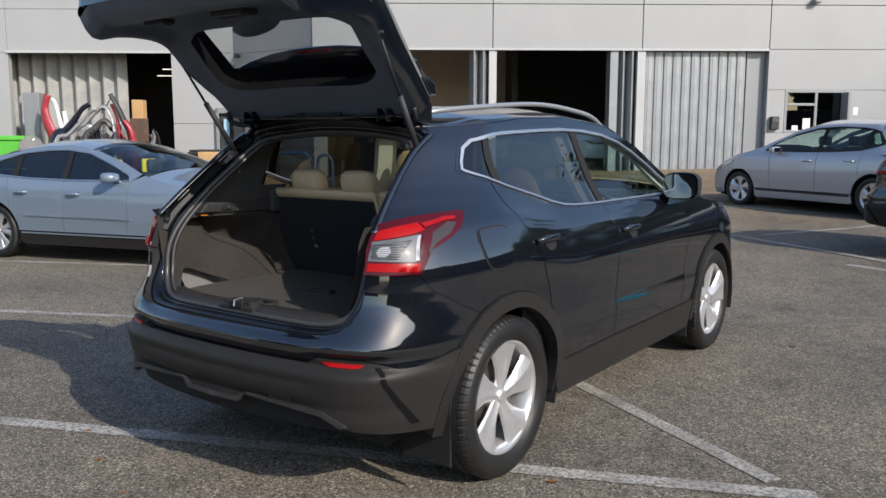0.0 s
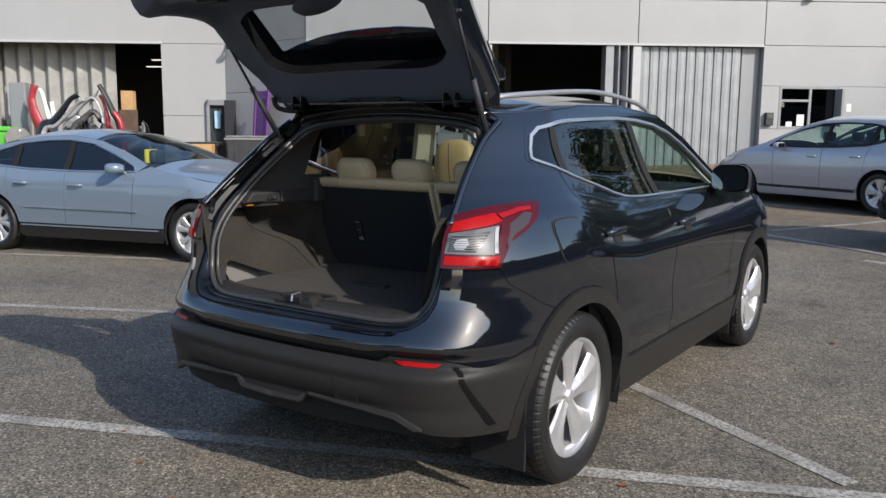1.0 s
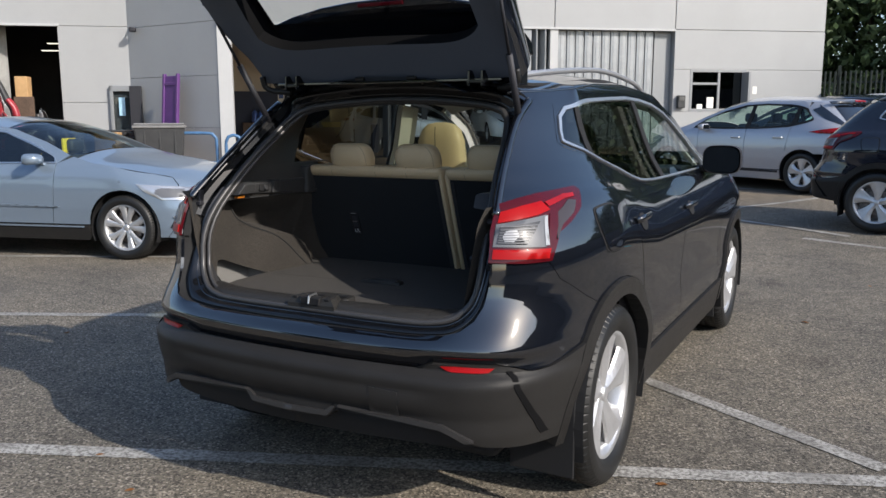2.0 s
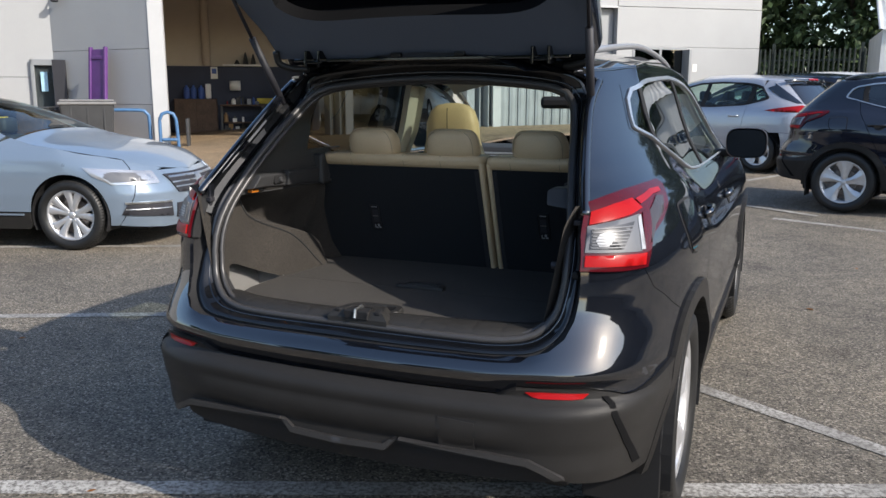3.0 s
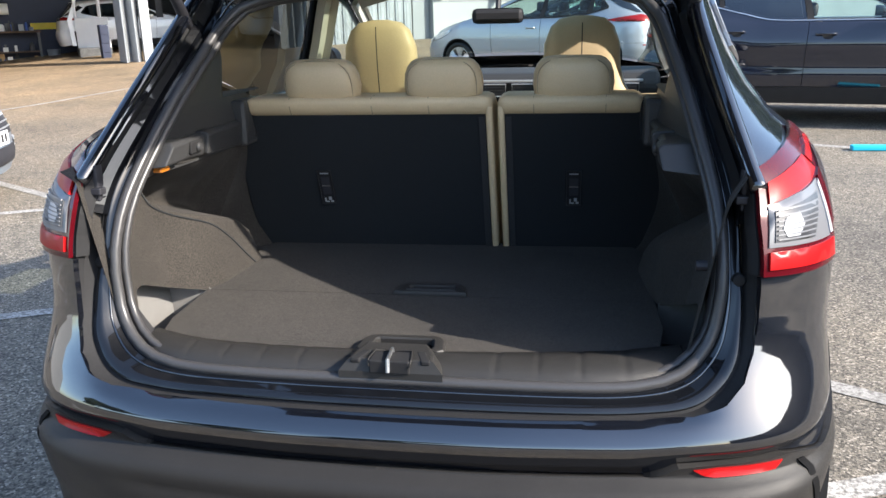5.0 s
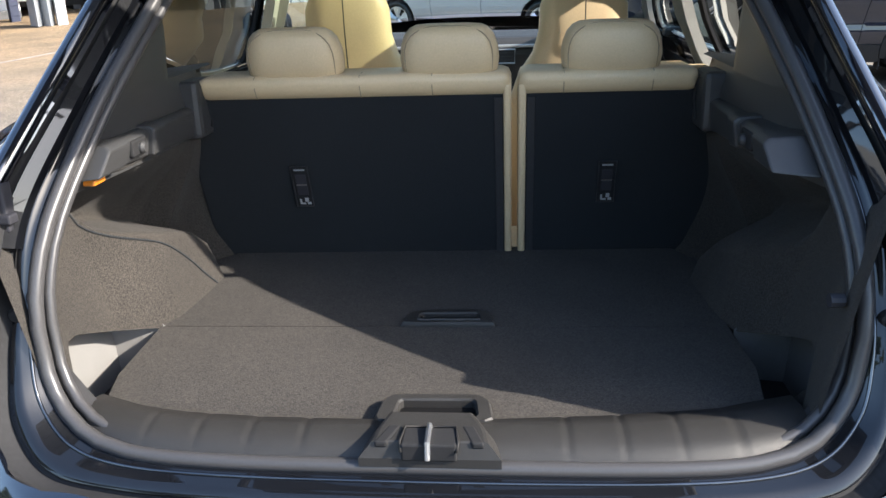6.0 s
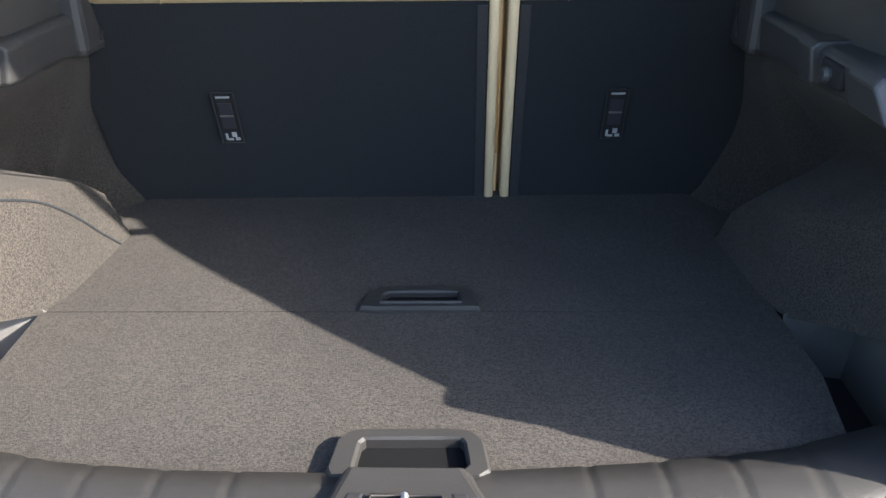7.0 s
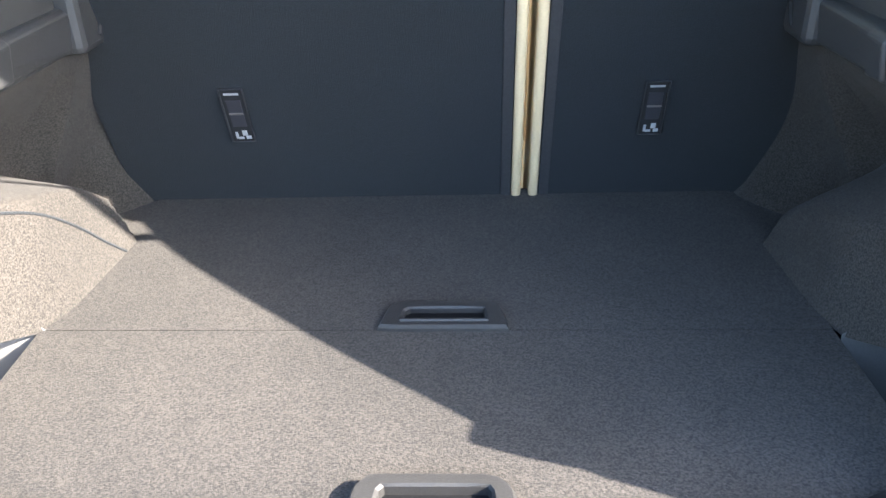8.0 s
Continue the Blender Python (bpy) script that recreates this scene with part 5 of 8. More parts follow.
    part("headliner", bm, HEADLINER, car, "", True)
    # boot floor: two carpeted boards, pull handle, sill
    edge = [(-0.545, -0.538), (-0.47, -0.568), (-0.39, -0.586), (-0.26, -0.597), (-0.10, -0.599), (0.09, -0.593), (0.25, -0.579), (0.41, -0.555), (0.50, -0.528)]
    front = [(x, y) for x, y in spline(edge, 0.04)]
    bm = bmesh.new()
    prism(bm, front + [(0.520, -0.40), (0.515, -0.240), (-0.572, -0.252), (-0.566, -0.45)], "z", 0.70, 0.732)
    part("boot_floor_board", bm, CARPET, car, "grey speckled carpet boot floor")
    bm = bmesh.new()
    prism(bm, [(0.515, -0.2385), (0.520, 0.03), (0.490, 0.22), (-0.548, 0.22), (-0.578, 0.03), (-0.572, -0.2505)], "z", 0.70, 0.732)
    part("boot_floor_board", bm, CARPET, car, "grey speckled carpet boot floor")
    for x0, x1 in ((0.44, 0.64), (-0.69, -0.50)):
        part("floor_corner", boxed(x0, x1, -0.05, 0.24, 0.69, 0.729), CARPET, car)
    bm = bmesh.new()
    out = [(-0.099, -0.251), (0.083, -0.248), (0.071, -0.196), (0.058, -0.186), (-0.076, -0.188), (-0.088, -0.198)]
    framed_well(bm, out, [(-0.066, -0.236), (0.051, -0.234), (0.046, -0.203), (-0.062, -0.205)], 0.729, 0.743, 0.7315)
    pull = part("floor_handle", bm, SILL, car, "black plastic recessed floor handle")
    # near-black floor stands in for the shade of a deeper hole
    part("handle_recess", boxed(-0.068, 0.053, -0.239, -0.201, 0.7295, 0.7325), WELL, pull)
    bm = bmesh.new()
    tube(bm, [(-0.068, -0.238, 0.743), (0.053, -0.236, 0.743)], 0.003, 6)
    part("handle_bar", bm, SILL, pull)
    part("boot_base", boxed(-0.66, 0.64, -0.66, 0.24, 0.60, 0.64), DARK, car)
    # sill finisher, ribbed, with the striker housing
    bm = bmesh.new()
    rows = []
    for i in range(221):
        u = -1 + i / 110
        x = 0.545 * u - 0.005
        yf = lerp([(-0.55, -0.532), (-0.47, -0.566), (-0.39, -0.584), (-0.26, -0.595), (-0.10, -0.597), (0.09, -0.591), (0.25, -0.577), (0.41, -0.553), (0.54, -0.508)], x)
        yb = -0.690 + 0.062 * abs(u) ** 5
        rib = 0.0018 if any(abs(abs(x) - c) < 0.006 for c in (0.19, 0.27, 0.35, 0.43)) else 0.0
        rows.append([Vector((x, yf, 0.728)), Vector((x, yf - 0.005, 0.744 - rib)), Vector((x, yf + (yb - yf) * 0.4, 0.752 - rib)), Vector((x, yb + 0.03, 0.749 - rib)), Vector((x, yb + 0.008, 0.739)), Vector((x, yb, 0.722))])
    sheet(bm, rows)
    bmesh.ops.recalc_face_normals(bm, faces=bm.faces)
    sill = part("boot_sill", bm, SILL, car, "ribbed grey plastic loading sill", True)
    bm = bmesh.new()
    low = [(-0.100, -0.704), (0.098, -0.704), (0.090, -0.66), (0.066, -0.606), (-0.078, -0.606), (-0.094, -0.66)]
    mid = [(-0.082, -0.696), (0.080, -0.696), (0.074, -0.66), (0.054, -0.616), (-0.066, -0.616), (-0.078, -0.66)]
    rings = [[Vector((x, y, z)) for x, y in ring + ring[:1]] for ring, z in ((low, 0.730), (low, 0.744), (mid, 0.765), ([(x * 0.93, y * 0.93 - 0.046) for x, y in mid], 0.767))]
    sheet(bm, rings)
    bmesh.ops.remove_doubles(bm, verts=bm.verts, dist=1e-5)
    bm.verts.ensure_lookup_table()
    bm.faces.new(list(bm.verts)[-6:])
    bmesh.ops.recalc_face_normals(bm, faces=bm.faces)
    hs = part("striker_housing", bm, SILL, sill, "moulded striker housing")
    # solid dark blocks stand in for the shaded recess and side hollows
    part("striker_recess", boxed(-0.040, 0.037, -0.708, -0.662, 0.742, 0.7690, 0.003), DARK, hs)
    bm = bmesh.new()
    tube(bm, [(-0.040, -0.710, 0.758), (-0.042, -0.700, 0.769), (-0.038, -0.662, 0.770), (0.034, -0.662, 0.770), (0.039, -0.700, 0.769), (0.037, -0.710, 0.758)], 0.002, 6)
    part("recess_rim", bm, PLASTIC, hs, "", True)
    for x0, x1 in ((-0.071, -0.053), (0.050, 0.068)):
        bm = boxed(x0, x1, -0.700, -0.655, 0.758, 0.7682, 0.003)
        for v in bm.verts:
            v.co.x += 0.35 * (v.co.y + 0.68) * (1 if x0 < 0 else -1)
        part("housing_hollow", bm, DARK, hs)
    bm = bmesh.new()
    tube(bm, [(-0.003, -0.712, 0.748), (-0.003, -0.708, 0.772), (-0.003, -0.668, 0.776), (-0.003, -0.662, 0.762)], 0.004, 8)
    part("striker", bm, CHROME, hs, "steel tailgate striker")
    bm = bmesh.new()
    ring = [(-0.096, -0.612), (0.087, -0.610), (0.079, -0.546), (0.060, -0.531), (-0.074, -0.533), (-0.089, -0.548)]
    framed_well(bm, ring, [(-0.064, -0.600), (0.061, -0.598), (0.055, -0.548), (-0.060, -0.550)], 0.729, 0.749, 0.733)
    pw = part("floor_pull", bm, SILL, sill, "grey plastic floor pull in the sill")
    # near-black floor paints the shade a deeper pull would hold
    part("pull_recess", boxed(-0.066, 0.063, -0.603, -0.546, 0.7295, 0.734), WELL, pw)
    for side, off in ((1, -0.03), (-1, -0.012)):
        boot_side(car, side, off)
    # rear bench: split carpeted backs with leather edges
    def leaned(bm):
        for v in bm.verts:
            v.co.y += 0.030 * v.co.x - 0.371 * (v.co.z - 0.73)
        return bm
    for x0, x1 in ((-0.60, 0.113), (0.127, 0.57)):
        bk = part("rear_seat_back", leaned(boxed(x0 + (0.016 if x0 > 0 else 0.0), x1 - (0.016 if x0 < 0 else 0.0), 0.192, 0.31, 0.70, 1.135, 0.008)), SEATBACK, car, "black carpeted folding seat back")
        part("top_roll", leaned(boxed(max(x0, -0.545), min(x1, 0.495), 0.182, 0.33, 1.124, 1.176, 0.020)), LEATHER, bk, "beige leather top edge", True)
        xe = x1 if x0 < 0 else x0
        part("edge_roll", leaned(boxed(*((xe - 0.017, xe) if x0 < 0 else (xe, xe + 0.017)), 0.184, 0.33, 0.715, 1.150, 0.007)), LEATHER, bk, "beige leather edge piping", True)
        part("edge_tape", leaned(boxed(*((xe - 0.036, xe - 0.019) if x0 < 0 else (xe + 0.019, xe + 0.036)), 0.1895, 0.195, 0.72, 1.12, 0.001)), PIPING, bk)
        part("front_cover", leaned(boxed(x0, x1, 0.311, 0.40, 0.45, 1.16, 0.03)), LEATHER, bk)
        for sx in ((-0.42, -0.2, -0.05) if x0 < 0 else (0.22, 0.40)):
            bm = bmesh.new()
            tube(bm, [(sx, sy + 0.182 - 0.371 * (z - 0.73) + 0.030 * sx, z) for sy, z in ((0.004, 1.128), (-0.001, 1.150), (0.008, 1.1735), (0.05, 1.1765))], 0.0012, 5)
            part("seam", bm, LEATHER_SEAM, bk)
        tx = -0.362 if x0 < 0 else 0.324
        top, bot = 0.969, 0.866
        plate = part("anchor_plate", leaned(boxed(tx - 0.019, tx + 0.019, 0.186, 0.194, bot, top, 0.003)), DARK, bk, "black child seat anchor plate")
        part("anchor_slot", leaned(boxed(tx - 0.012, tx + 0.012, 0.1845, 0.1865, 0.896, 0.948, 0.001)), INK, plate)
        part("anchor_bar", leaned(boxed(tx - 0.012, tx + 0.012, 0.183, 0.185, 0.920, 0.924, 0.001)), STEEL, plate)
        for dx, w, z, h in ((0.0, 0.024, 0.958, 0.0035), (-0.009, 0.004, 0.872, 0.013), (-0.003, 0.009, 0.871, 0.004), (0.005, 0.008, 0.878, 0.010), (0.010, 0.008, 0.871, 0.006)):
            part("print_mark", leaned(boxed(tx + dx - w / 2, tx + dx + w / 2, 0.1842, 0.1858, z, z + h)), WHITE_INK, plate)
        rim_ = bmesh.new()
        tube(rim_, [(p[0], 0.185 + 0.030 * p[0] - 0.371 * (p[1] - 0.73), p[1]) for p in ((tx - 0.019, bot), (tx + 0.019, bot), (tx + 0.019, top), (tx - 0.019, top))], 0.0018, 5, True)
        part("anchor_frame", rim_, CABIN, plate)
    for hx in (-0.340, -0.015, 0.318):
        headrest(car, hx, 0.075 + 0.030 * hx, 1.166)
    part("bench_cushion", boxed(-0.62, 0.62, 0.35, 0.85, 0.42, 0.60, 0.05), LEATHER, car)
    seat(car, -0.405, 1.10, 0.46, "beige leather front seat")
    seat(car, 0.337, 1.08, 0.46, "beige leather front seat")
    # dashboard, wheel and mirror
    bm = bmesh.new()
    prism(bm, [(1.95, 0.60), (1.88, 0.86), (1.86, 1.04), (1.90, 1.09), (2.05, 1.105), (2.30, 1.09), (2.30, 0.6)], "x", -0.70, 0.70, 0.02)
    dash = part("dashboard", bm, CABIN, car)
    part("dash_trim", boxed(-0.62, 0.62, 1.848, 1.87, 1.050, 1.062, 0.003), SILVER, dash)
    for x0, x1 in ((-0.15, -0.015), (0.015, 0.13), (0.46, 0.60), (-0.60, -0.46)):
        vent = part("vent", boxed(x0, x1, 1.846, 1.87, 0.985, 1.045, 0.008), INK, dash, "silver-rimmed air vent")
        bm = bmesh.new()
        tube(bm, [(x0, 1.845, 0.987), (x1, 1.845, 0.987), (x1, 1.845, 1.043), (x0, 1.845, 1.043)], 0.004, 6, True)
        part("vent_rim", bm, SILVER, vent)
        for k in range(3):
            part("vent_slat", boxed(x0 + 0.006, x1 - 0.006, 1.842, 1.847, 0.997 + 0.015 * k, 1.000 + 0.015 * k), CABIN, vent)
    bm = bmesh.new()
    tilt = Matrix.Translation((0.37, 1.72, 0.93)) @ Matrix.Rotation(radians(-25), 4, "X")
    tube(bm, [tilt @ Vector((0.185 * math.cos(k * math.tau / 32), 0, 0.185 * math.sin(k * math.tau / 32))) for k in range(32)], 0.015, 8, True)
    tube(bm, [tilt @ Vector((-0.18, 0, 0)), tilt @ Vector((0.18, 0, 0))], 0.025, 8)
    tube(bm, [tilt @ Vector((0, 0, 0)), tilt @ Vector((0, 0.2, -0.05))], 0.04, 8)
    part("steering_wheel", bm, CABIN, car, "", True)
    bm = boxed(-0.14, 0.085, 1.60, 1.63, 1.325, 1.390, 0.02)
    tube(bm, [(-0.028, 1.63, 1.375), (-0.028, 1.68, 1.47)], 0.012, 8)
    part("inner_mirror", bm, INK, car)
    part("cabin_floor", boxed(-0.68, 0.68, 0.3, 2.4, 0.34, 0.40), CABIN, car)


GATE_IN = [(-0.215, 1.520), (-0.30, 1.608), (-0.36, 1.670), (-0.44, 1.752), (-0.50, 1.822), (-0.545, 1.872), (-0.60, 1.893), (-0.70, 1.897), (-0.78, 1.890), (-0.855, 1.872), (-0.90, 1.877), (-0.935, 1.905), (-0.962, 1.945)]
GATE_OUT = [(-0.15, 1.605), (-0.27, 1.728), (-0.36, 1.820), (-0.44, 1.902), (-0.505, 1.965), (-0.58, 2.025), (-0.70, 2.062), (-0.86, 2.050), (-0.955, 1.990), (-0.962, 1.945)]


def gate_point(table, v, x, side_drop=0.0):
    """A point on the raised gate: v runs 0 to 1 along the profile from hinge to lip, x across."""
    n = len(table) - 1
    y, z = lerp([(i / n, p[0]) for i, p in enumerate(table)], v), lerp([(i / n, p[1]) for i, p in enumerate(table)], v)
    k = smoothstep(0.50, 0.60, abs(x))
    bow = 0.03 * (1 - (x / 0.62) ** 2) * smoothstep(0.35, 0.75, v)
    return Vector((x, y - bow * 0.6, z - side_drop * k * smoothstep(0.05, 0.3, v) + bow * 0.2))


def tailgate(car):
    """The raised tailgate seen from below: inner trim, glass, painted outer skin, struts, hinges and spoiler."""
    half = lambda v: lerp([(0.0, 0.570), (0.3, 0.602), (0.5, 0.620), (0.75, 0.620), (1.0, 0.585)], v)
    low = lambda x: 0.105 + 0.022 * (1 - (x / 0.475) ** 2) + 0.075 * abs(x / 0.475) ** 7
    high = lambda x: 0.435 - 0.075 * abs(x / 0.475) ** 7
    # painted outer skin: strips beside, before and behind the glass
    bm = bmesh.new()
    for a, b in ((-1.0, -0.795), (0.795, 1.0)):
        sheet(bm, [[gate_point(GATE_OUT, v, half(v) * u) for u in np.linspace(a, b, 6)] for v in np.linspace(0, 1, 28)])
    for v0, v1 in ((0.0, 0.13), (0.46, 1.0)):
        sheet(bm, [[gate_point(GATE_OUT, v, half(v) * u) for u in np.linspace(-0.795, 0.795, 22)] for v in np.linspace(v0, v1, 12)])
    for side in (1, -1):
        rows = []
        for v in np.linspace(0, 1, 28):
            p, q = gate_point(GATE_IN, v, side * half(v), 0.045), gate_point(GATE_OUT, v, side * half(v))
            m = p.lerp(q, 0.5) + Vector((side * 0.014, 0, 0))
            rows.append([p, p.lerp(m, 0.5) + Vector((side * 0.005, 0, 0)), m, m.lerp(q, 0.5) + Vector((side * 0.004, 0, 0)), q])
        sheet(bm, rows)
    bmesh.ops.remove_doubles(bm, verts=bm.verts, dist=1e-4)
    bmesh.ops.recalc_face_normals(bm, faces=bm.faces)
    root = part("tailgate", bm, PAINT, car, "raised black tailgate", True)
    # inner trim: a broad frame round the glass, with a lip turned up to it
    bm = bmesh.new()
    xs = np.linspace(-0.475, 0.475, 45)
    for side in (1, -1):
        sheet(bm, [[gate_point(GATE_IN, v, side * (0.475 + (half(v) - 0.475) * k / 8), 0.045) for k in range(9)] for v in np.linspace(0, 1, 60)])
    sheet(bm, [[gate_point(GATE_IN, low(x) * k / 10, x) for x in xs] for k in range(11)])
    sheet(bm, [[gate_point(GATE_IN, high(x) + (1 - high(x)) * k / 26, x) for x in xs] for k in range(27)])
    part("tailgate_trim", bm, GATE_TRIM, root, "dark plastic inner trim panel", True)
    bm = bmesh.new()
    up = Vector((0, 0.035, 0.035))
    for f in (low, high):
        sheet(bm, [[gate_point(GATE_IN, f(x), x) + up * k for x in xs] for k in (0.0, 0.5, 1.0)])
    for x in (-0.475, 0.475):
        sheet(bm, [[gate_point(GATE_IN, v, x) + up * k for v in np.linspace(low(x), high(x), 12)] for k in (0.0, 0.5, 1.0)])
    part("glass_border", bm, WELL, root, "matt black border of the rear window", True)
    bm = bmesh.new()
    sheet(bm, [[gate_point(GATE_OUT, v, half(v) * 0.80 * u) - Vector((0, 0.006, 0.006)) for u in np.linspace(-1, 1, 17)] for v in np.linspace(0.12, 0.47, 10)])
    g = part("tailgate_glass", bm, TAIL_GLASS, root, "", True)
    g.visible_shadow = False
    part("hinge_panel", prism(bmesh.new(), [(-0.10, 1.495), (-0.195, 1.498), (-0.216, 1.523), (-0.150, 1.604), (-0.10, 1.56)], "x", -0.545, 0.545, 0.004), GUTTER, root)
    part("gate_edge", boxed(-0.50, 0.50, -0.238, -0.205, 1.508, 1.519, 0.003), PAINT, root)
    for x in (-0.10, 0.13):
        part("gate_buffer", boxed(x - 0.02, x + 0.02, -0.236, -0.208, 1.519, 1.535, 0.005), RUBBER, root)
    for x0, x1, y0, y1 in ((-0.40, -0.27, -0.80, -0.74), (0.02, 0.20, -0.80, -0.72)):
        z = 1.886
        grip = part("grab_handle", boxed(x0, x1, y0, y1, z - 0.008, z + 0.02, 0.006), INK, root)
        bm = bmesh.new()
        tube(bm, [(x0 + 0.012, y0 + 0.01, z - 0.011), (x1 - 0.012, y0 + 0.01, z - 0.011), (x1 - 0.012, y1 - 0.01, z - 0.011), (x0 + 0.012, y1 - 0.01, z - 0.011)], 0.004, 6, True)
        part("grip_rim", bm, GATE_TRIM, grip)
    bm = bmesh.new()
    lathe(bm, [(0.0, 0.030), (0.05, 0.028), (0.095, 0.018), (0.115, 0.0)], Matrix.Translation((0.02, -0.565, 1.880)) @ Matrix.Rotation(radians(70), 4, "Y") @ Matrix.Diagonal((1, 0.8, 1.0, 1)), 24)
    part("wiper_motor_cover", bm, GATE_TRIM, root, "", True)
    bm = bmesh.new()
    prism(bm, [(-0.13, 1.600), (-0.165, 1.66), (-0.215, 1.76), (-0.238, 1.815), (-0.220, 1.822), (-0.170, 1.76), (-0.095, 1.655), (-0.085, 1.60)], "x", -0.56, 0.56, 0.006)
    bmesh.ops.bisect_plane(bm, geom=bm.verts[:] + bm.edges[:] + bm.faces[:], plane_co=(-0.42, 0, 0), plane_no=(1, 0, 0))
    for x in (-0.28, -0.14, 0.0, 0.14, 0.28, 0.42):
        bmesh.ops.bisect_plane(bm, geom=bm.verts[:] + bm.edges[:] + bm.faces[:], plane_co=(x, 0, 0), plane_no=(1, 0, 0))
    for v in bm.verts:
        v.co.z -= 0.085 * smoothstep(1.62, 1.78, v.co.z) * abs(v.co.x / 0.56) ** 2.4
    sp = part("roof_spoiler", bm, PAINT, root)
    part("brake_lamp", boxed(-0.10, 0.10, -0.241, -0.222, 1.792, 1.806, 0.002), RED_DEEP, sp, "red high-level brake lamp")
    for side in (1, -1):
        bm = bmesh.new()
        a, b = Vector((side * 0.562, -0.205, 1.345)), Vector((side * 0.605, -0.505, 1.806))
        tube(bm, [a, a.lerp(b, 0.52)], 0.0125, 10)
        tube(bm, [a.lerp(b, 0.52), b], 0.006, 8)
        st = part("gas_strut", bm, INK, root, "black gas strut", True)
        for q in (a, b):
            bm = bmesh.new()
            bmesh.ops.create_icosphere(bm, subdivisions=2, radius=0.011, matrix=Matrix.Translation(q))
            tube(bm, [q, q + Vector((side * 0.02, 0, 0))], 0.006, 8)
            part("ball_joint", bm, INK, st, "", True)
        bm = bmesh.new()
        x = side * 0.41
        box(bm, x - 0.035, x + 0.035, -0.26, -0.20, 1.500, 1.512, 0.003)
        box(bm, x - 0.030, x - 0.022, -0.262, -0.195, 1.49, 1.545, 0.002)
        box(bm, x + 0.022, x + 0.030, -0.262, -0.195, 1.49, 1.545, 0.002)
        tube(bm, [(x - 0.04, -0.212, 1.512), (x + 0.04, -0.212, 1.512)], 0.007, 8)
        part("hinge", bm, GUTTER, root)
        bm = bmesh.new()
        tube(bm, spline([(side * 0.47, -0.185, 1.485), (side * 0.525, -0.215, 1.488), (side * 0.562, -0.235, 1.505), (side * 0.565, -0.25, 1.545)], 0.01), 0.012, 10)
        part("wiring_boot", bm, RUBBER, root, "ribbed rubber wiring tube", True)


def open_crossover():
    car = thing("crossover_car", "gloss black family crossover, tailgate raised, parked across white lines", "car")
    suv_skin(car, PAINT, True)
    crossover_boot(car)
    tailgate(car)
    return car


open_crossover()


# ---------------------------------------------------------------- ground
def ground_z(x, y):
    """The yard: level round the open car, rising gently towards the far right."""
    u = x * math.cos(radians(37)) + y * math.sin(radians(37))
    return lerp([(5.0, 0), (6.2, 0.03), (7.6, 0.08), (9, 0.10), (10.2, 0.14), (11.2, 0.20), (12.5, 0.245), (20.5, 0.5), (40, 1.1)], y) * smoothstep(-6.0, 6.0, u)


bm = bmesh.new()
ys = [-400, -60, -20, -6, 0, 3] + [5.0 + k for k in range(38)] + [45, 60, 100, 400]
xs = [-400, -100, -50] + [-40 + 2 * k for k in range(36)] + [40, 60, 100, 400]
sheet(bm, [[Vector((x, y, ground_z(x, y))) for x in xs] for y in ys])
bmesh.ops.recalc_face_normals(bm, faces=bm.faces)
for f in bm.faces:
    f.smooth = True
tagged(part("ground", bm, ASPHALT), "worn grey asphalt yard with faint patches", "ground", kind="structure")

rng = random.Random(4)


def painted_line(a, b, w=0.10, up=0.004, label="worn white painted bay line"):
    """A thin strip of road paint from a to b, ragged along its edges, lying on the ground."""
    a, b = Vector((*a, 0)), Vector((*b, 0))
    d = (b - a).normalized()
    n = Vector((-d.y, d.x, 0))
    k = max(2, int((b - a).length / 0.04))
    rows = []
    for i in range(k + 1):
        p = a.lerp(b, i / k)
        row = []
        for u in (-1, -0.33, 0.33, 1):
            q = p + n * (u * w / 2 * (1 + 0.12 * (rng.random() - 0.5)))
            row.append(Vector((q.x, q.y, ground_z(q.x, q.y) + up)))
        rows.append(row)
    bm = bmesh.new()
    sheet(bm, rows)
    bmesh.ops.recalc_face_normals(bm, faces=bm.faces)
    ob = part("bay_line", bm, LINE)
    tagged(ob, label, "road marking", "bay lines", "structure")
    return ob


# ---------------------------------------------------------------- workshop building, laid out along U (right) and N (into it)
YAW = 37.0
B = pose(0, 0, 0, 0, 0, YAW)
FRONT, LEFT = 20.5, 23.0


def in_building(bm):
    bmesh.ops.transform(bm, matrix=B, verts=bm.verts)
    return bm


def bpart(name, bm, mat, parent=None, label="", smooth=False):
    return part(name, in_building(bm), mat, parent, label, smooth)


def wall_box(name, u0, u1, n0, n1, z0, z1, mat, label, parent=None):
    ob = bpart(name, boxed(u0, u1, n0, n1, z0, z1), mat, parent, "" if parent else label)
    if not parent:
        tagged(ob, label, "wall", kind="structure")
    return ob


HEAD = 4.05
TOP = 8.2
front = thing("wall_front", "white metal-clad workshop front with large door openings", "wall", kind="structure")
# piers and the clad band over the doors, panel by panel
for u0, u1 in ((-3.06, -2.68), (2.12, 2.34), (6.50, 6.74)):
    bpart("pier", boxed(u0, u1, FRONT, FRONT + 0.30, -0.3, HEAD), WALL_TRIM, front)
seams = [-3.06, 2.22, 6.62, 10.38, 15.3]
rows_z = [HEAD, 5.32, 6.6, TOP]
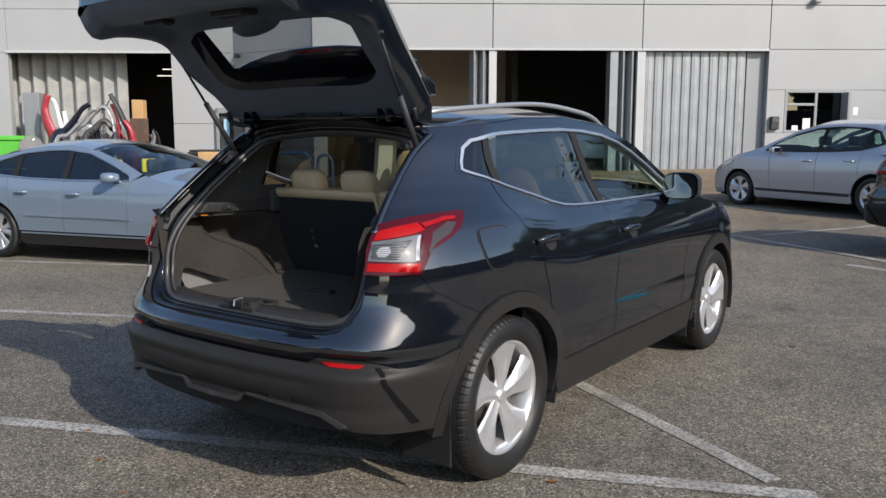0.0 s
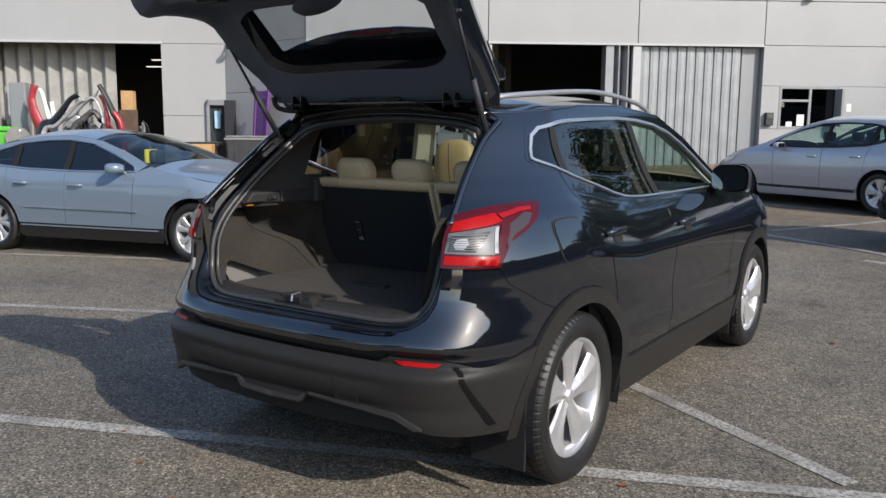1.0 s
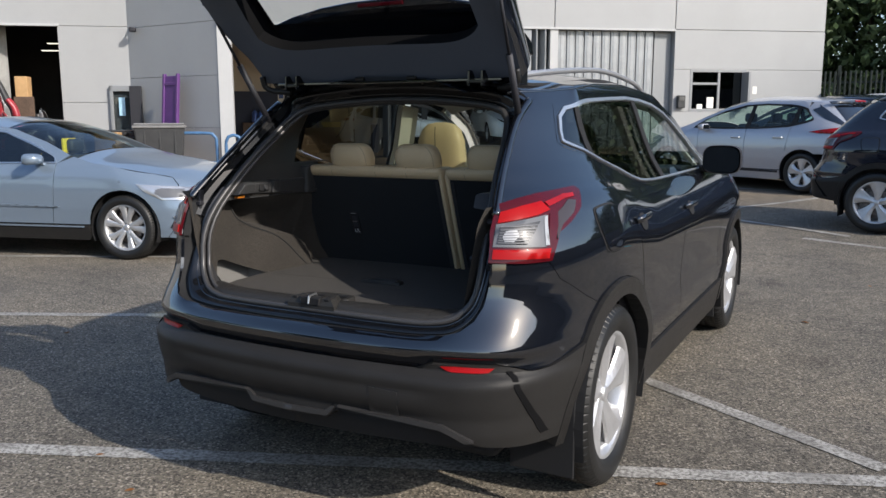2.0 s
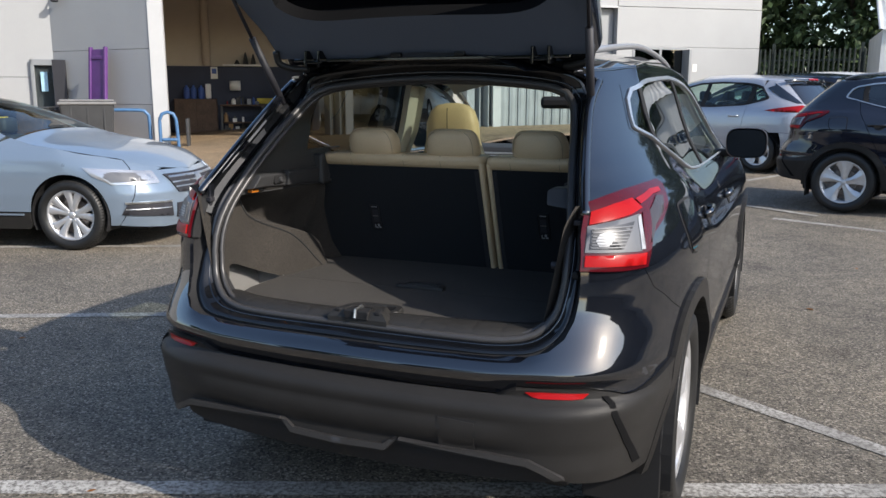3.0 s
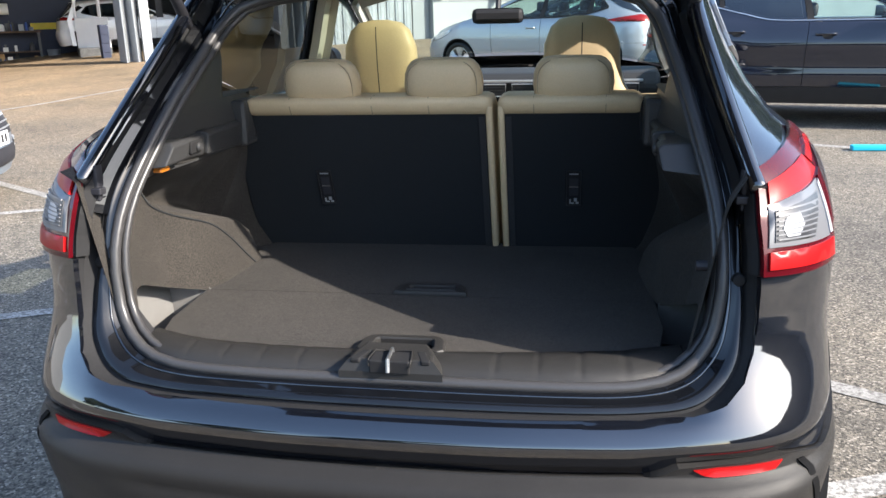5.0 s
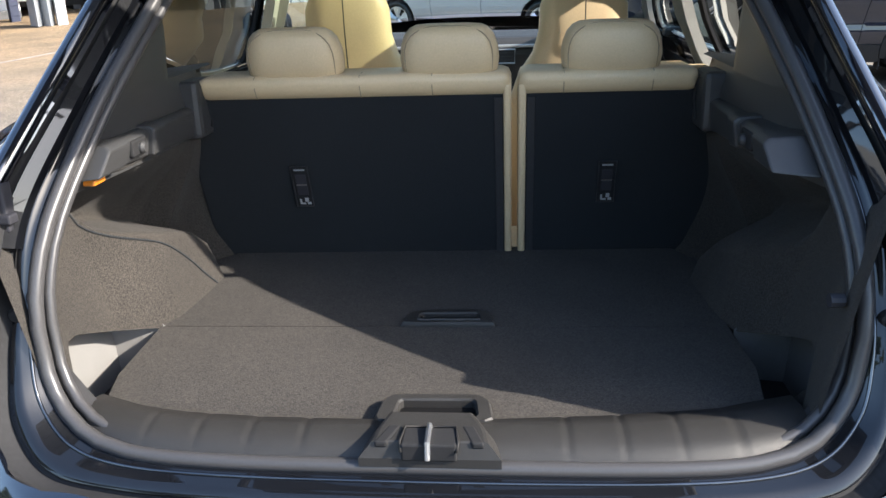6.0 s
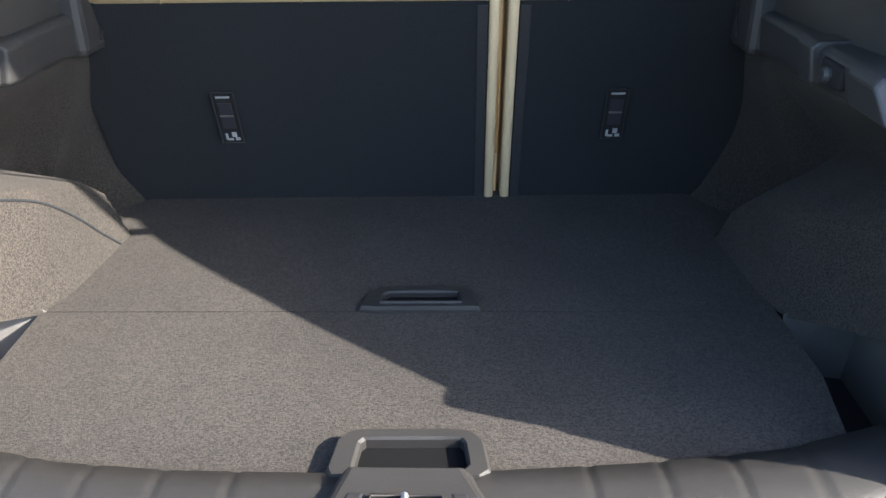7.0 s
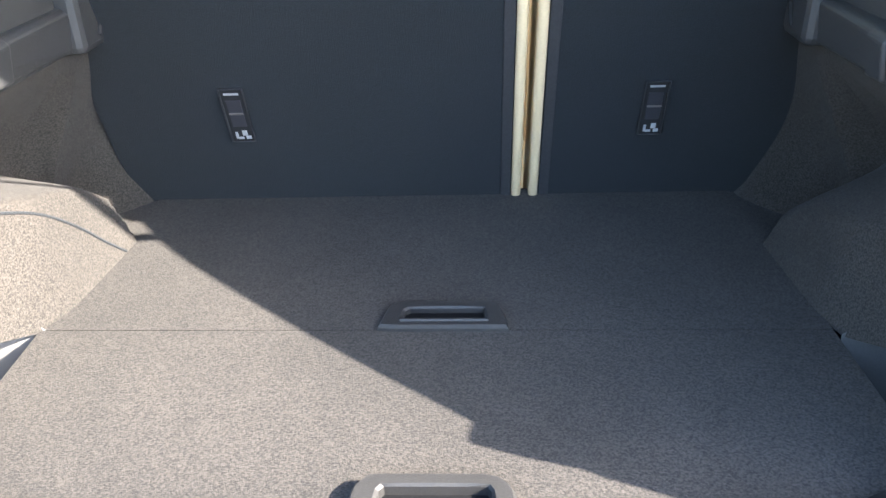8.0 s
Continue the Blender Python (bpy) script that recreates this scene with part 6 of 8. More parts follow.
for u0, u1 in zip(seams[:-1], seams[1:]):
    for z0, z1 in zip(rows_z[:-1], rows_z[1:]):
        bpart("cladding_panel", boxed(u0 + 0.012, u1 - 0.012, FRONT - 0.02, FRONT + 0.2, z0 + 0.010, z1 - 0.010, 0.006), WALL, front)
for z0, z1 in ((-0.2, 1.62), (1.62, 2.88), (2.88, HEAD)):
    if z0 == 1.62:
        spans = ((10.38, 10.92), (12.75, 15.3))
    else:
        spans = ((10.38, 15.3),)
    for u0, u1 in spans:
        bpart("cladding_panel", boxed(u0 + 0.004, u1 - 0.004, FRONT - 0.02, FRONT + 0.2, z0 + 0.005, z1 - 0.005, 0.004), WALL, front)
bpart("backing", boxed(-3.06, 15.28, FRONT + 0.205, FRONT + 0.3, HEAD, TOP), JOINT, front)
bpart("backing", boxed(10.38, 10.91, FRONT + 0.205, FRONT + 0.3, -0.3, HEAD), JOINT, front)
bpart("backing", boxed(12.76, 15.28, FRONT + 0.205, FRONT + 0.3, -0.3, HEAD), JOINT, front)
bpart("backing", boxed(10.91, 12.76, FRONT + 0.205, FRONT + 0.3, -0.3, 1.62), JOINT, front)
bpart("door_flashing", boxed(-3.06, 10.38, FRONT - 0.05, FRONT + 0.02, HEAD - 0.05, HEAD + 0.012, 0.006), WALL_TRIM, front)
wall_box("wall_end", 15.1, 15.28, FRONT + 0.3, FRONT + 14, -0.3, TOP, WALL, "white metal-clad workshop end wall")
# inside of the workshop
wall_box("wall_back_upper", -9.0, 3.5, FRONT + 7.5, FRONT + 7.7, 2.42, TOP, BEIGE_WALL, "beige upper workshop wall")
wall_box("wall_back_lower", -9.0, 3.5, FRONT + 7.46, FRONT + 7.7, -0.3, 2.42, BLUE_WALL, "dark blue lower workshop wall")
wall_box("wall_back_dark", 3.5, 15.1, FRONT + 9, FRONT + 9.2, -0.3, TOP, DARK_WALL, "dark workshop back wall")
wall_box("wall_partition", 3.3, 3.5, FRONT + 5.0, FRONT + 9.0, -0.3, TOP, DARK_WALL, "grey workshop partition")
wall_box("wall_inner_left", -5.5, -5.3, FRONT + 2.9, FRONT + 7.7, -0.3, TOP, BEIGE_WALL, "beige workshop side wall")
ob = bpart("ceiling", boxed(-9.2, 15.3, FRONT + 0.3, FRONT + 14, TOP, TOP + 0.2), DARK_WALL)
tagged(ob, "dark workshop roof deck", "ceiling", kind="structure")
bm = bmesh.new()
sheet(bm, [[Vector((u, n, 0)) for u in (-9.0, -6, -3.0, 0, 3.0, 6, 9, 15.1)] for n in (FRONT + 0.02, FRONT + 2, FRONT + 5, FRONT + 11)])
in_building(bm)
for v in bm.verts:
    v.co.z = ground_z(v.co.x, v.co.y) * 0.6 + 0.012
bmesh.ops.recalc_face_normals(bm, faces=bm.faces)
tagged(part("floor", bm, CONCRETE), "tan painted concrete workshop floor", "floor", kind="structure")


def folding_door(name, u0, u1, n, z0, z1, leaves, label, depth=0.16, mat=None):
    """A folding galvanised door: upright leaves in a zigzag, each a part."""
    d = thing(name, label, "door", kind="structure")
    w = (u1 - u0) / leaves
    for k in range(leaves):
        a, b = u0 + k * w, u0 + (k + 1) * w
        bm = bmesh.new()
        pts = [(a, n), (a + w * 0.42, n - depth), (a + w * 0.50, n - depth), (b, n), (b, n + 0.03), (a + w * 0.5, n - depth + 0.03), (a + w * 0.42, n - depth + 0.03), (a, n + 0.03)]
        prism(bm, pts, "z", z0, z1)
        bpart("door_leaf", bm, mat or GALV, d)
    return d


door = thing("door_1", "closed galvanised folding workshop door", "door", kind="structure")
for k in range(11):
    a, w, n = 6.78 + k * 3.0 / 11, 3.0 / 11, FRONT + 0.20
    front_ = [(a, n), (a + 0.012, n - 0.045), (a + 0.07, n - 0.048), (a + 0.078, n - 0.056), (a + 0.115, n - 0.056), (a + 0.123, n - 0.048), (a + w - 0.075, n - 0.042), (a + w - 0.068, n - 0.049), (a + w - 0.04, n - 0.048), (a + w - 0.03, n - 0.036), (a + w, n)]
    bm = bmesh.new()
    prism(bm, front_ + [(u, v + 0.02) for u, v in reversed(front_)], "z", 0.40, HEAD - 0.06)
    bpart("door_leaf", bm, GALV, door)
folding_door("door_2", 5.95, 6.48, FRONT + 0.30, 0.40, HEAD - 0.06, 2, "folded-back galvanised workshop door", 0.35)
folding_door("door_3", 1.55, 2.10, FRONT + 0.30, 0.30, HEAD - 0.06, 2, "folded-back galvanised workshop door", 0.35)
# right reveal in another grey than the left, standing in for its shade
bpart("door_reveal", boxed(9.82, 10.36, FRONT + 0.21, FRONT + 0.32, 0.3, HEAD - 0.05), FRAME_GREY, front)
bpart("door_reveal", boxed(5.70, 5.93, FRONT + 0.02, FRONT + 0.6, 0.3, HEAD - 0.06), GALV, front)
# the small window and letter box
win = thing("window_1", "grey-framed office window with an open casement", "window", kind="structure")
for u0, u1, z0, z1 in ((10.92, 12.75, 2.80, 2.88), (10.92, 12.75, 1.62, 1.70), (10.92, 11.0, 1.70, 2.80), (12.67, 12.75, 1.70, 2.80), (11.82, 11.90, 1.70, 2.80), (11.0, 11.82, 2.42, 2.49)):
    bpart("window_frame", boxed(u0, u1, FRONT - 0.03, FRONT + 0.06, z0, z1, 0.008), FRAME_GREY, win)
for u0, u1, z0, z1 in ((11.0, 11.82, 1.70, 2.42), (11.0, 11.82, 2.49, 2.80), (11.90, 12.67, 1.70, 2.80)):
    bpart("pane", boxed(u0, u1, FRONT + 0.01, FRONT + 0.02, z0, z1), PRIVACY, win)
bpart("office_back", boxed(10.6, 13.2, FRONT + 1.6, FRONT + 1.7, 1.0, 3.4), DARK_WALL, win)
bpart("notice", boxed(11.50, 11.72, FRONT - 0.005, FRONT + 0.005, 1.72, 2.05), PAPER, win)
bpart("notice", boxed(11.18, 11.36, FRONT - 0.005, FRONT + 0.005, 1.70, 1.84), PAPER, win)
bpart("casement", boxed(12.60, 12.68, FRONT - 0.45, FRONT - 0.02, 1.70, 2.80, 0.008), FRAME_GREY, win)
mail = thing("letter_box", "dark grey wall-mounted letter box on white cladding", "letter box")
bpart("body", boxed(10.50, 10.74, FRONT - 0.16, FRONT - 0.02, 1.72, 2.10, 0.02), BIN_GREY, mail)
bpart("flap", boxed(10.53, 10.71, FRONT - 0.175, FRONT - 0.16, 1.94, 2.05, 0.004), CLUTTER, mail)
sign = bpart("wall_sign", boxed(12.98, 13.12, FRONT - 0.03, FRONT - 0.02, 2.15, 2.38), PAPER)
tagged(sign, "small white and blue notice on cladding", "sign")
lamp = bpart("security_camera", boxed(11.55, 11.75, FRONT - 0.25, FRONT - 0.02, 5.36, 5.50, 0.03), FRAME_GREY)
tagged(lamp, "small grey camera on white cladding", "camera")

# left wing, set back, with its own door
left = thing("wall_left", "white metal-clad wing wall with a wide opening", "wall", kind="structure")
for u0, u1, z0, z1 in ((-40, -13.15, -0.3, HEAD + 0.1), (-7.95, -5.93, -0.3, 1.9), (-7.95, -5.93, 1.9, HEAD + 0.1), (-40, -13.15, HEAD + 0.1, 5.5), (-13.15, -5.93, HEAD + 0.1, 5.5), (-40, -13.15, 5.5, TOP), (-13.15, -5.93, 5.5, TOP)):
    bpart("cladding_panel", boxed(u0 + 0.006, u1 - 0.006, LEFT, LEFT + 0.25, z0 + 0.006, z1 - 0.006, 0.005), WALL, left)
bpart("backing", boxed(-13.15, -5.95, LEFT + 0.2, LEFT + 0.3, HEAD + 0.1, TOP), JOINT, left)
bpart("backing", boxed(-7.94, -5.95, LEFT + 0.252, LEFT + 0.3, -0.3, HEAD + 0.1), JOINT, left)
bpart("door_flashing", boxed(-13.2, -7.9, LEFT - 0.05, LEFT + 0.02, HEAD + 0.08, HEAD + 0.15, 0.006), WALL_TRIM, left)
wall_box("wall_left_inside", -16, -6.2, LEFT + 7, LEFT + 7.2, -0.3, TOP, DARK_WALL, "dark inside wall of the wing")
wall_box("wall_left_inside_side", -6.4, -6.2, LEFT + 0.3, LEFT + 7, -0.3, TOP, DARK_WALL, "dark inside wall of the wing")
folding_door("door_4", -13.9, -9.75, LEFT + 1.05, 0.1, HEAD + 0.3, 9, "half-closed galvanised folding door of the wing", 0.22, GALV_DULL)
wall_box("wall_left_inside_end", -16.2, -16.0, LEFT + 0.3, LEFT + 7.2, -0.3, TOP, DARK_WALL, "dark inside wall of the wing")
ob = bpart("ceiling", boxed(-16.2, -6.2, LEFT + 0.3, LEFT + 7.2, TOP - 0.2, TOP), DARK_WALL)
tagged(ob, "dark roof deck of the wing", "ceiling", kind="structure")
for z, u0 in ((3.72, -8.62), (3.50, -8.80)):
    t = bpart("strip_light", boxed(u0, u0 + 0.62, LEFT + 1.2, LEFT + 1.3, z, z + 0.03), material("lit_tube", (1.0, 0.93, 0.75), emit=0.7) if z > 3.6 else bpy.data.materials["lit_tube"])
    tagged(t, "lit fluorescent strip inside the wing", "lamp")
# the shaded wall that joins both fronts
a, b_ = Vector((-5.95, LEFT, 0)), Vector((-3.06, FRONT + 0.02, 0))
side_wall = thing("wall_side", "grey-white clad side wall in shade", "wall", kind="structure")
d = (b_ - a).normalized()
for z0, z1 in ((-0.3, 1.15), (1.15, 2.62), (2.62, 4.1), (4.1, 5.5), (5.5, TOP)):
    bm = bmesh.new()
    q = [a, b_, b_ + Vector((0.1, 0.25, 0)), a + Vector((0.25, 0.25, 0))]
    prism(bm, [(p.x, p.y) for p in q], "z", z0 + 0.006, z1 - 0.006)
    bpart("cladding_panel", bm, WALL, side_wall)


# ---------------------------------------------------------------- other cars
def outline(w, ro, front):
    """A rounded plan outline of half width w from the rear (y = -ro) to the front."""
    return [(0, -ro), (0.28 * w, -ro + 0.006), (0.56 * w, -ro + 0.032), (0.74 * w, -ro + 0.08), (0.86 * w, -ro + 0.17), (0.94 * w, -ro + 0.30), (0.98 * w, -ro + 0.5), (w, -ro + 0.9),
            (w, (front - ro) / 2), (w, front - 1.1), (0.985 * w, front - 0.7), (0.93 * w, front - 0.38), (0.80 * w, front - 0.18), (0.56 * w, front - 0.06), (0.25 * w, front - 0.008), (0, front)]


def road_car(name, label, paint, at, spec):
    """A parked road car from its side profile: panels, glass, lamps, wheels and a dark cabin."""
    car = thing(name, label, "car", "parked cars", at=at)
    w, ro, front, wb, r, rim = spec["w"], spec["ro"], spec["front"], spec["wb"], spec["r"], spec["rim"]
    sh = Shell(outline(w, ro, front), spec["width"], spec["rear"], spec["nose"], rise=spec.get("rise", 0.0), fade=0.3, front_fade=wb - 0.3)
    edge, crown, belt, top = spec["edge"], spec["crown"], spec["belt"], spec["top"]
    ra, zs = r + 0.052, spec["sill"]
    y1, y2, y3 = spec["doors"]
    zr = spec["rear_top"]
    e = lambda y: ("y", y, lerp(edge, y) - 0.002)
    zb = lambda y: lerp(sorted((p[0], p[1]) for p in belt), y)
    dlo = [("y", *p) for p in top] + [("y", *p) for p in belt]
    a0 = math.degrees(math.asin((zs + 0.16 - r) / ra)) if abs(zs + 0.16 - r) < ra else 0
    zd = zs + 0.16
    tail = belt[-1]
    q_top = [("y", *top[0]), ("y", top[1][0], top[1][1])]
    ends = spec["quarter_edge"]
    sh.panel("rear_quarter_panel", [("x", spec["hatch"], 0.62)] + [("x", w * 0.86, 0.62), ("y", -ra, 0.62)] + arc(0, r, ra, 180 - math.degrees(math.asin(min(0.99, (0.62 - r) / ra))), math.degrees(math.asin(min(0.99, (0.60 - r) / ra))), 10)
             + [("y", y1 + 0.06, 0.66), ("y", y1, zb(y1)), ("y", *tail), *q_top] + [e(y) for y in ends] + [("x", spec["hatch"], zr)], paint, car, step=0.06)
    sh.panel("rear_door", [("y", y1 + 0.066, 0.66), ("y", y1 + 0.006, zb(y1)), ("y", (y1 + y2) / 2, zb((y1 + y2) / 2)), ("y", y2 - 0.004, zb(y2)), ("y", y2 - 0.004, zd)] + arc(0, r, ra + 0.004, a0, math.degrees(math.asin(min(0.99, (0.60 - r) / ra))), 6), paint, car, step=0.07)
    sh.panel("front_door", [("y", y2 + 0.004, zd), ("y", y2 + 0.004, zb(y2)), ("y", (y2 + y3) / 2, zb((y2 + y3) / 2)), ("y", y3, zb(y3)), ("y", y3 - 0.02, 0.6), ("y", y3 - 0.05, zd)], paint, car, step=0.07)
    sh.panel("front_wing", [("y", y3 - 0.042, zd), ("y", y3 - 0.012, 0.6), ("y", y3 + 0.008, zb(y3)), ("y", belt[0][0], belt[0][1])] + [e(y) for y in spec["wing_edge"]] + [("y", wb + ra + 0.06, lerp(edge, wb + ra + 0.06) - 0.002), ("y", wb + ra + 0.06, zs + 0.04)] + arc(wb, r, ra, -math.degrees(math.asin((r - zs - 0.04) / ra)), 180 - a0, 18), paint, car, step=0.06)
    sh.panel("cant_rail", [("y", *p) for p in top[1:]] + [("y", *belt[0])] + [e(y) for y in spec["rail_edge"]], paint, car, step=0.07)
    sh.panel("rear_bumper", [("x", 0, 0.615), ("x", w * 0.86, 0.615), ("y", -ra, 0.615), ("y", -ra - 0.01, zs + 0.05), ("x", w * 0.7, zs), ("x", 0, zs)], paint, car, sides="joined", lift=0.012, step=0.06)
    sh.panel("rear_hatch", [("x", 0, 0.625), ("x", spec["hatch"] - 0.005, 0.625), ("x", spec["hatch"] - 0.005, zr), ("x", 0, zr)], paint, car, sides="joined", step=0.06)
    zn = spec["nose_top"]
    sh.panel("front_bumper", [("y", wb + ra + 0.066, lerp(edge, wb + ra + 0.066)), ("y", wb + ra + 0.066, zs + 0.04), ("X", w * 0.6, zs), ("X", 0, zs), ("X", 0, zn), ("X", w * 0.55, zn + 0.01)] + spec.get("bumper_edge", []), paint, car, sides="joined", step=0.05)
    sh.panel("sill_trim", arc(0, r, ra + 0.004, a0 - 2, -14, 4) + [("y", ra + 0.03, zs), ("y", wb - ra - 0.03, zs)] + arc(wb, r, ra + 0.004, 194, 182 - a0, 4), spec.get("sill_mat", PLASTIC), car, lift=0.006, depth=0.03, step=0.08)
    for y0, y1_, nm, mat in spec["caps"]:
        bm = bmesh.new()
        sheet(bm, sh.cap(edge, crown, y0, y1_, n=24))
        bmesh.ops.recalc_face_normals(bm, faces=bm.faces)
        part(nm, bm, mat or paint, car, "", True)
    cy, cz = np.mean([p[1] for p in dlo]), np.mean([p[2] for p in dlo])
    k = spec.get("trim_w", 0.022)
    sh.panel("window_trim", dlo, spec.get("trim", CHROME), car, lift=0.009, depth=0.016, step=0.06, holes=[([("y", p[1] + (k if p[1] < cy else -k) * (1.4 if abs(p[1] - cy) > 0.7 else 0.2), p[2] + (k if p[2] < cz else -k)) for p in dlo], 0)])
    glass_pts = [("y", p[1] + (k if p[1] < cy else -k) * (1.2 if abs(p[1] - cy) > 0.7 else 0.15), p[2] + (k if p[2] < cz else -k) * 0.9) for p in dlo]
    sh.panel("side_glass", glass_pts, spec.get("glass", PRIVACY), car, lift=-0.006, depth=0.0, step=0.08)
    for yb in spec["pillars"]:
        zt = lerp(sorted(top), yb)
        sh.panel("door_pillar", [("y", yb - 0.045, zt - 0.02), ("y", yb + 0.03, zt - 0.02), ("y", yb + 0.06, zb(yb) + 0.02), ("y", yb - 0.03, zb(yb) + 0.02)], DARK, car, lift=0.0, depth=0.0, step=0.04)
    for nm, pts, mat, how, lift, lab in spec["pieces"]:
        sh.panel(nm, pts, mat, car, lift=lift, depth=0.012, step=0.04, sides=how, label=lab, bulge=0.004)
    for y, z in spec["handles"]:
        for side in (1, -1):
            s = sh.find("y", y, z)
            p, n = sh.at(s, z), sh.normal(s, z)
            q = [p + Vector((0, d, 0)) + n * l for d, l in ((-0.09, 0.003), (-0.06, 0.035), (0.06, 0.035), (0.09, 0.003))]
            bm = bmesh.new()
            tube(bm, [Vector((v.x * side, v.y, v.z)) for v in q], 0.012, 6, flat=1.3)
            part("door_handle", bm, spec.get("handle_mat", paint), car, "", True)
    my, mz = spec["mirror"]
    for side in (1, -1):
        bm = bmesh.new()
        rows = []
        for a, r_ in ((0.0, 0.90), (0.12, 1.0), (0.45, 0.96), (0.75, 0.78), (0.93, 0.5), (1.0, 0.15)):
            rows.append([Vector((w * 0.93 + 0.10 + 0.105 * r_ * math.copysign(abs(math.cos(t)) ** 0.6, math.cos(t)), my - 0.06 + 0.15 * a, mz + 0.058 * r_ * math.copysign(abs(math.sin(t)) ** 0.65, math.sin(t)))) for t in [j * math.tau / 24 for j in range(25)]])
        sheet(bm, rows)
        bmesh.ops.remove_doubles(bm, verts=bm.verts, dist=1e-5)
        bm.verts.ensure_lookup_table()
        bm.faces.new(list(bm.verts)[:24])
        bm.faces.new(list(bm.verts)[-24:])
        bmesh.ops.recalc_face_normals(bm, faces=bm.faces)
        box(bm, w * 0.80, w * 0.96, my + 0.02, my + 0.06, mz - 0.06, mz - 0.035, 0.008)
        if side < 0:
            flip(bm)
        mir = part("door_mirror", bm, paint, car, "", True)
        bm = boxed(w * 0.93 + 0.02, w * 0.93 + 0.18, my - 0.066, my - 0.062, mz - 0.040, mz + 0.040)
        if side < 0:
            flip(bm)
        part("mirror_glass", bm, MIRROR, mir)
    part("underbody", boxed(-w * 0.68, w * 0.68, -ro + 0.2, front - 0.25, zs - 0.02, zs + 0.16, 0.02), DARK, car)
    part("cabin", boxed(-w * 0.82, w * 0.82, 0.05, wb - 0.75, zs + 0.15, min(p[1] for p in belt) - 0.06, 0.03), CABIN, car)
    for sx in (-0.36, 0.36):
        for sy in spec["seats"]:
            bm = boxed(sx - 0.23, sx + 0.23, sy - 0.06, sy + 0.08, 0.4, spec["seat_z"], 0.05)
            box(bm, sx - 0.12, sx + 0.12, sy - 0.09, sy + 0.02, spec["seat_z"] + 0.02, spec["seat_z"] + 0.18, 0.04)
            part("seat", bm, spec.get("seat_mat", CABIN), car, "", True)
    part("dashboard", boxed(-w * 0.75, w * 0.75, wb - 0.85, wb - 0.3, 0.6, min(p[1] for p in belt) - 0.01, 0.05), CABIN, car)
    for y in (0, wb):
        for side in (1, -1):
            bm = bmesh.new()
            sheet(bm, [[Vector((side * x, y + (ra - 0.01) * math.cos(a), r + (ra - 0.01) * math.sin(a))) for a in [math.pi * k_ / 16 for k_ in range(-2, 19)]] for x in (w * 0.965, w * 0.62)])
            bm.faces.new(list(bm.verts)[21:])
            part("wheel_well", bm, DARK, car)
            wheel(car, side * (w - 0.13), y, r, rim, spec["spokes"], spec.get("rim_mat", ALLOY), ALLOY, twin=spec.get("twin", False))
    return car


def plate_bars(y, z, w, facing):
    """A pale number plate with plain dark bars in place of its characters."""
    bm = boxed(-w, w, y - 0.006, y + 0.006, z, z + 0.11, 0.003)
    return bm, [boxed(-w + 0.04 + k * w * 0.27, -w + 0.04 + k * w * 0.27 + w * 0.16, y + facing * 0.0065 - 0.001, y + facing * 0.0065 + 0.001, z + 0.022, z + 0.088) for k in range(7)]


def add_plate(car, y, z, w, facing):
    body, bars = plate_bars(y, z, w, facing)
    p = part("number_plate", body, PLATE, car, "white number plate with dark bars")
    for b in bars:
        part("plate_bar", b, INK, p)


def placed(x, y, heading):
    """Rear-axle centre on the ground at x, y, nose towards heading degrees from +y to the left."""
    return pose(x, y, ground_z(x, y), 0, 0, heading)


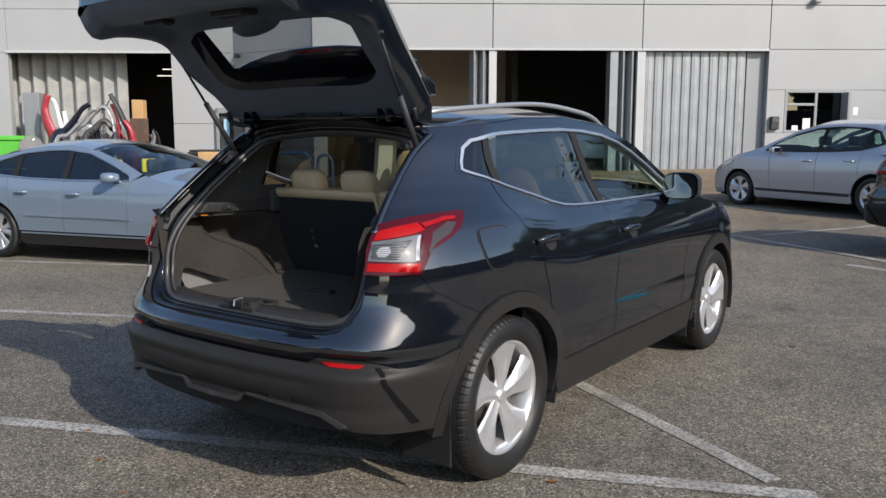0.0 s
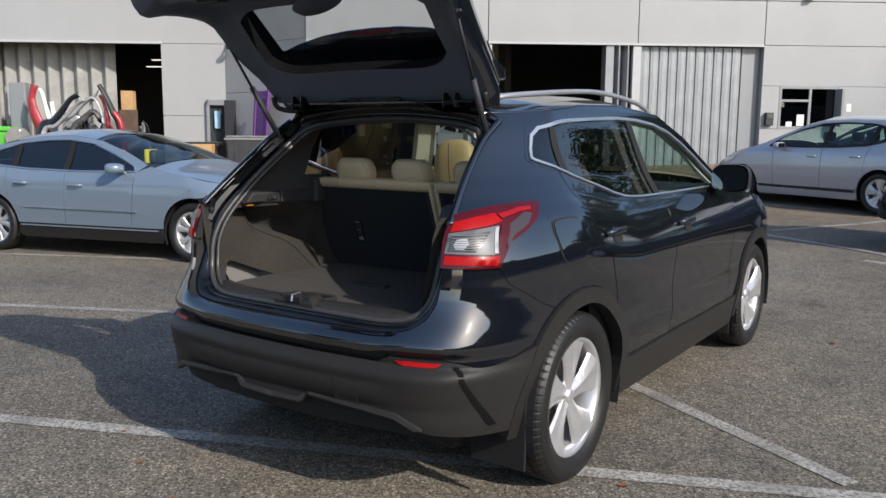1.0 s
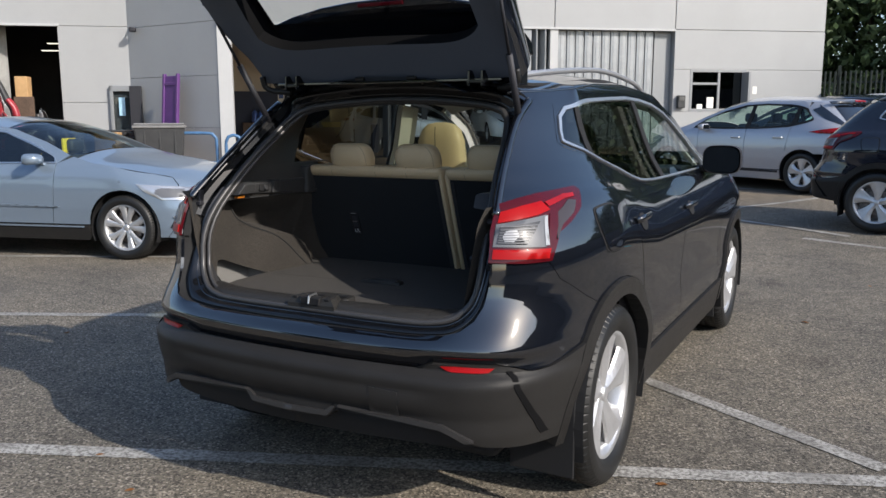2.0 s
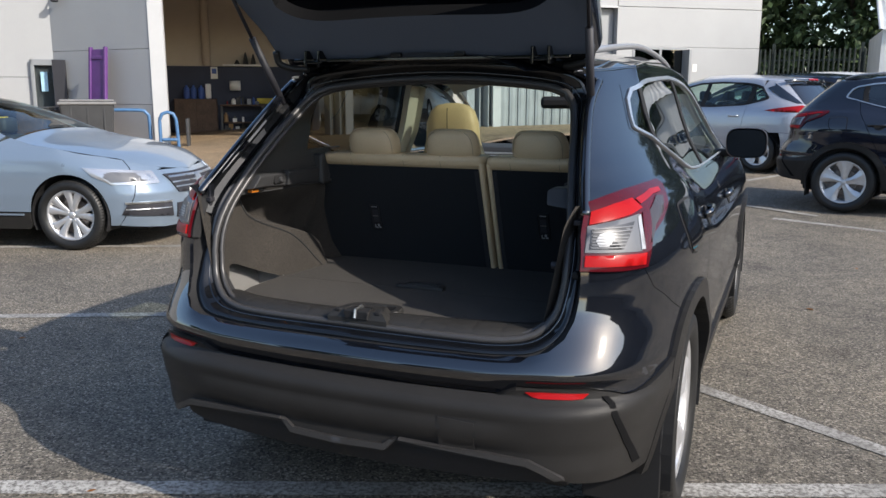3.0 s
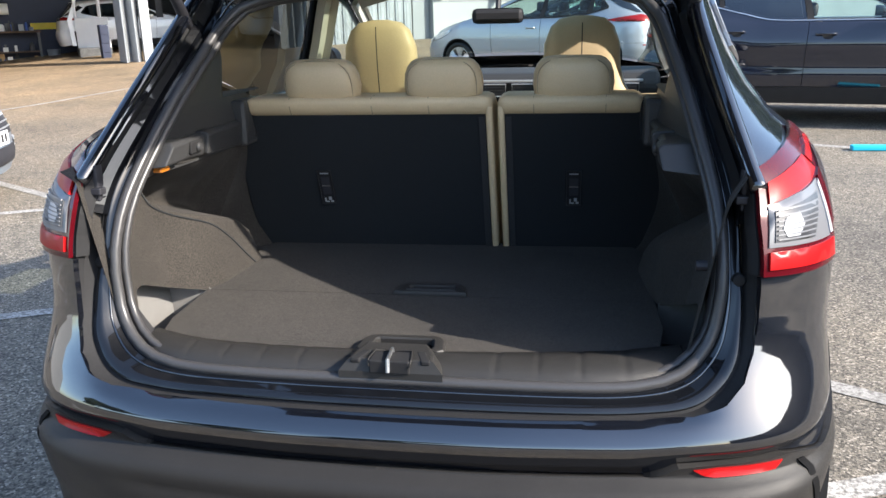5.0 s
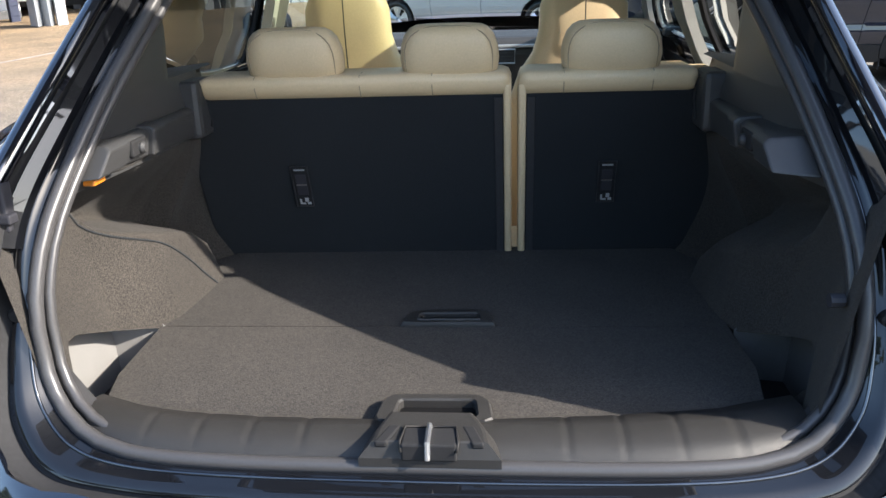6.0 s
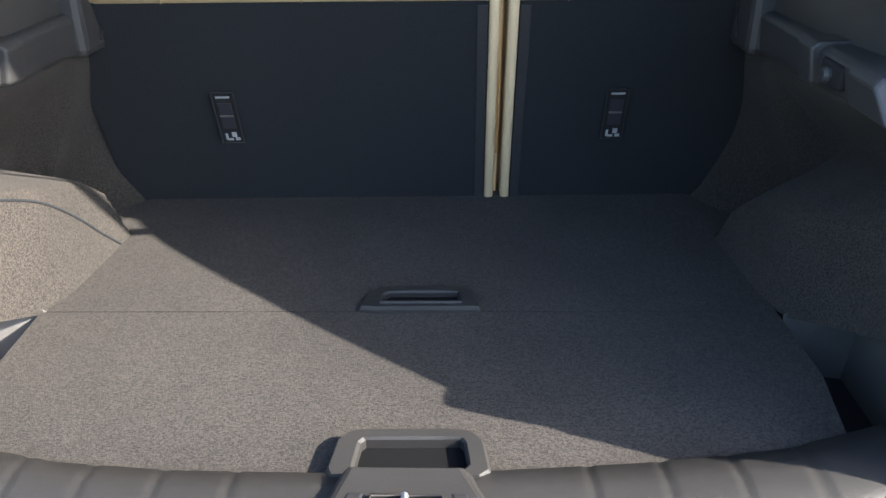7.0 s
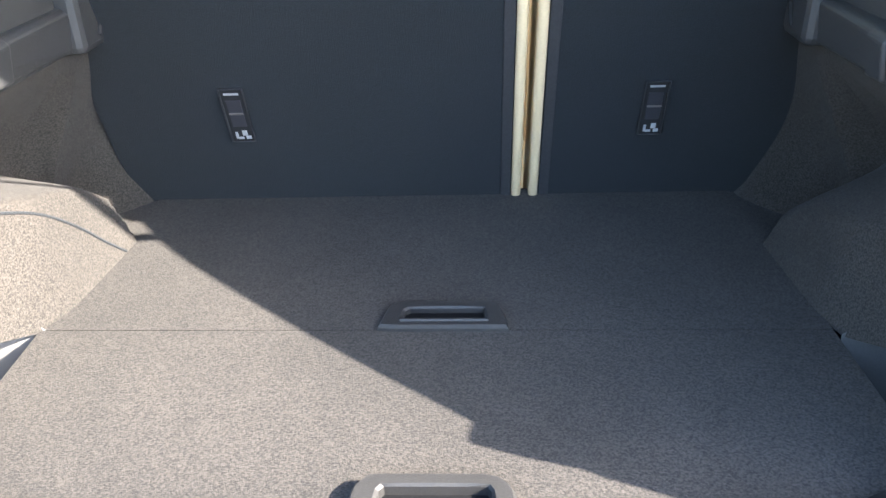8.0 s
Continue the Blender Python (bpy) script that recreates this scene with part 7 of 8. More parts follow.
COUPE = dict(
    trim_w=0.014, bumper_edge=[("y", 3.38, 0.724), ("y", 3.28, 0.766)],
    w=0.925, ro=1.13, front=3.57, wb=2.71, r=0.322, rim=0.222, sill=0.19, spokes=5, twin=True, rise=0.03,
    width=[(0.15, 0.93), (0.3, 0.97), (0.5, 0.995), (0.7, 1.0), (0.82, 0.985), (0.90, 0.955), (0.95, 0.925), (1.0, 0.885), (1.1, 0.82), (1.25, 0.735), (1.35, 0.66), (1.45, 0.55)],
    rear=[(0.15, 0.1), (0.35, 0.02), (0.5, 0.0), (0.7, 0.02), (0.9, 0.05), (1.0, 0.08), (1.4, 0.2)],
    nose=[(0.15, -0.05), (0.3, 0.0), (0.5, 0.0), (0.62, -0.05), (0.75, -0.18), (0.9, -0.4), (1.0, -0.6)],
    edge=[(-1.1, 1.0), (-0.8, 1.03), (-0.55, 1.06), (-0.3, 1.13), (0.1, 1.255), (0.5, 1.32), (0.95, 1.338), (1.4, 1.28), (1.8, 1.155), (2.1, 1.03), (2.3, 0.965), (2.7, 0.905), (3.1, 0.83), (3.35, 0.74), (3.49, 0.68)],
    crown=[(-1.1, 0.03), (-0.6, 0.05), (-0.2, 0.10), (0.2, 0.085), (1.0, 0.078), (1.5, 0.085), (2.0, 0.09), (2.4, 0.06), (3.25, 0.06), (3.49, 0.01)],
    top=[(-0.28, 1.045), (0.0, 1.17), (0.3, 1.25), (0.65, 1.285), (0.95, 1.292), (1.3, 1.255), (1.65, 1.14), (1.95, 0.995)],
    belt=[(1.98, 0.945), (1.2, 0.935), (0.5, 0.950), (0.0, 0.985), (-0.28, 1.02)],
    doors=(0.20, 1.05, 1.98), hatch=0.60, rear_top=1.0, nose_top=0.70,
    quarter_edge=(0.0, -0.2, -0.5, -0.8, -1.0), wing_edge=(2.15, 2.4, 2.7, 3.0), rail_edge=(2.1, 1.8, 1.4, 0.95, 0.5, 0.0),
    caps=[(-1.06, -0.52, "boot_lid", None), (-0.515, 0.18, "rear_screen", PRIVACY), (0.185, 1.30, "roof", None), (1.305, 2.18, "windscreen", CLEAR), (2.20, 3.48, "bonnet", None)],
    pillars=(1.02, 0.28), handles=((0.45, 0.80), (1.22, 0.79)), mirror=(1.80, 0.99), seats=(0.55, 1.35), seat_z=0.98, glass=PRIVACY,
    pieces=[("headlamp", [("y", 2.86, 0.755), ("y", 3.12, 0.735), ("X", 0.58, 0.705), ("X", 0.60, 0.60), ("y", 3.12, 0.60), ("y", 2.95, 0.68)], HEADLAMP, "both", 0.010, "clear headlamp"),
            ("reflector", [("y", 2.99, 0.718), ("y", 3.10, 0.712), ("X", 0.70, 0.695), ("X", 0.70, 0.625), ("y", 3.12, 0.622), ("y", 3.03, 0.664)], CLEAR_LENS, "both", 0.0125, ""),
            ("reflector", [("X", 0.685, 0.690), ("X", 0.625, 0.685), ("X", 0.625, 0.625), ("X", 0.685, 0.622)], CHROME, "both", 0.0125, ""),
            ("grille", [("X", 0.0, 0.655), ("X", 0.50, 0.665), ("X", 0.42, 0.50), ("X", 0.0, 0.485)], INK, "joined", 0.014, "black grille with chrome bars"),
            ("grille_bar", [("X", 0.0, 0.635), ("X", 0.47, 0.640), ("X", 0.47, 0.625), ("X", 0.0, 0.620)], CHROME, "joined", 0.022, ""),
            ("grille_bar", [("X", 0.0, 0.590), ("X", 0.46, 0.595), ("X", 0.46, 0.582), ("X", 0.0, 0.577)], CHROME, "joined", 0.022, ""),
            ("grille_bar", [("X", 0.0, 0.545), ("X", 0.44, 0.550), ("X", 0.44, 0.538), ("X", 0.0, 0.533)], CHROME, "joined", 0.022, ""),
            ("lower_grille", [("X", 0.0, 0.40), ("X", 0.45, 0.40), ("X", 0.45, 0.27), ("X", 0.0, 0.26)], INK, "joined", 0.012, ""),
            ("fog_lamp_grille", [("X", 0.52, 0.42), ("y", 3.24, 0.43), ("y", 3.18, 0.33), ("X", 0.50, 0.29)], INK, "both", 0.010, "black fog lamp grille"),
            ("fog_trim", [("X", 0.52, 0.435), ("y", 3.22, 0.445), ("y", 3.22, 0.428), ("X", 0.52, 0.418)], CHROME, "both", 0.016, ""),
            ("fog_trim", [("X", 0.53, 0.375), ("y", 3.22, 0.385), ("y", 3.22, 0.375), ("X", 0.53, 0.365)], CHROME, "both", 0.016, ""),
            ("badge", [("X", 0.0, 0.635), ("X", 0.055, 0.61), ("X", 0.065, 0.57), ("X", 0.045, 0.53), ("X", 0.0, 0.515)], CHROME, "joined", 0.030, "round chrome badge"),
            ("rubbing_strip", [("y", 0.50, 0.545), ("y", 2.02, 0.535), ("y", 2.02, 0.518), ("y", 0.50, 0.528)], PAINT_BLUE, "both", 0.014, ""),
            ("side_sill", [("y", 0.42, 0.32), ("y", 2.28, 0.32), ("y", 2.28, 0.335), ("y", 0.42, 0.335)], PAINT_BLUE, "both", 0.016, ""),
            ("tail_lamp", [("x", 0.55, 0.86), ("y", -0.85, 0.90), ("y", -0.80, 0.80), ("x", 0.55, 0.74)], RED_LENS, "both", 0.010, "red tail lamp")])
coupe = road_car("saloon_car", "light metallic blue four-door saloon parked on a bay line", PAINT_BLUE, placed(-7.67, 2.686, -73.5), COUPE)
add_plate(coupe, 3.577, 0.42, 0.26, 1)
for sx in (-0.30, 0.30):
    part("seat_cover", boxed(sx - 0.12, sx + 0.12, 1.28, 1.30, 1.0, 1.17, 0.02), YELLOW, coupe, "yellow cover on a headrest")

HATCH = dict(
    w=0.894, ro=0.83, front=3.65, wb=2.70, r=0.316, rim=0.215, sill=0.19, spokes=5, rise=0.03,
    width=[(0.15, 0.93), (0.3, 0.97), (0.5, 0.995), (0.7, 1.0), (0.85, 0.985), (0.93, 0.965), (1.0, 0.93), (1.05, 0.895), (1.15, 0.835), (1.3, 0.76), (1.42, 0.70), (1.5, 0.60)],
    rear=[(0.15, 0.1), (0.35, 0.02), (0.5, 0.0), (0.7, 0.04), (0.9, 0.06), (1.0, 0.10), (1.1, 0.19), (1.25, 0.33), (1.4, 0.47), (1.5, 0.6)],
    nose=[(0.15, -0.05), (0.3, 0.0), (0.5, 0.0), (0.65, -0.06), (0.8, -0.25), (0.95, -0.5), (1.05, -0.7)],
    edge=[(-0.5, 1.385), (-0.2, 1.405), (0.3, 1.44), (0.8, 1.455), (1.2, 1.44), (1.6, 1.34), (2.0, 1.18), (2.3, 1.055), (2.5, 0.99), (2.8, 0.93), (3.1, 0.85), (3.4, 0.74), (3.55, 0.66)],
    crown=[(-0.5, 0.06), (0.3, 0.075), (1.0, 0.085), (1.7, 0.10), (2.3, 0.10), (2.6, 0.07), (3.3, 0.06), (3.55, 0.02)],
    top=[(-0.10, 1.16), (0.05, 1.32), (0.35, 1.385), (0.8, 1.405), (1.2, 1.388), (1.6, 1.29), (1.95, 1.14), (2.12, 1.04)],
    belt=[(2.15, 1.005), (1.5, 0.99), (0.8, 1.0), (0.30, 1.03), (-0.10, 1.13)],
    doors=(0.22, 1.05, 2.02), hatch=0.60, rear_top=0.99, nose_top=0.64,
    quarter_edge=(0.0, -0.2, -0.36), wing_edge=(2.3, 2.5, 2.75, 3.0), rail_edge=(2.3, 2.0, 1.6, 1.2, 0.8, 0.3, 0.05),
    caps=[(-0.40, 1.22, "roof", None), (1.225, 2.38, "windscreen", CLEAR), (2.40, 3.54, "bonnet", None)],
    pillars=(1.04, 0.20), handles=((0.42, 0.86), (1.22, 0.85)), mirror=(1.86, 1.02), seats=(0.55, 1.35), seat_z=1.08, rim_mat=ALLOY, trim=DARK, glass=CLEAR, sill_mat=PAINT_GREY, handle_mat=CHROME,
    pieces=[("rear_screen", [("x", 0.0, 1.375), ("x", 0.52, 1.36), ("x", 0.60, 1.06), ("x", 0.55, 1.01), ("x", 0.0, 1.0)], PAINT, "joined", 0.006, "dark rear window"),
            ("roof_spoiler", [("x", 0.0, 1.41), ("x", 0.54, 1.395), ("x", 0.55, 1.355), ("x", 0.0, 1.365)], PAINT, "joined", 0.05, ""),
            ("quarter_glass", [("x", 0.60, 1.38), ("y", -0.12, 1.34), ("y", -0.02, 1.30), ("y", -0.28, 1.15), ("x", 0.68, 1.06), ("x", 0.62, 1.06)], PAINT, "both", 0.005, "gloss black rear pillar"),
            ("tail_lamp", [("x", 0.58, 1.0), ("x", 0.66, 1.03), ("y", -0.30, 0.99), ("y", -0.10, 0.955), ("y", -0.28, 0.935), ("x", 0.70, 0.93), ("x", 0.60, 0.93)], RED_LENS, "both", 0.012, "red boomerang tail lamp"),
            ("rear_trim", [("x", 0.0, 0.985), ("x", 0.575, 0.99), ("x", 0.575, 0.925), ("x", 0.0, 0.91)], INK, "joined", 0.010, ""),
            ("brake_lamp", [("x", 0.0, 1.405), ("x", 0.14, 1.402), ("x", 0.14, 1.385), ("x", 0.0, 1.388)], RED_LENS, "joined", 0.058, ""),
            ("reflector", [("x", 0.58, 0.60), ("x", 0.74, 0.595), ("x", 0.74, 0.575), ("x", 0.58, 0.58)], RED_LENS, "both", 0.02, ""),
            ("headlamp", [("y", 2.85, 0.83), ("y", 3.15, 0.76), ("X", 0.56, 0.66), ("X", 0.60, 0.60), ("y", 3.15, 0.66), ("y", 2.9, 0.77)], HEADLAMP, "both", 0.010, "slim headlamp"),
            ("grille", [("X", 0.0, 0.62), ("X", 0.50, 0.62), ("X", 0.40, 0.40), ("X", 0.0, 0.38)], INK, "joined", 0.012, ""),
            ("sill_line", [("y", 0.40, 0.335), ("y", 2.3, 0.355), ("y", 2.3, 0.31), ("y", 0.40, 0.30)], INK, "both", 0.009, "")])
hatch_at = placed(1.0, 11.85, 61.6)
road_car("hatchback_car", "metallic grey five-door hatchback parked before the workshop", PAINT_GREY, hatch_at, HATCH)
white = dict(HATCH, pieces=HATCH["pieces"][:5], sill_mat=PLASTIC)
road_car("hatchback_car", "white hatchback parked behind other cars", PAINT_WHITE, placed(2.6, 17.3, 75), white)
blue_far = dict(HATCH, sill_mat=PLASTIC)
road_car("hatchback_car", "dark blue hatchback parked behind other cars", PAINT_NAVY, placed(2.0, 14.2, 72), blue_far)
road_car("hatchback_car", "white car with its bonnet towards the yard inside the workshop", PAINT_WHITE, placed(-10.9, 24.6, 217), white)


def closed_crossover(at):
    """The parked twin of the open car: same skin, its tailgate shut."""
    car = thing("crossover_car", "dark navy family crossover parked with its tailgate shut", "car", "parked cars", at=at)
    suv_skin(car, PAINT_NAVY)
    sh = SUV_SHELL
    sh.panel("tailgate", [("x", 0, 0.716), ("x", 0.594, 0.706), ("x", 0.648, 0.80), ("x", 0.648, 0.94), ("x", 0.64, 1.06), ("x", 0.0, 1.06)], PAINT_NAVY, car, sides="joined", step=0.05)
    sh.panel("rear_screen", [("x", 0, 1.065), ("x", 0.64, 1.065), ("x", 0.625, 1.3), ("x", 0.58, 1.46), ("x", 0, 1.47)], PRIVACY, car, sides="joined", depth=0.0, step=0.06)
    sh.panel("tail_lamp_inner", [("x", 0.42, 1.04), ("x", 0.64, 1.075), ("x", 0.648, 0.94), ("x", 0.44, 0.95)], RED_LENS, car, lift=0.01, step=0.04)
    part("cabin", boxed(-0.7, 0.7, -0.5, 2.2, 0.35, 1.0, 0.03), CABIN, car)
    for sx in (-0.36, 0.36):
        for sy in (0.3, 1.1):
            bm = boxed(sx - 0.23, sx + 0.23, sy - 0.06, sy + 0.08, 0.4, 1.1, 0.05)
            box(bm, sx - 0.12, sx + 0.12, sy - 0.1, sy + 0.02, 1.13, 1.28, 0.04)
            part("seat", bm, CABIN, car, "", True)
    return car


h = radians(-12)
closed_crossover(placed(1.861, 8.355, -102))


# ---------------------------------------------------------------- yard markings and litter
for k, (a, b, w) in enumerate((((-9.5, 0.55), (-3.2, 3.60), 0.09), ((-5.9, -0.45), (-0.9, 2.0), 0.09), ((-3.4, -1.72), (1.98, 0.56), 0.10), ((0.10, 1.62), (1.80, 0.612), 0.09), ((-0.43, 8.90), (1.5, 11.7), 0.10),
                ((-1.2, 8.95), (1.45, 7.24), 0.10), ((-2.6, 12.08), (1.9, 11.2), 0.10), ((1.0, 6.94), (3.6, 5.92), 0.10), ((-6.4, 5.25), (-3.2, 3.40), 0.09), ((-8.8, 9.0), (-7.6, 12.8), 0.09))):
    painted_line(a, b, w)
for x, y, r, s in ((1.03, 0.04, 0.4, 0.05), (1.70, 4.57, 1.9, 0.05), (1.35, 3.0, 2.6, 0.06), (-0.70, -0.95, 0.9, 0.04), (-1.05, -0.75, 4.0, 0.035), (-0.3, -1.05, 5.2, 0.03), (2.6, 3.7, 3.3, 0.05), (-2.9, 0.45, 1.0, 0.04)):
    bm = bmesh.new()
    pts = [(0, 0), (0.3, 0.22), (0.62, 0.26), (0.85, 0.12), (1.0, 0.0), (0.85, -0.14), (0.6, -0.24), (0.28, -0.2)]
    c = bm.verts.new((x + s * 0.5 * math.cos(r), y + s * 0.5 * math.sin(r), ground_z(x, y) + 0.003))
    vs = [bm.verts.new((x + s * (u * math.cos(r) - v * math.sin(r)), y + s * (u * math.sin(r) + v * math.cos(r)), ground_z(x, y) + 0.006 + 0.012 * abs(v) * s / 0.05)) for u, v in pts]
    for i in range(len(vs)):
        bm.faces.new((c, vs[i], vs[(i + 1) % len(vs)]))
    bmesh.ops.solidify(bm, geom=list(bm.faces), thickness=0.001)
    tagged(part("fallen_leaf", bm, DEAD_LEAF), "dry brown leaf lying on the asphalt", "leaf", "fallen leaves")
strip = part("plastic_strip", boxed(2.86, 3.30, 6.02, 6.12, ground_z(3.0, 6.07) + 0.002, ground_z(3.0, 6.07) + 0.05, 0.01), CYAN)
tagged(strip, "bright cyan plastic strip lying on the asphalt", "strip")


# ---------------------------------------------------------------- things before the building (u to the right, n inwards)
def bz(u, n):
    p = B @ Vector((u, n, 0))
    return ground_z(p.x, p.y)


def wheelie_bin(u, n, w, d, h, turn, label):
    b = thing("waste_bin", label, "bin", "waste bins")
    z = bz(u, n)
    m = Matrix.Translation((u, n, z)) @ Matrix.Rotation(radians(turn), 4, "Z")
    bm = bmesh.new()
    bmesh.ops.create_cube(bm, size=1.0)
    for v in bm.verts:
        k = 0.5 + v.co.z
        s = 0.86 + 0.14 * k
        v.co = Vector((v.co.x * w * s, v.co.y * d * s, 0.12 + k * (h - 0.22)))
    bmesh.ops.bevel(bm, geom=list(bm.edges), offset=0.04, segments=2, profile=0.5, affect="EDGES")
    bmesh.ops.transform(bm, matrix=m, verts=bm.verts)
    body = bpart("body", bm, BIN_GREY, b)
    bm = boxed(-w * 0.53, w * 0.53, -d * 0.54, d * 0.54, h - 0.13, h - 0.06, 0.02)
    box(bm, -w * 0.50, w * 0.50, -d * 0.5, d * 0.45, h - 0.06, h, 0.035)
    bmesh.ops.transform(bm, matrix=m, verts=bm.verts)
    bpart("lid", bm, BIN_GREY if h < 1.25 else BIN_LID, b)
    for sx in (-1, 1):
        for sy in (-1, 1):
            bm = bmesh.new()
            lathe(bm, [(0.0, -0.02), (0.09, -0.02), (0.1, 0.0), (0.09, 0.02), (0.0, 0.02)], m @ Matrix.Translation((sx * w * 0.38, sy * d * 0.38, 0.10)), 16)
            bpart("castor", bm, RUBBER, b)
    bm = bmesh.new()
    tube(bm, [(-w * 0.56, 0, h * 0.78), (-w * 0.62, 0, h * 0.80)], 0.04, 8)
    tube(bm, [(w * 0.56, 0, h * 0.78), (w * 0.62, 0, h * 0.80)], 0.04, 8)
    bmesh.ops.transform(bm, matrix=m, verts=bm.verts)
    bpart("trunnion", bm, BIN_GREY, b)
    for k in (-0.3, 0.0, 0.3):
        bm = boxed(k * w - 0.02, k * w + 0.02, -d * 0.5, -d * 0.44, 0.3, h - 0.2, 0.008)
        bmesh.ops.transform(bm, matrix=m, verts=bm.verts)
        bpart("rib", bm, BIN_GREY, b)
    return b


wheelie_bin(-4.62, 20.0, 1.30, 0.95, 1.28, 8, "large black wheeled waste bin with a grey lid")
wheelie_bin(-6.0, 20.3, 1.1, 0.9, 1.1, -6, "dark wheeled waste bin beside the wall")
bm = boxed(-6.15, -5.55, 19.25, 19.7, bz(-6, 19.5), bz(-6, 19.5) + 1.05, 0.02)
tagged(bpart("cardboard_box", bm, CARD), "tall worn cardboard box by the bins", "box")
# purple wheelie bin, built as a flat panel leaning on the shaded wall
pp = thing("bumper_panel", "purple wheelie bin by the wall, built as an upright leaning panel", "panel")
lean = Matrix.Translation((-4.62, 21.1, bz(-4.6, 21.1))) @ Matrix.Rotation(radians(-41), 4, "Z") @ Matrix.Rotation(radians(-5), 4, "X")
for x0, x1, z0, z1, d0, d1 in ((-0.30, 0.30, 0.0, 2.62, 0.0, 0.05), (-0.33, -0.24, 0.0, 2.68, -0.04, 0.06), (0.24, 0.33, 0.0, 2.68, -0.04, 0.06), (-0.24, 0.24, 2.34, 2.44, -0.03, 0.05), (-0.24, 0.24, 1.2, 1.28, -0.03, 0.05)):
    bm = boxed(x0, x1, d0, d1, z0, z1, 0.02)
    bmesh.ops.transform(bm, matrix=lean, verts=bm.verts)
    bpart("panel", bm, PURPLE, pp)
# glazed door in the corner
gd = thing("door_5", "grey-framed glazed side door", "door", kind="structure")
z = bz(-6, 22.8)
for u0, u1, z0, z1 in ((-6.55, -6.45, 0, 2.4), (-5.98, -5.9, 0, 2.4), (-6.55, -5.9, 2.28, 2.4), (-6.45, -5.98, 0.9, 0.98)):
    bpart("door_frame", boxed(u0, u1, LEFT - 0.14, LEFT - 0.02, z + z0 - 0.05, z + z1, 0.01), FRAME_GREY, gd)
bpart("pane", boxed(-6.45, -5.98, LEFT - 0.09, LEFT - 0.08, z + 0.98, z + 2.28), TAIL_GLASS, gd)
bpart("door_panel", boxed(-6.45, -5.98, LEFT - 0.10, LEFT - 0.06, z, z + 0.9), FRAME_GREY, gd)
bpart("notice", boxed(-6.30, -6.12, LEFT - 0.105, LEFT - 0.10, z + 1.5, z + 2.05), material("pale_blue_notice", (0.35, 0.55, 0.68), 0.6, stain=0.2, stain_size=9), gd)
bpart("door_leaf", boxed(-5.9, -5.55, LEFT - 0.5, LEFT - 0.42, z - 0.02, z + 2.38, 0.01), INK, gd)


def hoop(points, label):
    bm = bmesh.new()
    tube(bm, spline(points, 0.08), 0.045, 10)
    tagged(bpart("guard_rail", bm, RAIL_BLUE, None, "", True), label, "guard rail", "guard rails")


z = bz(-3.2, 19.6)
hoop([(-4.0, 19.85, z + 0.98), (-3.6, 19.82, z + 0.98), (-3.22, 19.8, z + 0.96), (-3.12, 19.8, z + 0.85), (-3.10, 19.8, z + 0.4), (-3.10, 19.8, z - 0.02)], "blue painted steel guard rail before the pier")
hoop([(-4.0, 19.85, z + 0.2), (-3.5, 19.83, z + 0.18), (-3.12, 19.8, z + 0.16)], "lower blue painted rail before the pier")
hoop([(-2.82, 19.5, z - 0.02), (-2.82, 19.5, z + 0.75), (-2.76, 19.5, z + 0.88), (-2.62, 19.5, z + 0.93), (-2.48, 19.5, z + 0.88), (-2.42, 19.5, z + 0.75), (-2.38, 19.5, z - 0.02)], "blue painted steel hoop guarding the door edge")
hoop([(-2.80, 19.5, z + 0.22), (-2.6, 19.5, z + 0.22), (-2.40, 19.5, z + 0.22)], "blue cross bar of the hoop")
bm = boxed(-2.2, -2.12, 19.7, 20.3, z, z + 0.75, 0.02)
tagged(bpart("kerb_board", bm, BIN_GREY), "dark board leaning by the door edge", "board")

# ---------------------------------------------------------------- scrap before the left wing
rs = random.Random(11)


def body_panel(u, n, zz, length, width, bend, mat, yaw, tilt, roll, label):
    """A bent, dented vehicle panel with a folded edge."""
    rows = []
    for i in range(11):
        a = i / 10
        row = []
        for k in range(7):
            b = k / 6
            dent = 0.02 * noise.noise(Vector((a * 4 + u * 7, b * 4 + zz, n)))
            row.append(Vector(((b - 0.5) * width * (1 - 0.35 * a * a), bend * math.sin(a * 2.4) + 0.10 * (b - 0.5) ** 2 * 4 * width + dent, a * length)))
        rows.append(row)
    bm = bmesh.new()
    sheet(bm, rows)
    thick(bm, 0.02)
    m = Matrix.Translation((u, n, zz)) @ Matrix.Rotation(radians(yaw), 4, "Z") @ Matrix.Rotation(radians(tilt), 4, "Y") @ Matrix.Rotation(radians(roll), 4, "X")
    bmesh.ops.transform(bm, matrix=m, verts=bm.verts)
    low = min(v.co.z for v in bm.verts)
    for v in bm.verts:
        v.co.z += bz(u, n) - 0.02 + max(0, zz) - low
    tagged(bpart("scrap_panel", bm, mat, None, "", True), label, "scrap panel", "scrap panels")


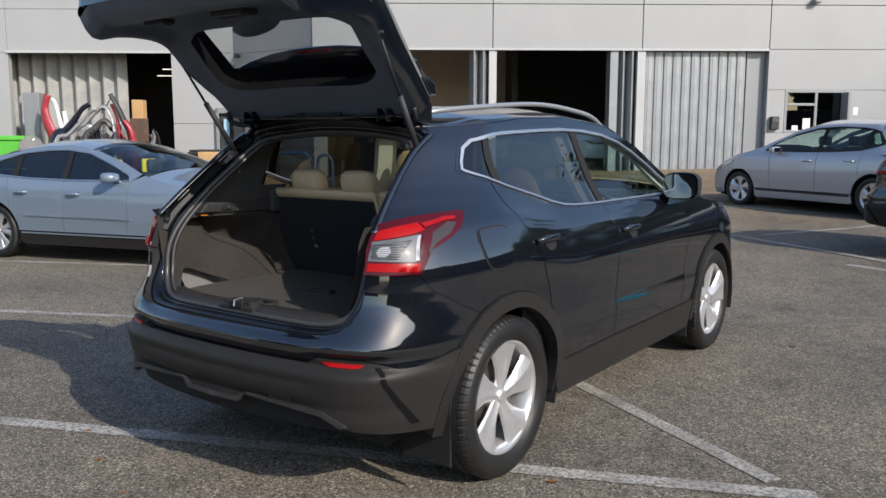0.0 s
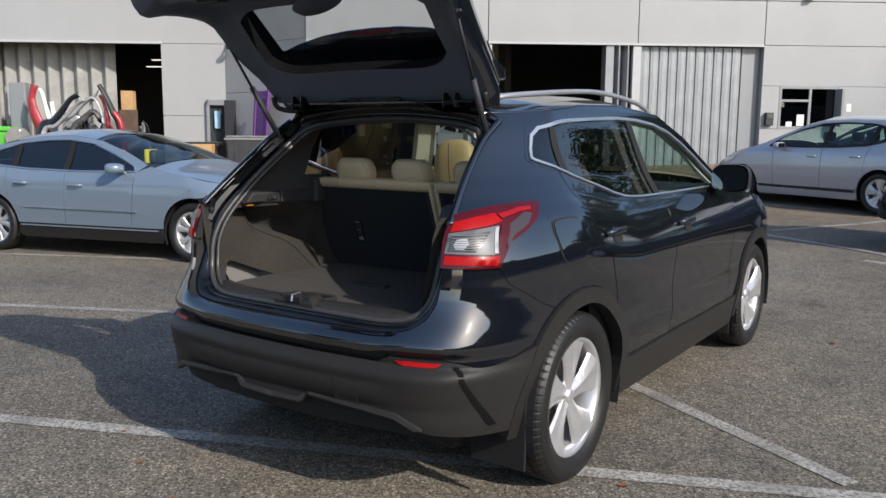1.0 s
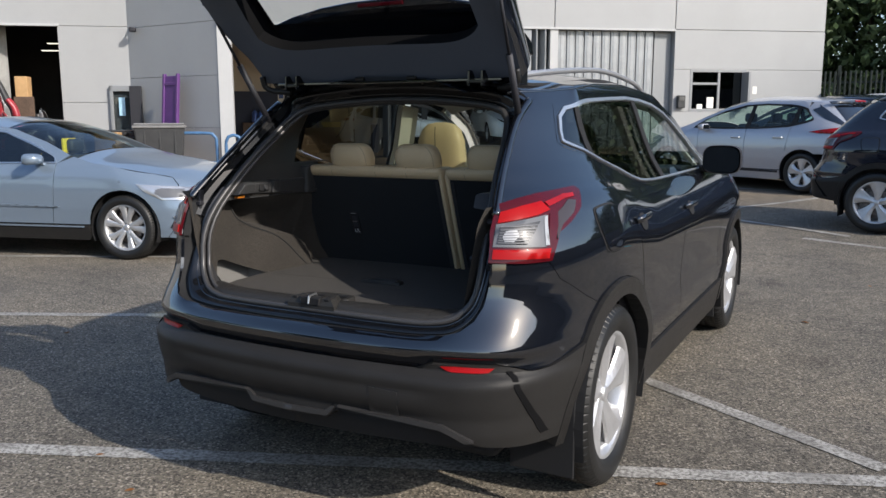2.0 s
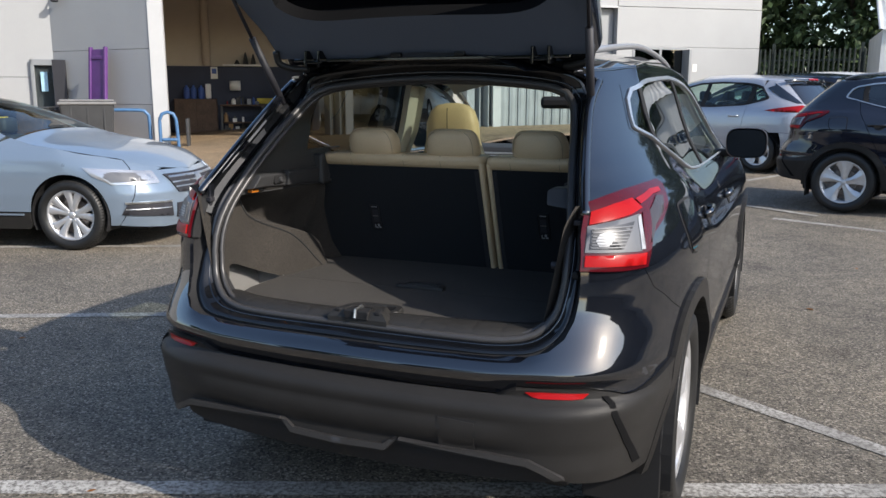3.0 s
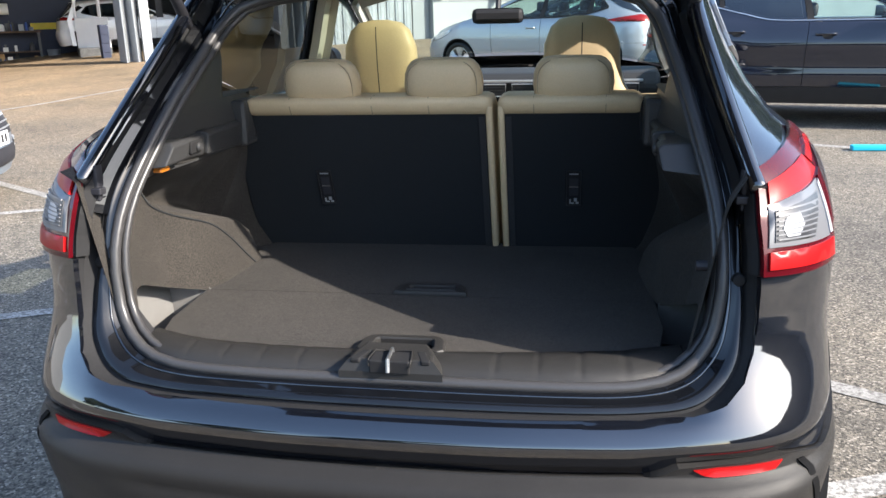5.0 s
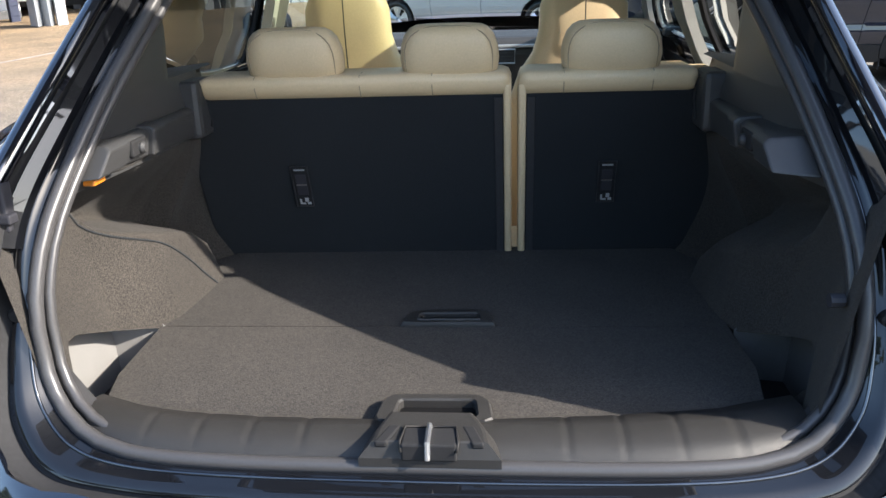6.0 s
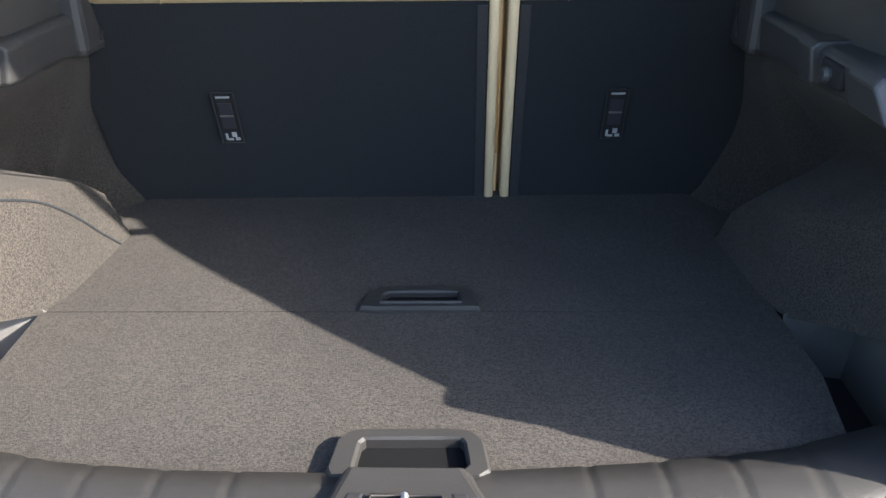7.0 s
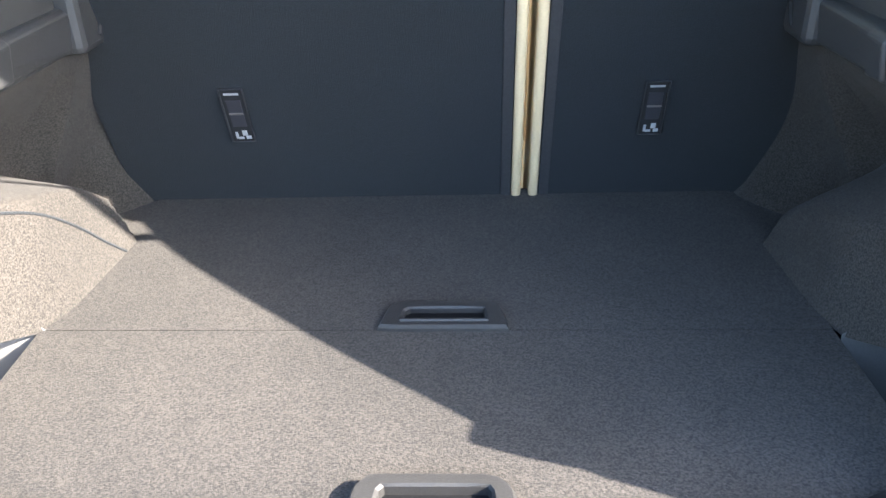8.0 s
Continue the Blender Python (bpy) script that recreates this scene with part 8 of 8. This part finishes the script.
base = [(SCRAP_RED, "dented dark red vehicle door skin in a scrap pile"), (SCRAP_GREY, "dented silver bumper in a scrap pile"), (PAINT_WHITE, "scuffed white wing panel in a scrap pile"), (PAINT_NAVY, "dark blue bumper in a scrap pile"), (BIN_GREY, "black plastic bumper in a scrap pile")]
def long_bumper(path, n, width, bulge, mat, label):
    """A long curved bumper skin or trim standing on the ground, its face towards the yard."""
    u0, n0 = path[0]
    pts = spline([(u0, bz(u0, n) - 0.01), *path[1:]], 0.06)
    rows = []
    for i, p in enumerate(pts):
        q0, q1 = pts[max(0, i - 1)], pts[min(len(pts) - 1, i + 1)]
        d = Vector((q1[0] - q0[0], q1[1] - q0[1])).normalized()
        w = width * (0.55 + 0.45 * math.sin(math.pi * min(1.0, 0.15 + i / len(pts))))
        row = []
        for k in range(8):
            b = k / 7 - 0.5
            dent = 0.03 * noise.noise(Vector((i * 0.25, b * 3, u0 * 5)))
            row.append(Vector((p[0] - d.y * b * w, n - bulge * (1 - 4 * b * b) + dent, p[1] + d.x * b * w)))
        rows.append(row)
    bm = bmesh.new()
    sheet(bm, rows)
    thick(bm, 0.02)
    tagged(bpart("scrap_panel", bm, mat, None, "", True), label, "scrap panel", "scrap panels")


long_bumper([(-11.05, 0), (-11.15, 1.3), (-11.33, 1.8), (-11.42, 2.3), (-11.32, 2.75)], 21.6, 0.36, 0.06, SCRAP_RED, base[0][1])
long_bumper([(-10.85, 0), (-10.98, 1.5), (-11.08, 2.1), (-11.17, 2.5), (-11.25, 2.62)], 21.75, 0.16, 0.05, PAINT_WHITE, base[2][1])
long_bumper([(-10.80, 0), (-10.86, 1.6), (-10.93, 2.25)], 21.8, 0.20, 0.02, PAINT_WHITE, base[2][1])
long_bumper([(-11.25, 0), (-11.03, 1.42), (-10.71, 1.65), (-10.38, 2.03), (-10.14, 2.33), (-9.90, 2.46)], 21.3, 0.30, 0.12, PAINT_NAVY, base[3][1])
long_bumper([(-11.15, 0), (-10.95, 1.35), (-10.62, 1.52), (-10.25, 1.85), (-9.95, 2.18), (-9.70, 2.30)], 21.22, 0.16, 0.07, SCRAP_GREY, base[1][1])
long_bumper([(-10.7, 0), (-10.5, 1.5), (-10.1, 1.9), (-9.74, 2.25), (-9.50, 2.36), (-9.32, 2.12), (-9.22, 1.6)], 21.35, 0.18, 0.10, SCRAP_GREY, base[1][1])
long_bumper([(-10.2, 0), (-10.05, 1.35), (-9.75, 1.72), (-9.45, 1.95), (-9.25, 1.75)], 21.15, 0.24, 0.10, CLUTTER, "greasy metal panel in a scrap pile")
long_bumper([(-9.85, 0), (-9.75, 1.45), (-9.62, 2.2), (-9.30, 2.70), (-9.24, 2.74)], 21.5, 0.05, 0.01, SCRAP_GREY, "thin bent metal strip in a scrap pile")
long_bumper([(-8.70, 0), (-8.72, 1.45), (-8.92, 1.95), (-9.10, 2.40), (-9.29, 2.74)], 21.3, 0.20, 0.10, BIN_GREY, base[4][1])
long_bumper([(-8.60, 0), (-8.66, 1.5), (-8.86, 1.95)], 21.2, 0.24, 0.08, SCRAP_RED, base[0][1])
long_bumper([(-9.20, 0), (-9.12, 1.6), (-9.22, 2.2), (-9.32, 2.45)], 21.42, 0.13, 0.05, SCRAP_RED, base[0][1])
for k in range(12):
    mat, lab = base[(k * 3 + 1) % 5]
    body_panel(-11.0 + k * 0.215, 21.6 + 0.3 * rs.random(), rs.choice((0.0, 0.15, 0.3)), 1.2 + 0.4 * rs.random(), 0.3 + 0.25 * rs.random(), 0.2 + 0.3 * rs.random(), mat, rs.uniform(-70, 70), rs.uniform(20, 52), rs.uniform(-15, 15), lab)
for k in range(16):
    mat, lab = ((SCRAP_GREY, base[1][1]), (CHROME, "bright crumpled metal strip in a scrap pile"), (PAINT_NAVY, base[3][1]), (SCRAP_GREY, base[1][1]), (PAINT_WHITE, base[2][1]), (CLUTTER, "greasy metal bracket in a scrap pile"))[k % 6]
    body_panel(-10.9 + 0.14 * k, 21.35 + 0.35 * rs.random(), rs.choice((0.5, 0.75, 0.95)), 0.6 + 0.7 * rs.random(), 0.10 + 0.2 * rs.random(), 0.15 + 0.35 * rs.random(), mat, rs.uniform(-80, 80), rs.uniform(-65, 65), rs.uniform(-25, 25), lab)
for k in range(10):
    mat, lab = ((SCRAP_GREY, base[1][1]), (PAINT_NAVY, base[3][1]), (BIN_GREY, base[4][1]), (SCRAP_GREY, base[1][1]), (CLUTTER, "greasy metal panel in a scrap pile"))[k % 5]
    body_panel(-11.1 + 0.25 * k, 21.75 + 0.25 * rs.random(), 0.0, 1.5 + 0.5 * rs.random(), 0.5 + 0.35 * rs.random(), 0.3 + 0.3 * rs.random(), mat, rs.uniform(-40, 40), rs.uniform(-35, 50), rs.uniform(-12, 12), lab)
tagged(bpart("cardboard_box", boxed(-8.96, -8.62, 22.1, 22.5, bz(-9, 22), 2.62, 0.02), CARD), "tall cardboard sheet standing in the doorway", "box")
tagged(bpart("wooden_board", boxed(-8.95, -8.42, 21.9, 22.0, bz(-9, 22), 2.04, 0.01), WOOD), "brown wooden board leaning in the doorway", "board")
gb = thing("waste_bin", "bright green wheeled waste bin with a white panel", "bin", "waste bins")
zz = bz(-12.5, 21.5)
bpart("body", boxed(-12.9, -11.95, 21.2, 21.9, zz + 0.1, zz + 1.35, 0.05), GREEN_BIN, gb)
bpart("lid", boxed(-12.95, -11.9, 21.15, 21.95, zz + 1.35, zz + 1.5, 0.04), GREEN_BIN, gb)
bm = bmesh.new()
lathe(bm, [(0.0, 0.0), (0.30, 0.0), (0.34, 0.03), (0.34, 0.10), (0.0, 0.10)], Matrix.Translation((-11.75, 21.3, zz + 1.15)) @ Matrix.Rotation(radians(-70), 4, "Z"), 28)
tagged(bpart("wheel_cover", bm, BIN_LID), "round white plastic cover leaning on the green bin", "cover")
el = thing("electric_cabinet", "grey steel electrical cabinet beside the wing door", "cabinet")
bpart("body", boxed(-12.42, -11.92, LEFT - 0.7, LEFT - 0.4, zz, 2.85, 0.02), FRAME_GREY, el)
bpart("door", boxed(-12.39, -11.95, LEFT - 0.72, LEFT - 0.70, zz + 0.1, 2.8, 0.006), FRAME_GREY, el)
for k in range(3):
    bm = bmesh.new()
    tube(bm, [(-12.75 + 0.13 * k, LEFT - 0.2, zz), (-12.75 + 0.13 * k, LEFT - 0.2, 2.75 - 0.25 * (k % 2))], 0.035, 8)
    tagged(bpart("pipe", bm, FRAME_GREY, None, "", True), "grey upright conduit on the wing wall", "pipe", "conduits")
bm = boxed(-5.80, -5.62, LEFT - 0.55, LEFT - 0.35, 3.95, 4.08, 0.03)
tube(bm, [(-5.85, LEFT - 0.05, 4.12), (-5.75, LEFT - 0.4, 4.05)], 0.03, 8)
tagged(bpart("security_camera", bm, INK), "small black camera on the corner of the wall", "camera")

# ---------------------------------------------------------------- inside the workshop
BACK = FRONT + 7.46
zf = 0.06
cab = thing("cabinet", "worn brown steel cabinet against the blue wall", "cabinet")
bpart("body", boxed(-3.05, -1.6, BACK - 0.55, BACK - 0.02, zf, 1.28, 0.02), WOOD, cab)
for k in range(2):
    bpart("door", boxed(-3.03 + k * 0.715, -2.34 + k * 0.715, BACK - 0.57, BACK - 0.55, zf + 0.05, 1.25, 0.006), WOOD, cab)
for u in (-2.62, -2.38, -2.12):
    bm = bmesh.new()
    lathe(bm, [(0, 0.0), (0.10, 0.0), (0.11, 0.03), (0.11, 0.34), (0.07, 0.40), (0.035, 0.43), (0.035, 0.47), (0, 0.47)], Matrix.Translation((u, BACK - 0.3, 1.28)) @ Matrix.Rotation(radians(-90), 4, "Y"), 18)
    tagged(bpart("drum", bm, BLUE_DRUM, None, "", True), "blue plastic drum on top of the cabinet", "drum", "drums")
bm = boxed(-1.98, -1.78, BACK - 0.4, BACK - 0.2, 1.28, 1.80, 0.04)
tagged(bpart("drum", bm, PAPER), "white plastic can on top of the cabinet", "drum", "drums")
bench = thing("workbench", "cluttered steel workbench against the blue wall", "workbench")
bpart("top", boxed(-1.5, 0.05, BACK - 0.7, BACK - 0.02, 1.02, 1.08, 0.01), WOOD, bench)
for u in (-1.45, -0.02):
    for n in (BACK - 0.65, BACK - 0.1):
        bpart("leg", boxed(u - 0.03, u + 0.03, n - 0.03, n + 0.03, zf, 1.02), CLUTTER, bench)
bpart("shelf", boxed(-1.45, 0.0, BACK - 0.65, BACK - 0.05, 0.42, 0.46), WOOD, bench)
roll = bmesh.new()
lathe(roll, [(0.03, -0.19), (0.17, -0.19), (0.17, 0.19), (0.03, 0.19)], Matrix.Translation((-0.95, BACK - 0.25, 1.74)), 24)
tagged(bpart("paper_roll", roll, PAPER, None, "", True), "large white paper roll on the wall", "paper roll")
for k in range(26):
    u, lev = rs.uniform(-1.45, -0.05), rs.choice((1.08, 1.08, 0.46, zf))
    w, h_ = rs.uniform(0.04, 0.16), rs.uniform(0.08, 0.34)
    n = BACK - rs.uniform(0.2, 0.55)
    mat = rs.choice((CLUTTER, CLUTTER, BIN_GREY, PAPER, SCRAP_RED, CARD, FRAME_GREY, BLUE_DRUM))
    bm = bmesh.new()
    if k % 2:
        lathe(bm, [(0, 0), (w * 0.5, 0), (w * 0.5, h_ * 0.75), (w * 0.3, h_ * 0.85), (w * 0.18, h_), (0, h_)], Matrix.Translation((u, n, lev)) @ Matrix.Rotation(radians(-90), 4, "Y"), 12)
        nm = "bottle"
    else:
        box(bm, u - w / 2, u + w / 2, n - 0.08, n + 0.08, lev, lev + h_, 0.008)
        nm = "tool_box"
    words = {PAPER: "white", SCRAP_RED: "dark red", CARD: "brown card", BLUE_DRUM: "blue plastic", BIN_GREY: "black plastic"}.get(mat, "grey metal")
    tagged(bpart(nm, bm, mat), words + (" bottle" if k % 2 else " box") + " among clutter at the workbench", "bottle" if k % 2 else "box", "workbench clutter")
bucket = bmesh.new()
lathe(bucket, [(0, 0), (0.16, 0), (0.20, 0.42), (0.19, 0.42), (0.15, 0.02), (0, 0.02)], Matrix.Translation((0.35, BACK - 0.4, zf)) @ Matrix.Rotation(radians(-90), 4, "Y"), 20)
tagged(bpart("bucket", bucket, FRAME_GREY, None, "", True), "grey bucket on the workshop floor", "bucket")
tagged(bpart("warning_strip", boxed(-0.20, 0.72, BACK - 0.05, BACK - 0.02, 1.10, 1.30, 0.005), YELLOW), "bright yellow strip on the blue wall", "sign")
sg = thing("wall_sign", "white and blue safety notice on the wall", "sign")
bpart("board", boxed(-1.78, -1.54, BACK - 0.03, BACK - 0.005, 1.98, 2.40), PAPER, sg)
bpart("print_mark", boxed(-1.74, -1.58, BACK - 0.034, BACK - 0.03, 2.16, 2.34), BLUE_DRUM, sg)
tagged(bpart("wall_shelf", boxed(-1.35, 0.1, BACK - 0.35, BACK - 0.02, 2.43, 2.49), PAPER), "pale shelf along the workshop wall", "shelf")
for u, h_ in ((-0.55, 0.42), (-0.28, 0.36), (-0.85, 0.16)):
    bm = bmesh.new()
    lathe(bm, [(0, 0), (0.10, 0), (0.07, h_ * 0.5), (0.02, h_), (0, h_)], Matrix.Translation((u, BACK - 0.2, 2.49)) @ Matrix.Rotation(radians(-90), 4, "Y"), 12)
    tagged(bpart("funnel", bm, BIN_GREY), "dark plastic funnel on the workshop shelf", "funnel", "shelf clutter")
bm = bmesh.new()
tube(bm, [(-1.9, BACK - 0.1, 2.45), (-1.9, BACK - 0.1, TOP - 0.1)], 0.14, 12)
tagged(bpart("downpipe", bm, BEIGE_WALL, None, "", True), "beige upright duct on the workshop wall", "duct")
tc = thing("tool_cabinet", "dark blue tool trolley inside the workshop door", "trolley")
bpart("body", boxed(1.38, 1.62, 23.3, 23.8, 0.16, 1.22, 0.02), BLUE_WALL, tc)
for k in range(4):
    bpart("drawer", boxed(1.40, 1.60, 23.28, 23.3, 0.22 + 0.25 * k, 0.44 + 0.25 * k, 0.005), BLUE_WALL, tc)
# white car body with a hanging open door, on stands
wd = thing("car_door", "white car door standing open in the workshop", "car door")
bpart("door_frame", prism(bmesh.new(), [(0.78, 0.62), (0.72, 1.35), (0.98, 1.95), (1.04, 1.95), (0.86, 1.35), (0.90, 0.62)], "y", 25.36, 25.42, 0.01), PAINT_WHITE, wd)
dm = Matrix.Translation((0.95, 25.38, 0)) @ Matrix.Rotation(radians(-35), 4, "Z")
for x0, x1, z0, z1, mat in ((0, 1.05, 0.55, 1.42, PAINT_WHITE), (0, 0.07, 1.42, 2.02, PAINT_WHITE), (0.07, 0.75, 1.96, 2.04, PAINT_WHITE), (0.75, 0.85, 1.42, 2.02, PAINT_WHITE)):
    bm = boxed(x0, x1, -0.06, 0.0, z0, z1, 0.02)
    bmesh.ops.transform(bm, matrix=dm, verts=bm.verts)
    bpart("door_panel", bm, mat, wd)
bpart("door_foot", boxed(0.9, 1.8, 24.7, 25.45, zf - 0.05, 0.56, 0.02), CLUTTER, wd)
raised = road_car("hatchback_car", "white hatchback raised on stands in the workshop", PAINT_WHITE, B @ pose(1.25, 26.35, 0.42, 0, 0, -90), white)
for u in (1.25, 3.95):
    for n in (25.6, 27.1):
        st = bpart("wheel_stand", boxed(u - 0.25, u + 0.25, n - 0.15, n + 0.15, zf - 0.05, 0.425, 0.02), CLUTTER)
        tagged(st, "greasy steel stand under a wheel", "stand", "wheel stands")

# ---------------------------------------------------------------- fence, shed and greenery at the far right
fence = thing("fence", "dark green steel palisade fence before a hedge", "fence")
pale_me = None
for k in range(110):
    x, y = -2.5 + k * 0.155, 28.2
    z0 = ground_z(x, y)
    if pale_me is None:
        bm = bmesh.new()
        prism(bm, [(-0.032, 0.0), (-0.018, 0.012), (0.018, 0.012), (0.032, 0.0), (0.018, -0.006), (-0.018, -0.006)], "z", 0.05, 2.25)
        pale = part("pale", bm, FENCE, fence)
        pale_me = pale.data
        bm = None
        pale.location = (x, y, z0)
    else:
        ob = new("pale", pale_me)
        ob.parent = fence
        ob.location = (x, y, z0)
for dz in (0.45, 1.85):
    part("rail", boxed(-2.6, 14.6, 28.22, 28.26, ground_z(4, 28) + dz, ground_z(4, 28) + dz + 0.06), FENCE, fence)
for k in range(7):
    x = -2.5 + 2.75 * k
    part("post", boxed(x - 0.05, x + 0.05, 28.26, 28.36, ground_z(x, 28) - 0.05, ground_z(x, 28) + 2.45), FENCE, fence)
shed = thing("shed", "pale metal shed with a corrugated roof", "shed")
sz = ground_z(4, 22)
part("wall", boxed(3.05, 3.55, 22.0, 22.12, sz - 0.1, 3.12), SHED, shed)
part("wall", boxed(3.05, 3.15, 22.12, 26.5, sz - 0.1, 3.12), SHED, shed)
part("wall", boxed(5.3, 9.0, 22.0, 22.12, sz - 0.1, 3.12), SHED, shed)
# dark sheet set back in the open bay paints its dim inside
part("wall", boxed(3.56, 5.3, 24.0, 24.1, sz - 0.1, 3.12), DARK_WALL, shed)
part("post", boxed(3.56, 3.64, 21.96, 22.10, sz - 0.1, 3.12), FRAME_GREY, shed)
rows = []
for k in range(121):
    x = 2.95 + k * 0.05
    up = 0.018 * math.sin(k * math.pi / 2 + 0.4)
    rows.append([Vector((x + d * 0.10, 21.85 + d * 4.0, 3.12 + 1.35 * d + up)) for d in (0.0, 0.5, 1.0)])
bm = bmesh.new()
sheet(bm, rows)
thick(bm, 0.006)
part("roof", bm, SHED, shed, "", True)


def leaf_cloud(bm, c, r, n, size, rnd, squash=0.8):
    for _ in range(n):
        d = Vector((rnd.gauss(0, 1), rnd.gauss(0, 1), rnd.gauss(0, 1))).normalized() * (r * rnd.random() ** 0.45)
        p = c + Vector((d.x, d.y, d.z * squash))
        a = Vector((rnd.gauss(0, 1), rnd.gauss(0, 1), rnd.gauss(0, 1))).normalized()
        b = a.cross(Vector((rnd.gauss(0, 1), rnd.gauss(0, 1), 0.3))).normalized()
        s = size * rnd.uniform(0.6, 1.3)
        q = [p - a * s, p + b * s * 0.45, p + a * s, p - b * s * 0.45]
        bm.faces.new([bm.verts.new(v) for v in q])


def tree(x, y, h, seed, label):
    """A tapered trunk with limbs and an uneven crown of leaf clumps."""
    rnd = random.Random(seed)
    t = thing("tree", label, "tree", "trees at the yard's edge", at=Matrix.Translation((x, y, ground_z(x, y))))
    bm = bmesh.new()
    crown = bmesh.new()

    def limb(p, d, l, r, depth):
        pts, q = [p], p
        for k in range(3):
            d = (d + Vector((rnd.gauss(0, 0.12), rnd.gauss(0, 0.12), 0.04))).normalized()
            q = q + d * (l / 3)
            pts.append(q)
        rings = []
        for i, v in enumerate(pts):
            rr = r * (1 - 0.22 * i)
            rings.append([bm.verts.new(v + Vector((rr * math.cos(k * math.tau / 7), rr * math.sin(k * math.tau / 7), 0))) for k in range(7)])
        for a, b in zip(rings[:-1], rings[1:]):
            for k in range(7):
                bm.faces.new((a[k], a[(k + 1) % 7], b[(k + 1) % 7], b[k]))
        if depth:
            for k in range(3 + (depth == 2)):
                e = rnd.uniform(0, math.tau)
                limb(pts[rnd.choice((1, 2, 3))], (d + Vector((math.cos(e), math.sin(e), 0.25)) * 0.9).normalized(), l * rnd.uniform(0.55, 0.8), r * 0.5, depth - 1)
        if depth < 2:
            leaf_cloud(crown, pts[-1], h * rnd.uniform(0.10, 0.17), 300, 0.26, rnd)
    limb(Vector((0, 0, -0.1)), Vector((0, 0, 1)), h * 0.5, h * 0.03, 2)
    leaf_cloud(crown, Vector((0, 0, h * 0.72)), h * 0.26, 1300, 0.27, rnd, 1.0)
    part("trunk", bm, BARK, t, "", True)
    part("crown", crown, LEAF, t)
    return t


rt = random.Random(5)
first = [tree(27.0, 36.0, 7.6, 21, "broad green tree at the edge of the yard"), tree(26.0, 8.5, 6.4, 22, "rounded green tree at the edge of the yard")]
for k, (x, y, s) in enumerate(((26.5, 29.5, 0.8), (27.5, 15, 0.7), (27, 22.5, 0.75), (-13, -9.5, 0.9), (-9, -14, 0.95), (-4.2, -17, 0.9))):
    src = first[k % 2]
    o = copy_thing(src, Matrix.Translation((x, y, ground_z(x, y))) @ Matrix.Rotation(rt.uniform(0, 6.2), 4, "Z"))
    for c in o.children:
        c.scale = (s, s, s)
# unseen walls added so the car paint reflects a dark, level edge
tagged(part("wall_boundary", boxed(10.5, 10.75, -12.0, 21.0, -0.6, 2.8, 0.01), DARK_WALL), "unseen plain dark wall added for the car paint's reflections", "wall", kind="structure")
tagged(part("wall_boundary_south", boxed(-30.0, 10.45, -22.0, -21.75, -0.8, 2.6, 0.01), DARK_WALL), "unseen plain dark wall added for the car paint's reflections", "wall", kind="structure")
hb = bmesh.new()
rh = random.Random(9)
for k in range(1150):
    x = rh.uniform(-8, 22)
    c = Vector((x, rh.uniform(29.4, 35), rh.uniform(0.8, 11.5 - 2.6 * smoothstep(6, 11, x) + 1.2 * math.sin(x * 1.7))))
    leaf_cloud(hb, c, rh.uniform(0.8, 1.5), 90, 0.19, rh)
tagged(part("hedge", hb, LEAF), "tall dark green hedge of trees behind the fence", "hedge", kind="stuff")
bm = bmesh.new()
for k in range(14):
    x, y = -5 + 1.9 * k, 31.5 + rh.uniform(-1, 1)
    tube(bm, [(x, y, 0.4), (x + rh.uniform(-0.4, 0.4), y, 4), (x + rh.uniform(-0.9, 0.9), y, 8.5)], 0.12, 6)
tagged(part("hedge_stems", bm, BARK, None, "", True), "brown stems inside the tall hedge", "hedge", kind="stuff")
